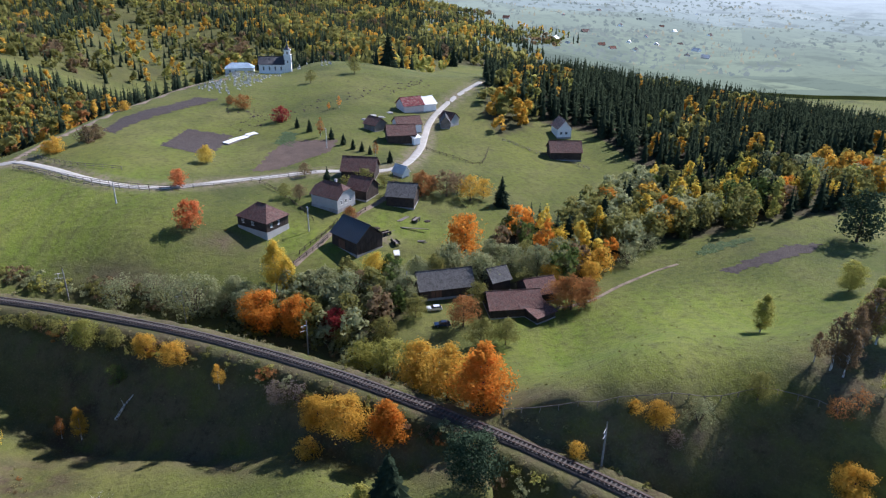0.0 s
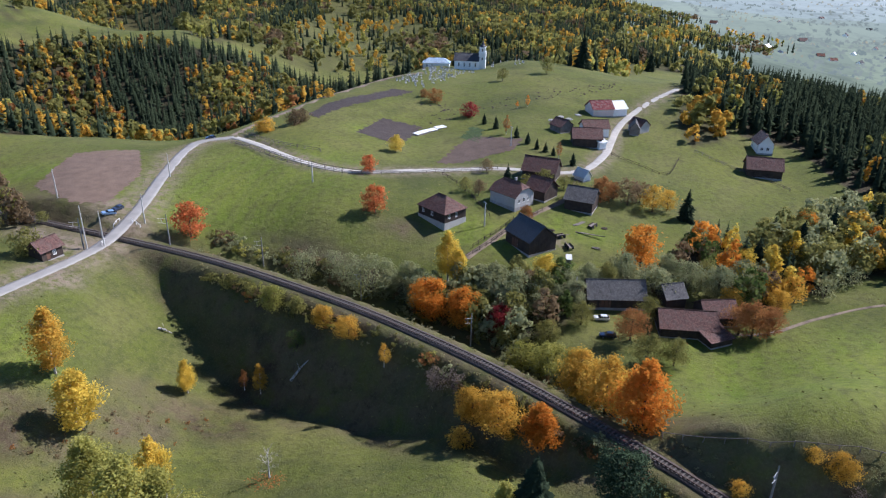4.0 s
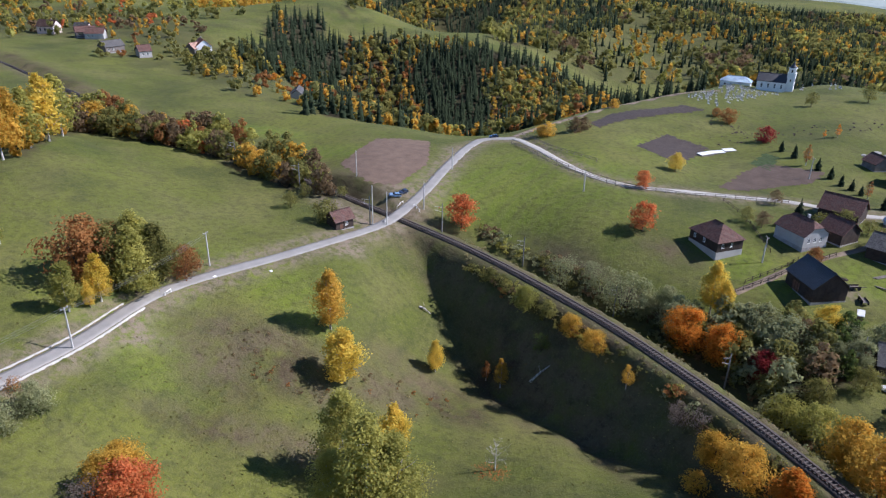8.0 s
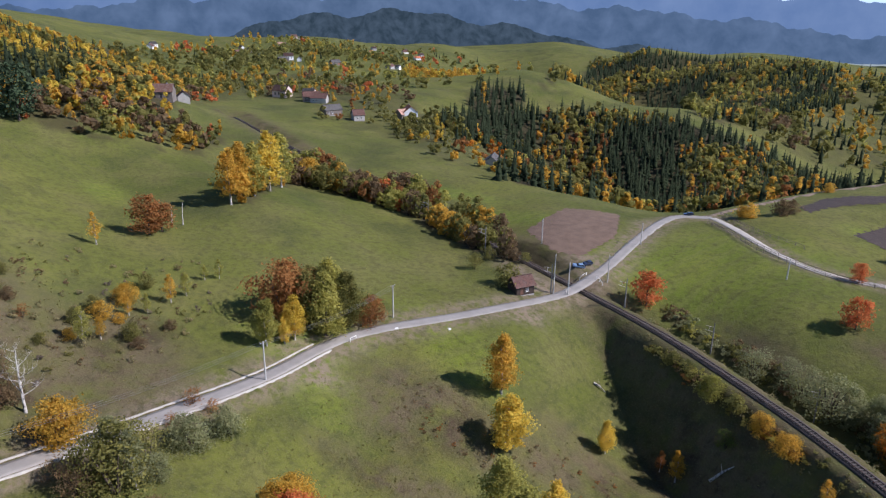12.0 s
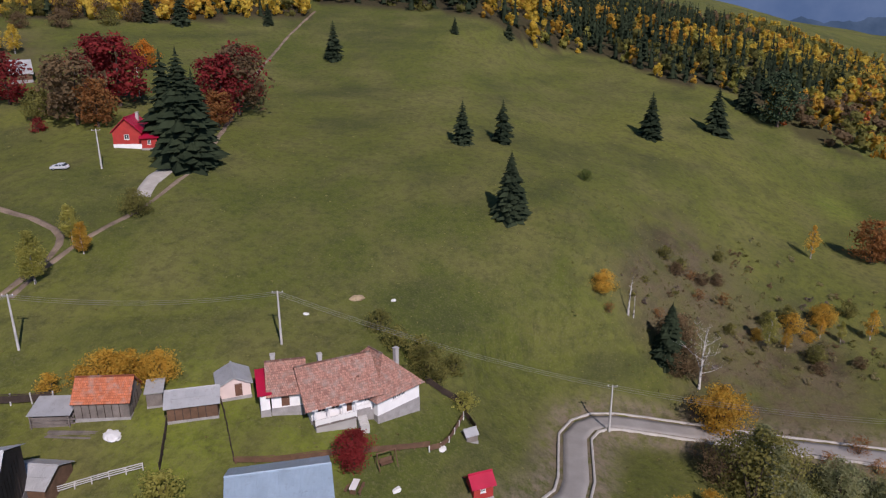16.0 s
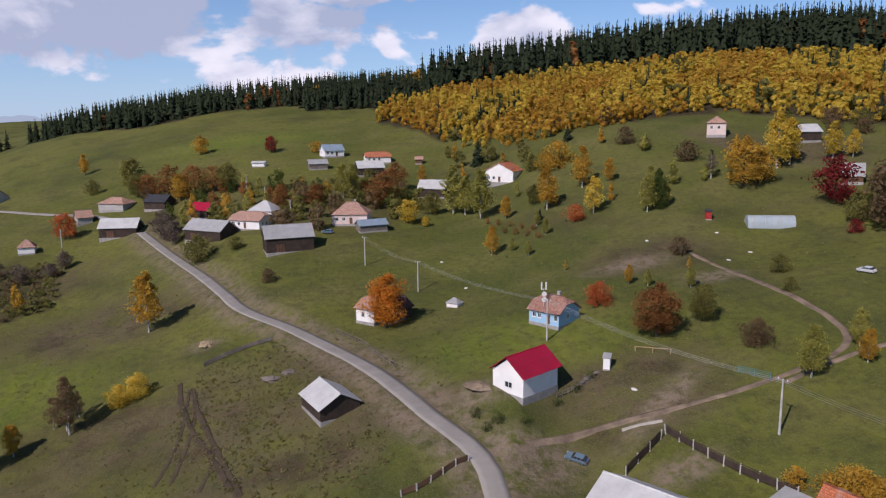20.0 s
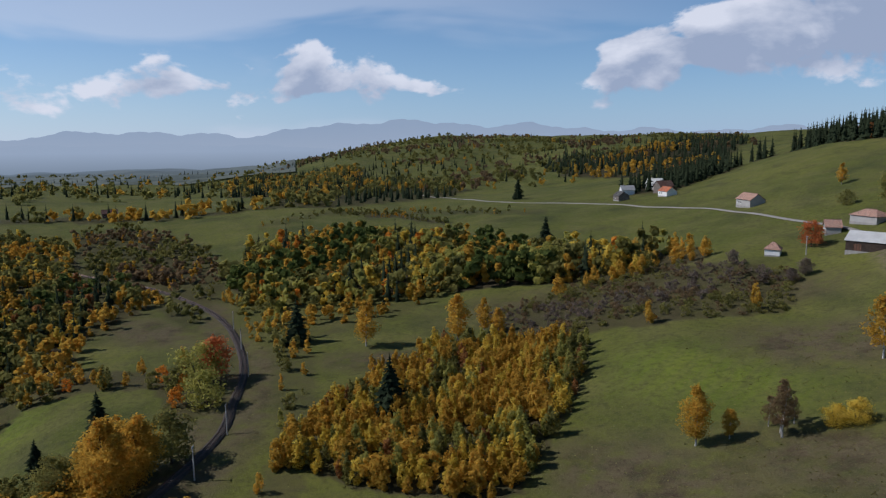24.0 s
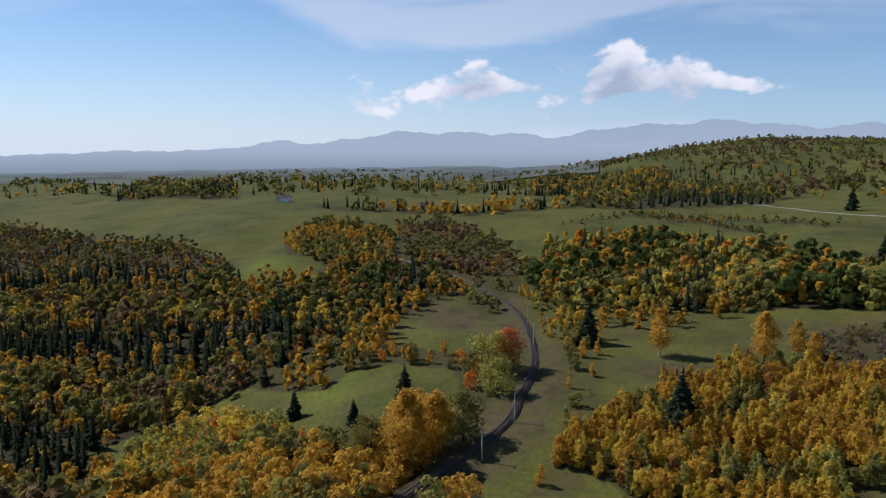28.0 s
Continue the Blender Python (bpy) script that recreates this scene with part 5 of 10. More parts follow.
def utility_pole(label, x, y, h=8.0, arms=1, mat=None, turn=0.0, bracket=False, lean=0.0):
    ob = thing("utility_pole", label, "pole", x, y, turn, group="poles")
    part("shaft", mesh_from("shaft", *tube([(0, 0, -0.5), (lean * 0.5, 0, h * 0.5), (lean, 0, h)], [0.19, 0.16, 0.11], 8), [mat or CONCRETE], True), None, ob)
    if bracket:
        part("bracket", mesh_from("bracket", *joined([tube([(0, 0, h - 1.1), (0, -2.2, h - 0.5)], [0.05, 0.05], 4), tube([(0, 0, h - 2.4), (0, -2.3, h - 1.5)], [0.05, 0.05], 4), tube([(0, -1.3, h - 0.8), (0, -1.4, h - 1.9)], [0.04, 0.04], 4)]), [CONCRETE]), None, ob, "pale steel bracket arms")
    for k in range(arms):
        z = h - 0.25 - 0.5 * k
        part("crossarm", boxes((-0.06, 0.06, -0.8, 0.8, z - 0.06, z + 0.06)), POLE_DARK, ob)
        for y_ in (-0.7, 0.0, 0.7):
            part("insulator", mesh_from("insulator", *tube([(0, y_, z + 0.05), (0, y_, z + 0.15), (0, y_, z + 0.28)], [0.03, 0.07, 0.04], 6), [FRAME_WHITE]), None, ob)
    return ob


def wires(label, tops, sag=0.9, offsets=(-0.7, 0.0, 0.7)):
    """Cables hung from pole to pole: places of the pole heads."""
    x0, y0, z0 = tops[0]
    ob = thing("power_line", label, "wires", x0, y0, 0, z0)
    for (p, q) in zip(tops, tops[1:]):
        p, q = Vector(p) - Vector((x0, y0, z0)), Vector(q) - Vector((x0, y0, z0))
        side = Vector((q.y - p.y, p.x - q.x, 0)).normalized()
        for o in offsets:
            pts = [p.lerp(q, t) + side * o - Vector((0, 0, sag * 4 * t * (1 - t))) for t in np.linspace(0, 1, 9)]
            part("cable", mesh_from("cable", *tube(pts, [0.022] * 9, 3), [WIRE]), None, ob)
    return ob


def car(label, x, y, turn, paint_mat, estate=True):
    """A parked car: body, glazed cabin, wheels, lights."""
    ob = thing("car", label, "car", x, y, turn, gz(x, y) + 0.02)
    n = Vector((gz(x - 1, y) - gz(x + 1, y), gz(x, y - 1) - gz(x, y + 1), 2)).normalized()
    ob.matrix_basis = Matrix.Translation(ob.matrix_basis.translation) @ Vector((0, 0, 1)).rotation_difference(n).to_matrix().to_4x4() @ pose(0, 0, 0, 0, 0, turn) @ Matrix.Scale(0.8, 4)
    side = [(-2.15, 0.35), (-2.2, 0.72), (-2.05, 0.92), (-0.95, 1.0), (1.95 if estate else 1.6, 1.02), (2.15, 0.85), (2.18, 0.4)]
    roof = [(-1.0, 0.98), (-0.25, 1.44), (1.45 if estate else 1.0, 1.46), (2.05 if estate else 1.75, 1.0)]

    def loft(profile, w0, w1, zt):
        bm = bmesh.new()
        rows = []
        for s in (-1, 1):
            rows.append([bm.verts.new((px, s * (w0 + (w1 - w0) * max(0, (pz - profile[0][1]) / zt)), pz)) for px, pz in profile])
        bm.faces.new(rows[0]), bm.faces.new(rows[1][::-1])
        for i in range(len(profile)):
            j = (i + 1) % len(profile)
            bm.faces.new((rows[0][j], rows[0][i], rows[1][i], rows[1][j]))
        bmesh.ops.recalc_face_normals(bm, faces=bm.faces)
        bmesh.ops.bevel(bm, geom=list(bm.edges), offset=0.05, segments=2, affect="EDGES")
        return bm

    part("body", loft(side, 0.86, 0.82, 0.7), paint_mat, ob)
    part("glazing", loft(roof, 0.76, 0.58, 0.48), GLASS, ob)
    part("roof_panel", loft([(-0.35, 1.40), (-0.25, 1.49), (1.42 if estate else 0.98, 1.50), (1.52 if estate else 1.08, 1.41)], 0.62, 0.58, 0.1), paint_mat, ob)
    for x_ in (0.35, 1.1):
        part("pillar", boxes((x_ - 0.05, x_ + 0.05, -0.74, 0.74, 0.98, 1.42)), paint_mat, ob)
    for sx in (-1.35, 1.32):
        for sy in (-0.8, 0.8):
            tyre = mesh_from("tyre", *joined([tube([(sx, sy - 0.1, 0.31), (sx, sy + 0.1, 0.31)], [0.31, 0.31], 14)]), [RUBBER], True)
            wheel = part("wheel", tyre, None, ob)
            k = 1 if sy > 0 else -1
            bm = bmesh.new()
            bmesh.ops.create_cone(bm, cap_ends=True, segments=14, radius1=0.2, radius2=0.17, depth=0.24, matrix=Matrix.Translation((sx, sy, 0.31)) @ Matrix.Rotation(radians(-90 * k), 4, "X"))
            part("rim", bm, CHROME, wheel)
    for sy in (-0.62, 0.62):
        part("headlight", boxes((-2.2, -2.08, sy - 0.16, sy + 0.16, 0.66, 0.8)), FRAME_WHITE, ob)
        part("tail_light", boxes((2.08, 2.19, sy - 0.12, sy + 0.12, 0.62, 0.84)), TAIL, ob)
    part("bumper", boxes((-2.26, -2.1, -0.78, 0.78, 0.34, 0.52), (2.1, 2.24, -0.78, 0.78, 0.34, 0.52)), paint_mat, ob)
    return ob


TAIL = rough_mat("tail_light_red", (0.35, 0.02, 0.02), 0.1, 4, 0.3)

# ---- other things ----
GARDEN = rough_mat("vegetable_rows", (0.055, 0.085, 0.022), 0.35, 2.5, 0.95, bump=1.0, dist=0.2)
CAR_BLUEGREY, CAR_WHITE = paint("car_paint_blue_grey", (0.16, 0.24, 0.31)), paint("car_paint_white", (0.80, 0.80, 0.80))
CAR_SKY, CAR_NAVY = paint("car_paint_light_blue", (0.22, 0.34, 0.50)), paint("car_paint_navy", (0.02, 0.035, 0.075))
STONE_GRAVE = rough_mat("grave_stone_pale", (0.42, 0.41, 0.38), 0.15, 4, 0.7)


def church(a, b):
    """A small white church: nave, tower with a dark bulbous spire, arched windows."""
    a, b = Vector(a), Vector(b)
    turn = math.atan2(b.y - a.y, b.x - a.x)
    length, back = (b - a).length, Vector((-math.sin(turn), math.cos(turn)))
    mid = (a + b) / 2 + back * 4
    nave = house("church", "small white village church with a dark roof and bell tower", "church", tuple(a), tuple(b), 8, 5.0, 3.4, "gable", WHITE_WALL, SHEET_DARK,
                 holes={"f": [(2.0 + k * (length - 4) / 3, 1.6, 0.9, 2.2, "w") for k in range(4)]}, plinth=0.4)
    x = length / 2 + 1.9
    part("tower", boxes((x - 1.9, x + 1.9, -1.9, 1.9, -1, 9.6), (x - 2.1, x + 2.1, -2.1, 2.1, 9.6, 9.95), (x - 1.6, x + 1.6, -1.6, 1.6, 9.95, 12.2), (x - 1.8, x + 1.8, -1.8, 1.8, 12.2, 12.5)), WHITE_WALL, nave)
    for sx, sy in ((0, -1), (1, 0), (0, 1)):
        m = pose(x, 0, 10.3, 0, 0, {(0, -1): 0, (1, 0): 90, (0, 1): 180}[(sx, sy)]) @ Matrix.Translation((-0.35, -1.66, 0))
        window(nave, 0.7, 1.4, m, FRAME_BROWN, False)
        window(nave, 0.6, 1.2, m @ Matrix.Translation((0.05, -0.3, -4.5)), FRAME_BROWN, False)
    prof = [(1.75, 12.5), (1.5, 13.1), (0.95, 13.6), (0.75, 14.0), (0.8, 14.4), (0.35, 15.0), (0.12, 15.8), (0.03, 17.0)]
    part("spire", mesh_from("spire", *tube([(x, 0, z) for _, z in prof], [r for r, _ in prof], 10), [SHEET_DARK], True), None, nave, "dark sheet-metal bulbous spire")
    part("cross", boxes((x - 0.05, x + 0.05, -0.05, 0.05, 16.8, 18.2), (x - 0.05, x + 0.05, -0.4, 0.4, 17.5, 17.62)), CHROME, nave)


def graves(*yards):
    rng = np.random.default_rng(9)
    kinds = []
    for k in range(3):
        bm = bmesh.new()
        box(bm, -0.5, 0.5, -1.1, 1.1, 0, 0.35)
        if k < 2:
            box(bm, -0.4 - 0.1 * k, 0.4 + 0.1 * k, 0.8, 1.05, 0.35, 1.3 + 0.3 * k)
        else:
            box(bm, -0.09, 0.09, 0.85, 1.0, 0.35, 2.0)
            box(bm, -0.45, 0.45, 0.86, 0.99, 1.3, 1.48)
        me = bpy.data.meshes.new("gravestone")
        bm.to_mesh(me)
        bm.free()
        me.materials.append(STONE_GRAVE)
        kinds.append(me)
    for yard, count in zip(yards, (120, 60)):
        poly = np.array(yard, float)
        lo, hi = poly.min(0), poly.max(0)
        made = 0
        while made < count:
            p = rng.uniform(lo, hi)
            if within(p[:1], p[1:], poly)[0]:
                ob = new("gravestone", kinds[int(rng.integers(3))])
                ob.matrix_basis = pose(p[0], p[1], gz(*p) - 0.05, 0, 0, 30 + rng.normal(0, 6)) @ Matrix.Diagonal((0.7, 0.7, 0.8, 1))
                tagged(ob, "pale stone grave in the hilltop churchyard", "grave", "churchyard graves")
                made += 1


def greenhouse(a, b):
    a, b = Vector(a), Vector(b)
    length, turn = (b - a).length, math.atan2(b.y - a.y, b.x - a.x)
    mid = (a + b) / 2 + Vector((-math.sin(turn), math.cos(turn))) * 2.4
    ob = thing("greenhouse", "long plastic tunnel greenhouse in the meadow", "greenhouse", mid.x, mid.y, math.degrees(turn))
    arc = [(2.4 * math.cos(t), 0.5 + 2.3 * math.sin(t)) for t in np.linspace(0, math.pi, 11)]
    arc = [(2.4, -0.4)] + arc + [(-2.4, -0.4)]
    n = len(arc)
    v = [(x, y, z) for x in np.linspace(-length / 2, length / 2, 9) for y, z in arc]
    f = [(i * n + k, i * n + k + 1, i * n + n + k + 1, i * n + n + k) for i in range(8) for k in range(n - 1)]
    part("film", mesh_from("film", v, f, [PLASTIC], True), None, ob, "pale translucent plastic film")
    for x in (-length / 2, length / 2):
        part("end_wall", mesh_from("end_wall", [(x, y, z) for y, z in arc], [tuple(range(n))], [PLASTIC]), None, ob)
    for x in np.linspace(-length / 2, length / 2, 12):
        part("hoop", mesh_from("hoop", *tube([(x, y * 1.01, z * 1.01) for y, z in arc], [0.05] * n, 4), [CONCRETE]), None, ob)


def wood_pile(label, a, b, depth, height, roofed):
    a, b = Vector(a), Vector(b)
    length, turn = (b - a).length, math.atan2(b.y - a.y, b.x - a.x)
    ob = thing("wood_pile", label, "wood pile", a.x, a.y, math.degrees(turn))
    rng = np.random.default_rng(int(abs(a.x) * 10))
    rows, cols = max(1, int(height / 0.22)), max(2, int(depth / 0.3))
    plank = unit_bar("plank", WOOD_GREY, 0.2, 0.16)
    for r in range(rows):
        for c in range(cols):
            if r and rng.uniform() < 0.25:
                continue
            x = rng.uniform(-0.4, 0.4)
            y, z = c * depth / cols + rng.normal(0, 0.04), 0.12 + r * 0.2
            bar_between(ob, plank, (x, y, z), (length + x + rng.normal(0, 0.3), y + rng.normal(0, 0.15), z + rng.normal(0, 0.05)), "plank")
    if roofed:
        part("cover_sheet", slab([(-0.3, -0.4, height + 0.2), (length + 0.3, -0.4, height + 0.2), (length + 0.3, depth + 0.3, height + 0.9), (-0.3, depth + 0.3, height + 0.9)], 0.05, SHEET_GREY), None, ob)
        for x in (0, length):
            for y, z in ((-0.2, height + 0.2), (depth + 0.1, height + 0.8)):
                part("post", boxes((x - 0.07, x + 0.07, y - 0.07, y + 0.07, -0.2, z)), WOOD_GREY, ob)


def cold_frame(a, b):
    a, b = Vector(a), Vector(b)
    length, turn = (b - a).length, math.atan2(b.y - a.y, b.x - a.x)
    ob = thing("cold_frame", "low white film-covered garden bed", "cold frame", a.x, a.y, math.degrees(turn), group="garden beds")
    part("frame", boxes((0, length, 0, 0.1, -0.2, 0.5), (0, length, 2.4, 2.5, -0.2, 0.7), (0, 0.1, 0.1, 2.4, -0.2, 0.5), (length - 0.1, length, 0.1, 2.4, -0.2, 0.5)), WOOD_GREY, ob)
    n = max(2, int(length / 1.6))
    for i in range(n):
        part("lid", slab([(i * length / n + 0.03, -0.05, 0.52), ((i + 1) * length / n - 0.03, -0.05, 0.52), ((i + 1) * length / n - 0.03, 2.55, 0.74), (i * length / n + 0.03, 2.55, 0.74)], 0.05, FRAME_WHITE, "lid"), None, ob)


def white_heap(label, at, size, mat=None):
    """A low crumpled heap lying on the ground."""
    rng = np.random.default_rng(int(abs(at[0]) * 7))
    bm = bmesh.new()
    bmesh.ops.create_icosphere(bm, subdivisions=3, radius=1.0)
    for v in bm.verts:
        k = 1 + 0.35 * noise.noise(v.co * 2.3 + Vector((at[0], 0, 0)))
        v.co = Vector((v.co.x * size * k, v.co.y * size * 0.7 * k, max(-0.1, v.co.z * size * 0.32 * k)))
    me = bpy.data.meshes.new("heap")
    bm.to_mesh(me)
    bm.free()
    me.materials.append(mat or FRAME_WHITE)
    ob = new("heap", me)
    ob.matrix_basis = pose(at[0], at[1], gz(*at), 0, 0, rng.uniform(0, 180))
    tagged(ob, label, "heap")


def fallen_log(label, a, b):
    z0, z1 = gz(*a) + 0.25, gz(*b) + 0.3
    d = (b[0] - a[0], b[1] - a[1], z1 - z0)
    rng = np.random.default_rng(4)
    pieces = [tube([(0, 0, 0), (d[0] / 2, d[1] / 2, d[2] / 2 + 0.3), d], [0.3, 0.22, 0.06], 6)]
    for t in (0.5, 0.65, 0.8):
        s = Vector(d) * t + Vector((0, 0, 0.2))
        pieces.append(tube([s, s + Vector(rng.normal(0, 0.7, 3)) + Vector((0, 0, 0.8))], [0.08, 0.02], 4))
    ob = new("fallen_trunk", mesh_from("fallen_trunk", *joined(pieces), [BIRCH_BARK], True))
    ob.matrix_basis = pose(a[0], a[1], z0)
    tagged(ob, label, "dead trunk")


def swing(a, b):
    a, b = Vector(a), Vector(b)
    turn = math.degrees(math.atan2(b.y - a.y, b.x - a.x))
    ob = thing("garden_swing", "brown wooden garden swing bench on the lawn", "swing", a.x, a.y, turn)
    for x in (0, 2.4):
        part("side_frame", mesh_from("side_frame", *joined([tube([(x, -0.8, 0), (x, 0, 2.1)], [0.06, 0.06], 4), tube([(x, 0.8, 0), (x, 0, 2.1)], [0.06, 0.06], 4)]), [WOOD_BROWN]), None, ob)
    part("beam", boxes((-0.1, 2.5, -0.06, 0.06, 2.05, 2.17)), WOOD_BROWN, ob)
    part("seat", boxes((0.4, 2.0, -0.3, 0.3, 0.45, 0.52)), WOOD_BROWN, ob)
    part("backrest", boxes((0.4, 2.0, 0.26, 0.34, 0.52, 1.05)), WOOD_BROWN, ob)


def bench_table(at, turn):
    ob = thing("picnic_table", "wooden garden table with a white cloth and benches", "table", at[0], at[1], turn)
    part("tabletop", boxes((-1.0, 1.0, -0.4, 0.4, 0.72, 0.78)), FRAME_WHITE, ob)
    for x in (-0.8, 0.8):
        part("leg", boxes((x - 0.05, x + 0.05, -0.35, 0.35, 0, 0.72)), WOOD_BROWN, ob)
    for y in (-0.85, 0.85):
        part("bench", boxes((-1.0, 1.0, y - 0.15, y + 0.15, 0.4, 0.46), (-0.8, -0.7, y - 0.1, y + 0.1, 0, 0.4), (0.7, 0.8, y - 0.1, y + 0.1, 0, 0.4)), WOOD_BROWN, ob)


def manure_heaps(area, count, seed):
    rng = np.random.default_rng(seed)
    poly = np.array(area, float)
    lo, hi = poly.min(0), poly.max(0)
    pieces, made = [], 0
    while made < count:
        p = rng.uniform(lo, hi)
        if not within(p[:1], p[1:], poly)[0]:
            continue
        made += 1
        z, r = gz(*p), rng.uniform(0.3, 0.6)
        v = [(p[0], p[1], z + r * 0.75)] + [(p[0] + math.cos(a) * r * s, p[1] + math.sin(a) * r * s, z + h) for s, h in ((0.6, r * 0.5), (1.15, -0.05)) for a in np.arange(7) * 0.9]
        f = [(0, 1 + k, 1 + (k + 1) % 7) for k in range(7)] + [(1 + k, 8 + k, 8 + (k + 1) % 7, 1 + (k + 1) % 7) for k in range(7)]
        pieces.append((v, f))
    tagged(new("manure_heaps", mesh_from("manure_heaps", *joined(pieces), [SOIL_DARK], True)), "small dark manure heaps dotted over the meadow", "heaps", kind="stuff")


def tussocks(centres):
    """Tufts of rough grass, thickest round a few places of the plan and thinly over all near meadows."""
    rng = np.random.default_rng(21)
    c = np.array(centres)
    near = c[rng.integers(0, len(c), 5000)] + rng.normal(0, 16, (5000, 2))
    r, a = rng.uniform(75, 260, 5000), rng.uniform(0, 2 * math.pi, 5000)
    p = np.vstack([near, np.column_stack([r * np.sin(a), r * np.cos(a)])])
    d, _ = off_line(p[:, 0], p[:, 1], MAIN_ROAD[::2])
    d2, _ = off_line(p[:, 0], p[:, 1], RAIL[::3])
    p = p[(d > 3.2) & (d2 > 2.6)]
    z = ground_z(p[:, 0], p[:, 1])
    n = len(p)
    verts = np.empty((n, 9, 3))
    h, w = rng.uniform(0.05, 0.2, n), rng.uniform(0.15, 0.4, n)
    for k in range(3):
        a = rng.uniform(0, 6.28, n)
        u = np.column_stack([np.cos(a), np.sin(a)]) * w[:, None]
        verts[:, 3 * k, :2], verts[:, 3 * k, 2] = p - u, z - 0.05
        verts[:, 3 * k + 1, :2], verts[:, 3 * k + 1, 2] = p + u, z - 0.05
        verts[:, 3 * k + 2, :2], verts[:, 3 * k + 2, 2] = p + rng.normal(0, 0.15, (n, 2)), z + h
    me = mesh_from("grass_tufts", verts.reshape(-1, 3), np.arange(9 * n).reshape(-1, 3), [TUFT])
    tagged(new("grass_tufts", me), "rough dry and green grass tufts over the meadows", "grass", kind="stuff")


TUFT = leaf_mat("grass_tuft", (0.15, 0.15, 0.045), (0.30, 0.26, 0.11), 0.5)


def veranda(ob, x0, x1, y0, y1, floor, top, posts):
    """An open veranda before a house front: floor, posts with braces, railing and steps."""
    part("veranda_floor", boxes((x0, x1, y0, y1, floor - 0.15, floor)), WOOD_GREY, ob)
    part("veranda_base", boxes((x0 + 0.1, x1 - 0.1, y0 + 0.1, y1, -1.2, floor - 0.15)), GREY_WALL, ob)
    for x in np.linspace(x0 + 0.1, x1 - 0.1, posts):
        part("veranda_post", boxes((x - 0.06, x + 0.06, y0 + 0.02, y0 + 0.14, floor, top), (x - 0.35, x + 0.35, y0 + 0.04, y0 + 0.12, top - 0.12, top)), FRAME_WHITE, ob)
    part("railing", boxes((x0, x1, y0 + 0.03, y0 + 0.09, floor + 0.85, floor + 0.92), (x0, x1, y0 + 0.04, y0 + 0.08, floor + 0.1, floor + 0.8)), FRAME_WHITE, ob)
    for k in range(4):
        part("step", boxes((x1 + 0.1, x1 + 1.3, y0 - 0.3 * k, y0 - 0.3 * k + 0.32, -1.2, floor - 0.2 - 0.24 * k)), CONCRETE, ob)


def kerb(label, line, side):
    """A pale concrete kerb and ditch edge along one side of a road."""
    line = np.asarray(line)
    d = np.gradient(line[:, :2], axis=0)
    d /= np.linalg.norm(d, axis=1)[:, None]
    edge = line.copy()
    edge[:, 0] += d[:, 1] * side
    edge[:, 1] -= d[:, 0] * side
    tagged(new("kerb", strip_mesh("kerb", edge, 0.16, 0.26, KERB, 0.5)), label, "kerb", kind="structure")


BEND = MAIN_ROAD[(MAIN_ROAD[:, 0] < -72) & (MAIN_ROAD[:, 1] < 60)]
kerb("pale concrete kerb along the road bend", BEND, 2.5)
kerb("pale concrete kerb along the road bend", BEND, -2.5)


def far_house(x, y, turn, wmat, rmat, size, where):
    """A small plain village house far off: walls with window openings' shutters, a gabled roof and a chimney."""
    w, d, h = size, size * 0.75, size * 0.42
    ob = thing("house", f"small gabled village house {where}", "house", x, y, turn, group="far village houses")
    FOOTPRINTS.append((x, y, size))
    bm = bmesh.new()
    v = [bm.verts.new(p) for p in ((-w / 2, -d / 2, -1), (w / 2, -d / 2, -1), (w / 2, d / 2, -1), (-w / 2, d / 2, -1), (-w / 2, -d / 2, h), (w / 2, -d / 2, h), (w / 2, d / 2, h), (-w / 2, d / 2, h), (-w / 2, 0, h + d * 0.4), (w / 2, 0, h + d * 0.4))]
    for q in ((0, 1, 5, 4), (2, 3, 7, 6), (1, 2, 6, 9, 5), (3, 0, 4, 8, 7), (4, 5, 9, 8), (6, 7, 8, 9)):
        bm.faces.new([v[i] for i in q])
    part("wall", bm, wmat, ob)
    for s in (-1, 1):
        bm = bmesh.new()
        a, b = (-w / 2 - 0.4, w / 2 + 0.4)
        lo, hi = (s * (d / 2 + 0.5), h - 0.4), (0, h + d * 0.4 + 0.02)
        q = [bm.verts.new((x0, yy, zz + t)) for t in (0.03, 0.22) for x0, yy, zz in ((a, *lo), (b, *lo), (b, *hi), (a, *hi))]
        for f in ((0, 1, 2, 3), (7, 6, 5, 4), (0, 4, 5, 1), (1, 5, 6, 2), (2, 6, 7, 3), (3, 7, 4, 0)):
            bm.faces.new([q[i] for i in f])
        part("roof_slope", bm, rmat, ob)
    part("chimney", boxes((w * 0.2, w * 0.2 + 0.6, -0.3, 0.3, h, h + d * 0.4 + 0.9)), PLINTH, ob)
    for k in (-0.28, 0.0, 0.28):
        part("window", boxes((k * w - 0.5, k * w + 0.5, -d / 2 - 0.03, -d / 2 + 0.05, h * 0.35, h * 0.75)), GLASS, ob)


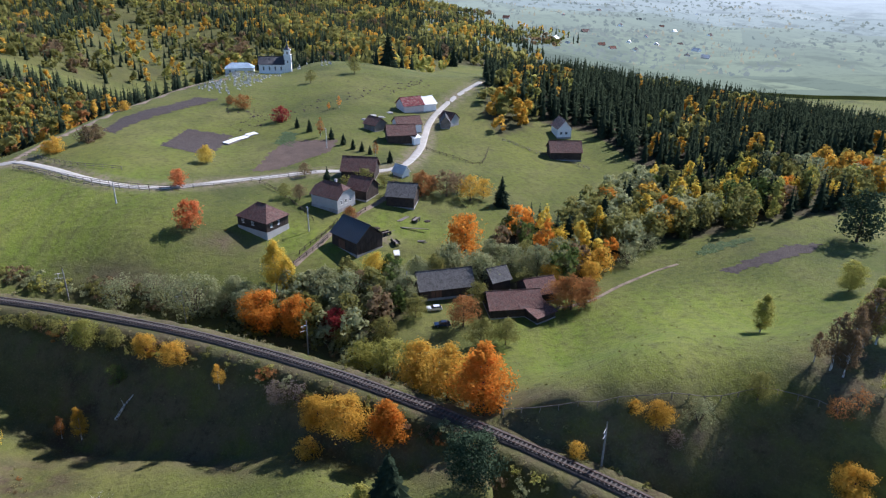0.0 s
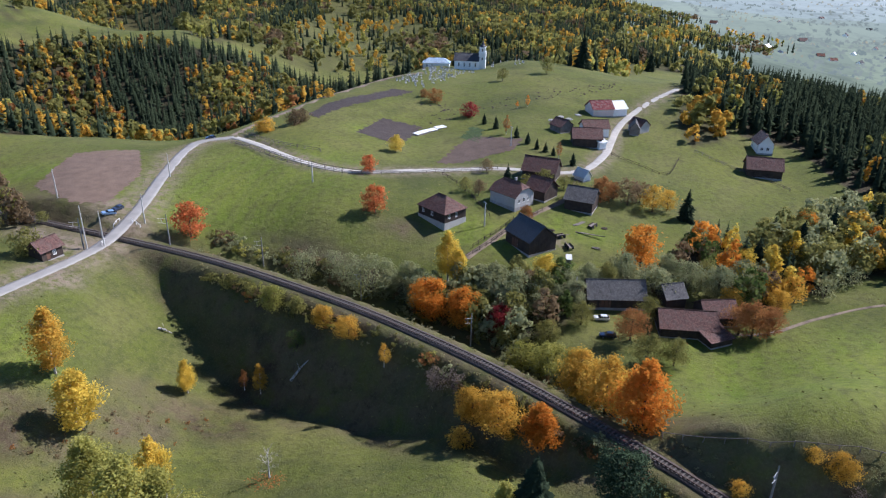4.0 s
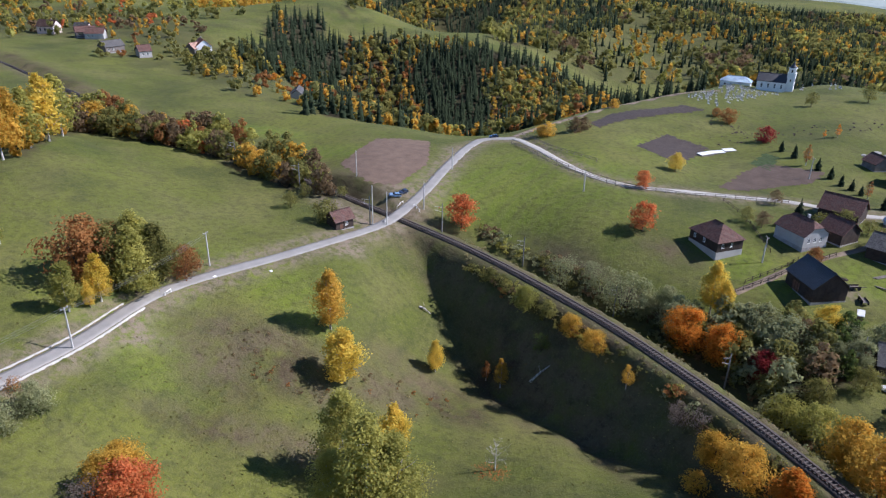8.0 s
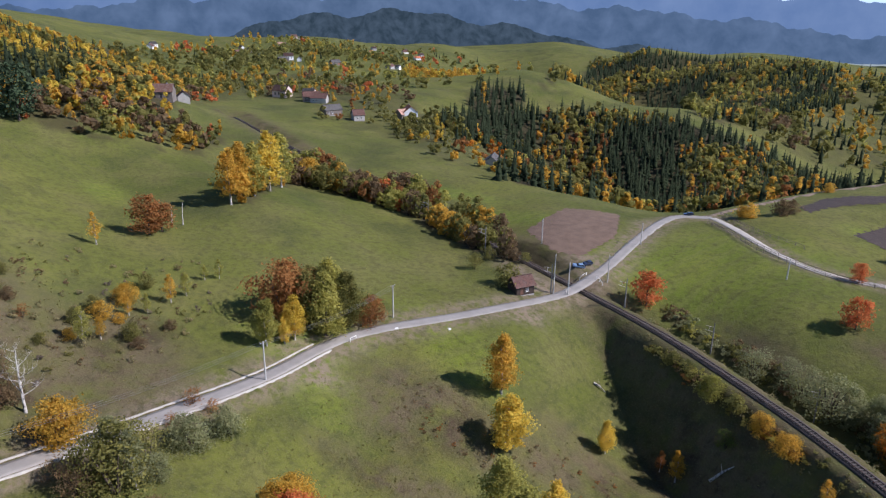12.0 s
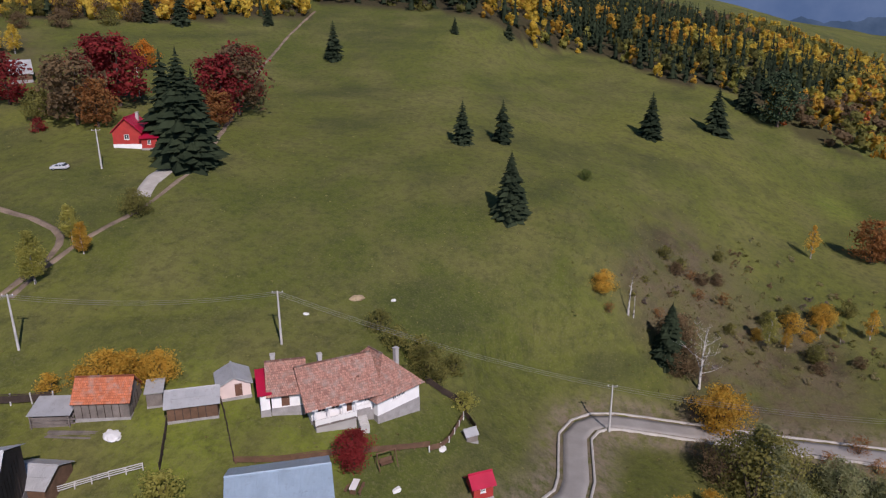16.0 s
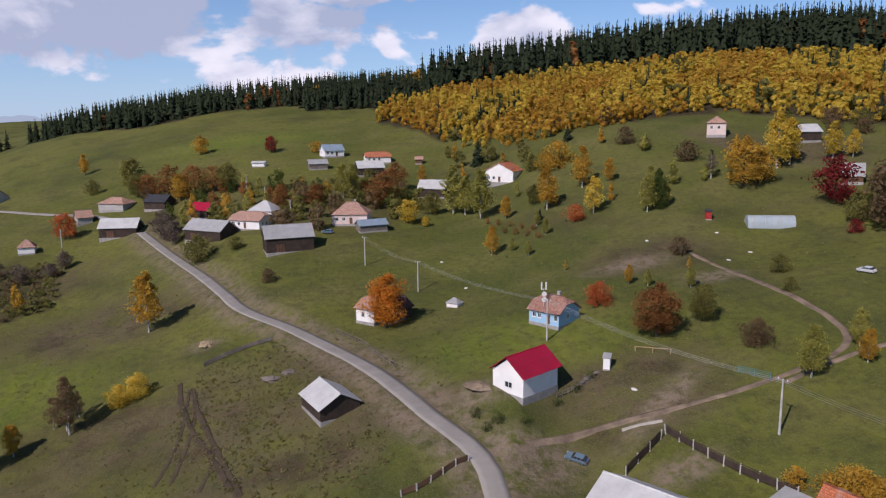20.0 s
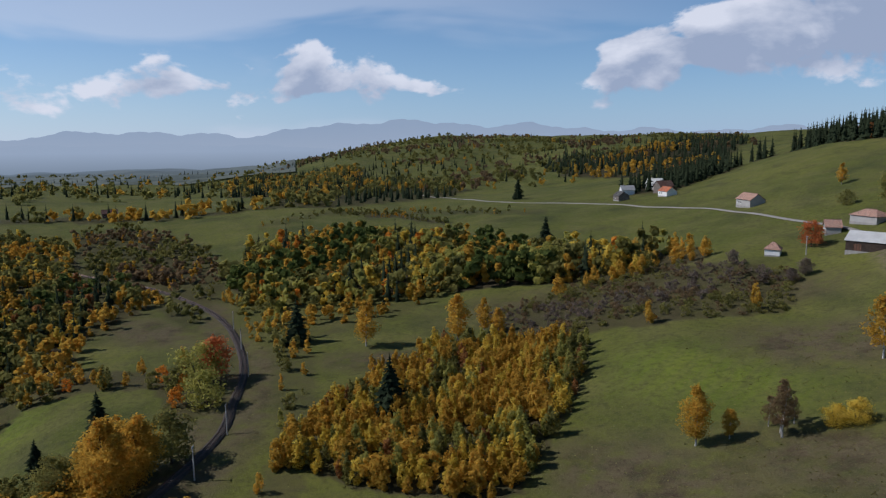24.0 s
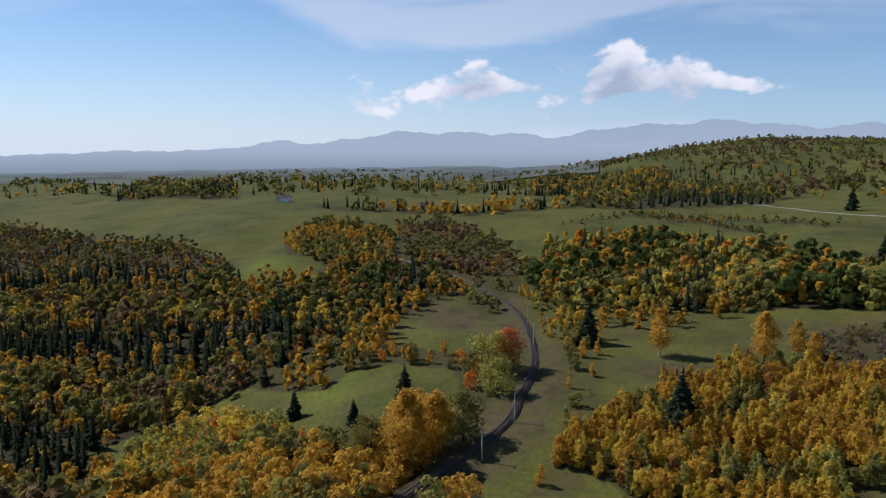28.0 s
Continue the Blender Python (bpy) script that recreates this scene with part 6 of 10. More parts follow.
def cart(label, at, turn):
    """A two-axled wooden farm cart with a slatted box and a drawbar."""
    ob = thing("farm_cart", label, "cart", at[0], at[1], turn)
    part("floor", boxes((-1.3, 1.3, -0.6, 0.6, 0.62, 0.7)), WOOD_GREY, ob)
    for s in (-1, 1):
        part("side_board", boxes((-1.3, 1.3, s * 0.62 - 0.03, s * 0.62 + 0.03, 0.66, 1.05)), WOOD_DARK, ob)
        for x in (-0.85, 0.85):
            bm = bmesh.new()
            bmesh.ops.create_cone(bm, cap_ends=True, segments=14, radius1=0.42, radius2=0.42, depth=0.1, matrix=pose(x, s * 0.72, 0.42, 90))
            part("wheel", bm, RUBBER, ob)
    part("drawbar", boxes((1.3, 3.0, -0.06, 0.06, 0.55, 0.65)), WOOD_GREY, ob)


def antenna_mast(at, height):
    """A thin mast with two white panel aerials and two small dishes."""
    ob = thing("antenna_mast", "slim pole with white aerials and small dishes beside the cottage", "antenna", at[0], at[1], 0)
    part("pole", boxes((-0.06, 0.06, -0.06, 0.06, -0.4, height)), CONCRETE, ob)
    for x in (-0.45, 0.45):
        part("aerial", boxes((x - 0.12, x + 0.12, -0.1, 0.1, height - 0.4, height + 1.1)), FRAME_WHITE, ob)
    part("crossarm", boxes((-0.5, 0.5, -0.04, 0.04, height - 0.3, height - 0.2)), CONCRETE, ob)
    for z in (1.2, 2.3):
        bm = bmesh.new()
        bmesh.ops.create_cone(bm, cap_ends=True, segments=16, radius1=0.5, radius2=0.2, depth=0.22, matrix=pose(0, 0.2, height - z, 90))
        part("dish", bm, FRAME_WHITE, ob)


def field_gate(label, a, b, mat):
    a, b = Vector(a), Vector(b)
    length, turn = (b - a).length, math.degrees(math.atan2(b.y - a.y, b.x - a.x))
    ob = thing("field_gate", label, "gate", a.x, a.y, turn)
    for x in (0.0, length / 2, length):
        part("gate_post", boxes((x - 0.06, x + 0.06, -0.06, 0.06, -0.4, 1.25)), mat, ob)
    for z in (0.3, 0.6, 0.9, 1.15):
        part("gate_bar", boxes((0.06, length - 0.06, -0.03, 0.03, z - 0.03, z + 0.03)), mat, ob)


def leaf_carpet(label, at, reach, mat, seed):
    """Fallen leaves lying thickly under a tree."""
    rng = np.random.default_rng(seed)
    r, a = reach * np.sqrt(rng.uniform(0, 1, 260)) * rng.uniform(0.5, 1, 260), rng.uniform(0, 6.28, 260)
    x, y = at[0] + r * np.cos(a) * 1.5, at[1] + r * np.sin(a)
    c = np.column_stack([x, y, ground_z(x, y) + 0.06])
    v, f = clump_cards(rng, c, 0.16, 0.0)
    v[:, 2] = np.repeat(c[:, 2], 4) + (v[:, 2] - np.repeat(c[:, 2], 4)) * 0.3
    ob = new("fallen_leaves", mesh_from("fallen_leaves", v, f, [mat]))
    tagged(ob, label, "leaves", kind="stuff")


TEAL = rough_mat("gate_paint_teal", (0.05, 0.19, 0.19), 0.15, 3, 0.6)

# ---- buildings of the plan ----
house("barn", "large dark board barn with a grey sheet roof", "barn", (16, -204.2), (2.7, -206.8), 9, 4.2, 3.0, "gable", WOOD_DARK, SHEET_GREY, holes={"f": [(2.5, 0.0, 2.6, 2.4, "d")]}, plinth=0.25, frame_mat=FRAME_BROWN, boards=True)
house("barn", "dark board barn with a grey shingle roof", "barn", (44.8, -241.2), (32.3, -231.7), 8, 3.6, 2.8, "gable", WOOD_DARK, SHEET_GREY, holes={"f": [(2.5, 0.0, 2.6, 2.4, "d")]}, plinth=0.25, frame_mat=FRAME_BROWN, boards=True)
house("barn", "dark barn with a pale patched sheet roof", "barn", (79.6, -269.8), (66.5, -268.7), 8, 3.6, 2.8, "gable", WOOD_DARK, SHEET_PALE, holes={"f": [(2.5, 0.0, 2.6, 2.4, "d")]}, plinth=0.25, frame_mat=FRAME_BROWN, boards=True)
house("barn", "small dark barn with a red sheet roof", "barn", (47.1, -266.8), (40.8, -262.8), 6, 2.8, 2.2, "gable", WOOD_DARK, SHEET_RED, plinth=0.25)
house("house", "white house with a faded pink tile roof", "house", (30.2, -240.1), (20.2, -234), 8, 2.8, 2.4, "half", WHITE_WALL, TILE_PINK, holes={"f": [(1.0, 1.0, 1.1, 1.2, "w"), (3.2, 1.0, 1.1, 1.2, "w"), (5.6, 0.1, 0.95, 2.0, "d")], "l": [(1.2, 1.0, 1.0, 1.2, "w")], "r": [(1.2, 1.0, 1.0, 1.2, "w"), (3.2, 1.0, 1.0, 1.2, "w")]})
house("house", "white house with a grey tile roof", "house", (24.7, -247), (16.8, -243.4), 8, 3.0, 2.8, "hip", WHITE_WALL, SHEET_PALE, holes={"f": [(1.0, 1.0, 1.1, 1.2, "w"), (3.2, 1.0, 1.1, 1.2, "w"), (5.6, 0.1, 0.95, 2.0, "d")], "l": [(1.2, 1.0, 1.0, 1.2, "w")], "r": [(1.2, 1.0, 1.0, 1.2, "w"), (3.2, 1.0, 1.0, 1.2, "w")]})
house("house", "pale pink villa with a hipped tile roof", "house", (-3.1, -226.9), (-14.1, -224.4), 9, 3.2, 3.4, "hip", PINK_WALL, TILE_PINK, holes={"f": [(1.0, 1.0, 1.1, 1.2, "w"), (3.2, 1.0, 1.1, 1.2, "w"), (5.6, 0.1, 0.95, 2.0, "d")], "l": [(1.2, 1.0, 1.0, 1.2, "w")], "r": [(1.2, 1.0, 1.0, 1.2, "w"), (3.2, 1.0, 1.0, 1.2, "w")]}, chimney=(1.0, 0.8))
house("shed", "low grey shed with a bluish sheet roof", "shed", (-11.5, -217.7), (-20.1, -220), 5, 1.9, 1.3, "gable", WOOD_GREY, SHEET_BLUE, plinth=0.25)
house("barn", "dark barn with a grey sheet roof on the slope", "barn", (-16.3, -306.4), (-27.4, -308.2), 8, 3.2, 2.6, "gable", WOOD_DARK, SHEET_PALE, plinth=0.25)
house("barn", "dark barn with a pale roof behind birches", "barn", (-36.3, -265.9), (-45.6, -261.9), 8, 3.2, 2.8, "gable", WOOD_DARK, SHEET_PALE, plinth=0.25)
house("house", "white house with an orange tile roof", "house", (-21, -328.2), (-32.5, -329), 8, 2.6, 2.2, "half", WHITE_WALL, TILE_ORANGE, holes={"f": [(1.0, 1.0, 1.1, 1.2, "w"), (3.2, 1.0, 1.1, 1.2, "w"), (5.6, 0.1, 0.95, 2.0, "d")], "l": [(1.2, 1.0, 1.0, 1.2, "w")], "r": [(1.2, 1.0, 1.0, 1.2, "w"), (3.2, 1.0, 1.0, 1.2, "w")]})
house("house", "white house with a bluish sheet roof", "house", (-2.5, -342.9), (-11.7, -346.2), 7, 2.8, 2.6, "gable", WHITE_WALL, SHEET_BLUE, holes={"f": [(1.0, 1.0, 1.1, 1.2, "w"), (3.2, 1.0, 1.1, 1.2, "w"), (5.6, 0.1, 0.95, 2.0, "d")], "l": [(1.2, 1.0, 1.0, 1.2, "w")], "r": [(1.2, 1.0, 1.0, 1.2, "w"), (3.2, 1.0, 1.0, 1.2, "w")]})
house("shed", "grey shed with a sheet roof on the slope", "shed", (4.5, -319.2), (-3.4, -320.5), 6, 2.2, 1.6, "gable", WOOD_GREY, SHEET_GREY, plinth=0.25)
house("house", "grey house with a tan roof beside trees", "house", (89.5, -306.3), (78.8, -301.2), 8, 2.6, 2.2, "hip", GREY_WALL, TILE_PINK, plinth=0.25)
house("barn", "dark barn among orchard trees", "barn", (69, -294.2), (60.5, -290.4), 7, 3.0, 2.4, "gable", WOOD_DARK, SHEET_DARK, plinth=0.25)
house("hut", "small white hut with a pink tile roof", "hut", (105.9, -266.8), (100.8, -268), 5, 2.4, 2.2, "hip", WHITE_WALL, TILE_PINK, plinth=0.25)
house("house", "weathered house with a pinkish roof", "house", (93.8, -293.4), (89, -295.7), 7, 2.6, 2.4, "gable", GREY_WALL, TILE_PINK, plinth=0.25)
house("shed", "long low white shed on the slope", "shed", (30.4, -333.5), (24.8, -331.8), 3, 1.6, 0.5, "gable", WHITE_WALL, SHEET_PALE, plinth=0.25)
house("hut", "tiny wooden hut on the slope", "hut", (-42.8, -320.9), (-45.8, -320.1), 3, 2.0, 1.2, "gable", WOOD_BROWN, TILE_PINK, plinth=0.25)
house("house", "modern white house with an orange-red roof", "house", (-61.8, -263.8), (-70.8, -256.2), 9, 4.2, 3.0, "cross", WHITE_WALL, TILE_ORANGE, holes={"f": [(1.0, 1.0, 1.1, 1.2, "w"), (3.2, 1.0, 1.1, 1.2, "w"), (5.6, 0.1, 0.95, 2.0, "d")], "l": [(1.2, 1.0, 1.0, 1.2, "w")], "r": [(1.2, 1.0, 1.0, 1.2, "w"), (3.2, 1.0, 1.0, 1.2, "w")]})
house("house", "small pale pink house above the meadow", "house", (-133.4, -230.6), (-138.8, -227.5), 7, 4.2, 2.2, "hip", PINK_WALL, TILE_PINK, holes={"f": [(1.0, 2.0, 1.0, 1.2, "w"), (3.4, 2.0, 1.0, 1.2, "w")]})
house("barn", "dark open barn with a pale sheet roof", "barn", (-158.6, -214.4), (-165.1, -213.6), 7, 3.0, 2.2, "gable", WOOD_DARK, SHEET_PALE, plinth=0.25)
house("barn", "wooden barn with a broad grey roof", "barn", (-146.5, -180), (-150.8, -176.6), 8, 1.8, 3.2, "gable", WOOD_BROWN, SHEET_GREY, plinth=0.25)
house("outhouse", "narrow red wooden outhouse", "outhouse", (-100.9, -172.4), (-102.2, -172.1), 1.6, 2.0, 0.4, "shed", RED_WALL, SHEET_DARK, plinth=0.1, over=0.15)
house("outhouse", "narrow white outhouse with a slanting roof", "outhouse", (-46.9, -111), (-47.9, -110.4), 1.3, 2.0, 0.4, "shed", WHITE_WALL, SHEET_GREY, plinth=0.1, over=0.15)
house("well_house", "small round-looking white well house with a grey roof", "well house", (-27.5, -156.6), (-29.6, -154.4), 2.2, 1.0, 0.8, "hip", WHITE_WALL, SHEET_GREY, plinth=0.1, over=0.25)
house("cottage", "white cottage with a pinkish hipped roof", "cottage", (-6.6, -155), (-10.3, -151.7), 10, 3.0, 2.6, "half", WHITE_WALL, TILE_PINK, holes={"f": [(1.4, 1.0, 1.0, 1.2, "w")], "r": [(1.0, 1.0, 1.0, 1.2, "w"), (2.6, 1.0, 1.0, 1.2, "w")]})
house("cottage", "dark veranda wing with a brown tile roof", "cottage", (-13.8, -151.1), (-19.3, -155), 6, 2.6, 1.8, "gable", WOOD_DARK, TILE_DARK, holes={"f": [(1.0, 0.9, 1.0, 1.2, "w"), (3.0, 0.9, 1.0, 1.2, "w")]})
house("cottage", "sky-blue cottage with a faded tile roof", "cottage", (-40, -132.4), (-44.2, -126.6), 7, 2.6, 2.5, "half", BLUE_WALL, TILE_OLD, holes={"f": [(0.8, 1.0, 0.9, 1.1, "w"), (2.0, 1.0, 0.9, 1.1, "w"), (4.2, 0.1, 0.9, 1.9, "d"), (6.0, 1.0, 0.9, 1.1, "w")], "r": [(2.4, 1.0, 0.9, 1.1, "w")]}, chimney=(0.6, 0.8))
house("house", "plain white house with a crimson sheet roof", "house", (-30.3, -103.2), (-37.6, -107.9), 6.6, 3.6, 2.4, "gable", WHITE_WALL, SHEET_RED, holes={"l": [(2.3, 0.9, 1.6, 1.1, "w")]}, sheets=6, over=0.6, plinth=0.5)
house("shed", "leaning dark board shed with a pale sheet roof", "shed", (4.9, -120.6), (1.7, -112.4), 7.2, 2.2, 2.0, "gable", WOOD_DARK, SHEET_PALE, plinth=0.2, boards=True, sheets=5)
house("house", "white farmhouse wing with a faded hipped tile roof", "house", (-76.5, -43.9), (-72.3, -35.4), 7.15, 2.7, 3.7, "hip", WHITE_WALL, TILE_OLD, holes={"r": [(2.2, 1.3, 0.7, 1.2, "w"), (2.95, 1.3, 0.7, 1.2, "w"), (3.7, 1.3, 0.7, 1.2, "w")]}, plinth=0.9, over=0.6, chimney=(2.4, 1.6))
farmhouse = house("house", "white farmhouse with a veranda and faded tile roof", "house", (-66.8, -41.9), (-72.9, -36), 7.5, 2.5, 3.3, "gable", WHITE_WALL, TILE_OLD, holes={"f": [(0.8, 0.9, 1.1, 1.3, "w"), (2.6, 0.9, 1.1, 1.3, "w"), (4.6, 0.1, 1.0, 2.1, "d"), (7.0, 0.9, 1.0, 1.3, "w")]}, plinth=1.0, over=0.9, chimney=(-1.5, 1.0))
veranda(farmhouse, -4.2, 1.2, -5.3, -3.75, 1.0, 3.3, 4)
house("house", "lower wing of the farmhouse with an orange tile roof", "house", (-65.7, -46.8), (-67.9, -43.5), 6.5, 2.2, 2.6, "gable", WHITE_WALL, TILE_OLD, holes={"f": [(1.2, 0.1, 1.0, 2.0, "d"), (3.0, 0.9, 1.0, 1.1, "w")]}, plinth=0.9, over=0.6, chimney=(-1.5, 0.6))
house("porch", "small white porch with a crimson sheet roof", "porch", (-64.8, -47.8), (-65.5, -46.9), 4, 2.2, 1.2, "shed", WHITE_WALL, SHEET_RED, plinth=0.7, over=0.3)
house("bay", "projecting white bay with windows and a tile roof", "bay", (-70.6, -38.2), (-72.5, -36.3), 2.6, 2.8, 1.5, "hip", WHITE_WALL, TILE_OLD, holes={"f": [(0.5, 1.0, 0.8, 1.2, "w"), (1.6, 1.0, 0.8, 1.2, "w")]}, plinth=1.1, over=0.35)
house("summer_kitchen", "small pink outbuilding with a grey arched roof", "outbuilding", (-64.7, -53.9), (-67.3, -50.9), 4.0, 1.8, 1.0, "cross", PINK_WALL, SHEET_GREY, holes={"f": [(2.0, 0.05, 0.9, 1.8, "d")]}, plinth=0.15, over=0.3)
house("woodshed", "open woodshed with a ribbed grey roof", "woodshed", (-59.1, -57.3), (-62.4, -52.4), 4.0, 1.9, 1.1, "gable", WOOD_BROWN, SHEET_GREY, plinth=0.1, over=0.35, boards=True, sheets=8)
house("shed", "small grey garden shed", "shed", (-60.3, -61.4), (-61.3, -59.8), 2.2, 1.8, 0.6, "shed", WOOD_GREY, SHEET_GREY, plinth=0.1, over=0.2)
house("shed", "open timber shed with an orange tile roof", "shed", (-55.6, -68.2), (-58.2, -62.2), 4.5, 2.2, 2.2, "gable", WOOD_GREY, TILE_ORANGE, plinth=0.1, over=0.3, boards=True)
house("playhouse", "small red hut with a crimson sheet roof", "hut", (-70.4, -21.7), (-72.1, -19.7), 2.4, 1.9, 1.0, "gable", RED_WALL, SHEET_RED, holes={"f": [(0.9, 0.9, 0.7, 0.5, "w")]}, plinth=0.2, over=0.35)
house("kennel", "small weathered grey kennel", "kennel", (-78.5, -25.3), (-79.7, -24.1), 1.6, 1.0, 0.6, "gable", WOOD_GREY, SHEET_GREY, plinth=0.05, over=0.15)
house("house", "red wooden house with a crimson roof", "house", (-120, -120.3), (-122.4, -114.8), 7, 2.8, 2.8, "cross", RED_WALL, SHEET_RED, holes={"f": [(2.4, 1.0, 1.1, 1.1, "w")]}, plinth=0.8, pmat=WHITE_WALL, chimney=(1.2, 1.0))
house("porch", "red wooden porch of the red house", "porch", (-121.7, -114.2), (-123.7, -111.8), 4, 2.2, 1.0, "shed", RED_WALL, SHEET_RED, holes={"f": [(1.2, 0.8, 0.7, 1.0, "w")]}, plinth=0.4)
house("hut", "dark wooden crossing hut with a brown tile roof", "hut", (-125.9, 115.9), (-125, 121.2), 4.5, 2.6, 1.9, "gable", WOOD_DARK, TILE_DARK, holes={"f": [(1.2, 0.2, 1.0, 1.9, "d"), (2.8, 0.8, 0.9, 1.1, "w")]}, plinth=0.2, over=0.5)
house("house", "dark log house on a white base with a brown hipped roof", "house", (-54.3, 173.2), (-45.4, 167.9), 8, 2.8, 3.0, "hip", WOOD_DARK, TILE_DARK, holes={"f": [(1.5, 1.0, 0.9, 1.1, "w"), (5.0, 1.0, 0.9, 1.1, "w")], "r": [(1.0, 1.0, 0.9, 1.1, "w"), (3.6, 1.0, 0.9, 1.1, "w")]}, plinth=1.6, pmat=GREY_WALL, boards=True)
house("barn", "dark barn with a black shingle roof", "barn", (-28.7, 167.9), (-21.5, 161.1), 8.5, 3.6, 3.4, "gable", WOOD_DARK, SHEET_DARK, holes={"f": [(2.5, 0.0, 2.6, 2.4, "d")]}, plinth=0.25, frame_mat=FRAME_BROWN, boards=True)
house("house", "whitewashed house with a brown half-hipped roof", "house", (-37.8, 189.9), (-29.7, 185), 8, 3.2, 3.0, "half", GREY_WALL, TILE_DARK, holes={"r": [(1.0, 1.0, 1.0, 1.3, "w"), (3.0, 1.0, 1.0, 1.3, "w"), (5.0, 1.0, 1.0, 1.3, "w")]}, plinth=0.9, chimney=(0.5, 0.8))
house("barn", "brown barn beside the whitewashed house", "barn", (-28.6, 196.3), (-22.6, 193.5), 7, 3.0, 2.8, "gable", WOOD_DARK, TILE_DARK, plinth=0.25)
house("barn", "long barn with a brown tile roof by the road", "barn", (-32.1, 209.9), (-21.8, 208.8), 8, 2.8, 3.4, "gable", WOOD_DARK, TILE_DARK, plinth=0.25)
house("barn", "dark barn with a grey shingle roof in the village", "barn", (-16.6, 191.9), (-8.7, 190.7), 8, 3.2, 2.8, "gable", WOOD_DARK, SHINGLE, plinth=0.25)
house("house", "red-roofed house with a white sheet extension", "house", (-17.5, 296.9), (-9.5, 301.6), 8, 3.0, 2.8, "gable", PINK_WALL, TILE_RED, plinth=0.25)
house("house", "white extension with a shining sheet roof", "house", (-9.5, 301.6), (-4.2, 305.4), 8, 3.0, 2.4, "gable", WHITE_WALL, SHEET_PALE, plinth=0.25)
house("barn", "brown barn by the ridge road", "barn", (-18.3, 266.6), (-9.3, 270.2), 7, 3.2, 2.4, "gable", WHITE_WALL, TILE_DARK, plinth=0.25)
house("barn", "dark barn with a brown roof by the ridge road", "barn", (-20.8, 251.5), (-10.8, 253.7), 8, 3.4, 2.8, "gable", WOOD_DARK, TILE_DARK, plinth=0.25)
house("shed", "pale lean-to beside the barn", "shed", (-11.4, 252.5), (-9.2, 254.6), 5, 2.4, 1.6, "shed", WHITE_WALL, SHEET_PALE, plinth=0.25)
house("shed", "small barn with a grey gable", "shed", (-27, 264.8), (-22.9, 269.6), 6, 2.4, 2.2, "cross", WOOD_GREY, TILE_DARK, plinth=0.25)
house("house", "small house with a grey roof across the road", "house", (-1.9, 278.2), (1.7, 278.3), 6, 2.6, 2.2, "cross", WOOD_GREY, SHINGLE, plinth=0.25)
house("house", "small house with a brown roof across the road", "house", (2, 281.7), (5.4, 285.9), 6, 2.6, 2.2, "cross", GREY_WALL, TILE_DARK, plinth=0.25)
house("house", "white gabled house at the forest edge", "house", (45.7, 282.8), (51.4, 283.9), 8, 3.6, 3.2, "cross", WHITE_WALL, TILE_PINK, holes={"f": [(1.0, 1.0, 1.1, 1.2, "w"), (3.2, 1.0, 1.1, 1.2, "w"), (5.6, 0.1, 0.95, 2.0, "d")], "l": [(1.2, 1.0, 1.0, 1.2, "w")], "r": [(1.2, 1.0, 1.0, 1.2, "w"), (3.2, 1.0, 1.0, 1.2, "w")]})
house("barn", "long barn with a reddish brown roof", "barn", (39.7, 257.4), (51.4, 258), 8, 3.0, 3.2, "gable", WOOD_DARK, TILE_DARK, plinth=0.25)
house("barn", "long low farm barn with a grey shingle roof", "barn", (-5, 144.9), (7.4, 148.4), 7, 2.4, 3.0, "gable", WOOD_DARK, SHINGLE, holes={"f": [(2.5, 0.0, 2.6, 2.4, "d")]}, plinth=0.25, frame_mat=FRAME_BROWN, boards=True)
house("shed", "dark shed with a grey gabled roof", "shed", (12, 149), (16.2, 151.3), 5.5, 3.0, 2.2, "gable", WOOD_DARK, SHINGLE, plinth=0.25)
house("barn", "old farm building with a red-brown tile roof", "barn", (10.9, 137.9), (22.5, 139.9), 8, 2.2, 2.4, "gable", WOOD_DARK, TILE_DARK, plinth=0.2, boards=True)
house("shed", "lean-to with a rusty tile roof", "shed", (21.1, 136.1), (25.5, 139.5), 6, 1.4, 1.2, "shed", WOOD_DARK, TILE_DARK, plinth=0.25)
house("barn", "dark farm outbuilding with a brown tile roof", "barn", (20.4, 144.7), (27.1, 147.2), 7, 2.2, 2.4, "gable", WOOD_DARK, TILE_DARK, plinth=0.25)
house("shed", "tent-like white shelter by the road", "shelter", (-13.3, 213.3), (-11.3, 215.9), 4, 1.4, 1.8, "cross", WHITE_WALL, SHEET_PALE, plinth=0.25)
house("outhouse", "tiny white-roofed hut in the grass", "outhouse", (-12, 160.8), (-10.9, 161), 1.6, 1.7, 0.5, "shed", WOOD_GREY, SHEET_PALE, plinth=0.1, over=0.2)
house("house", "distant grey board house with a grey shingle roof", "house", (-418.1, 210.2), (-418.6, 222.3), 8, 3.4, 3.0, "gable", WOOD_GREY, SHINGLE, holes={"f": [(1.5, 1.0, 1.2, 1.3, "w"), (4.0, 1.0, 1.2, 1.3, "w")]})
house("house", "distant grey house with a brown tile roof", "house", (-399.1, 220.2), (-397.4, 227), 8, 3.4, 3.0, "gable", GREY_WALL, TILE_DARK, holes={"f": [(1.5, 1.0, 1.2, 1.3, "w"), (4.0, 1.0, 1.2, 1.3, "w")]})
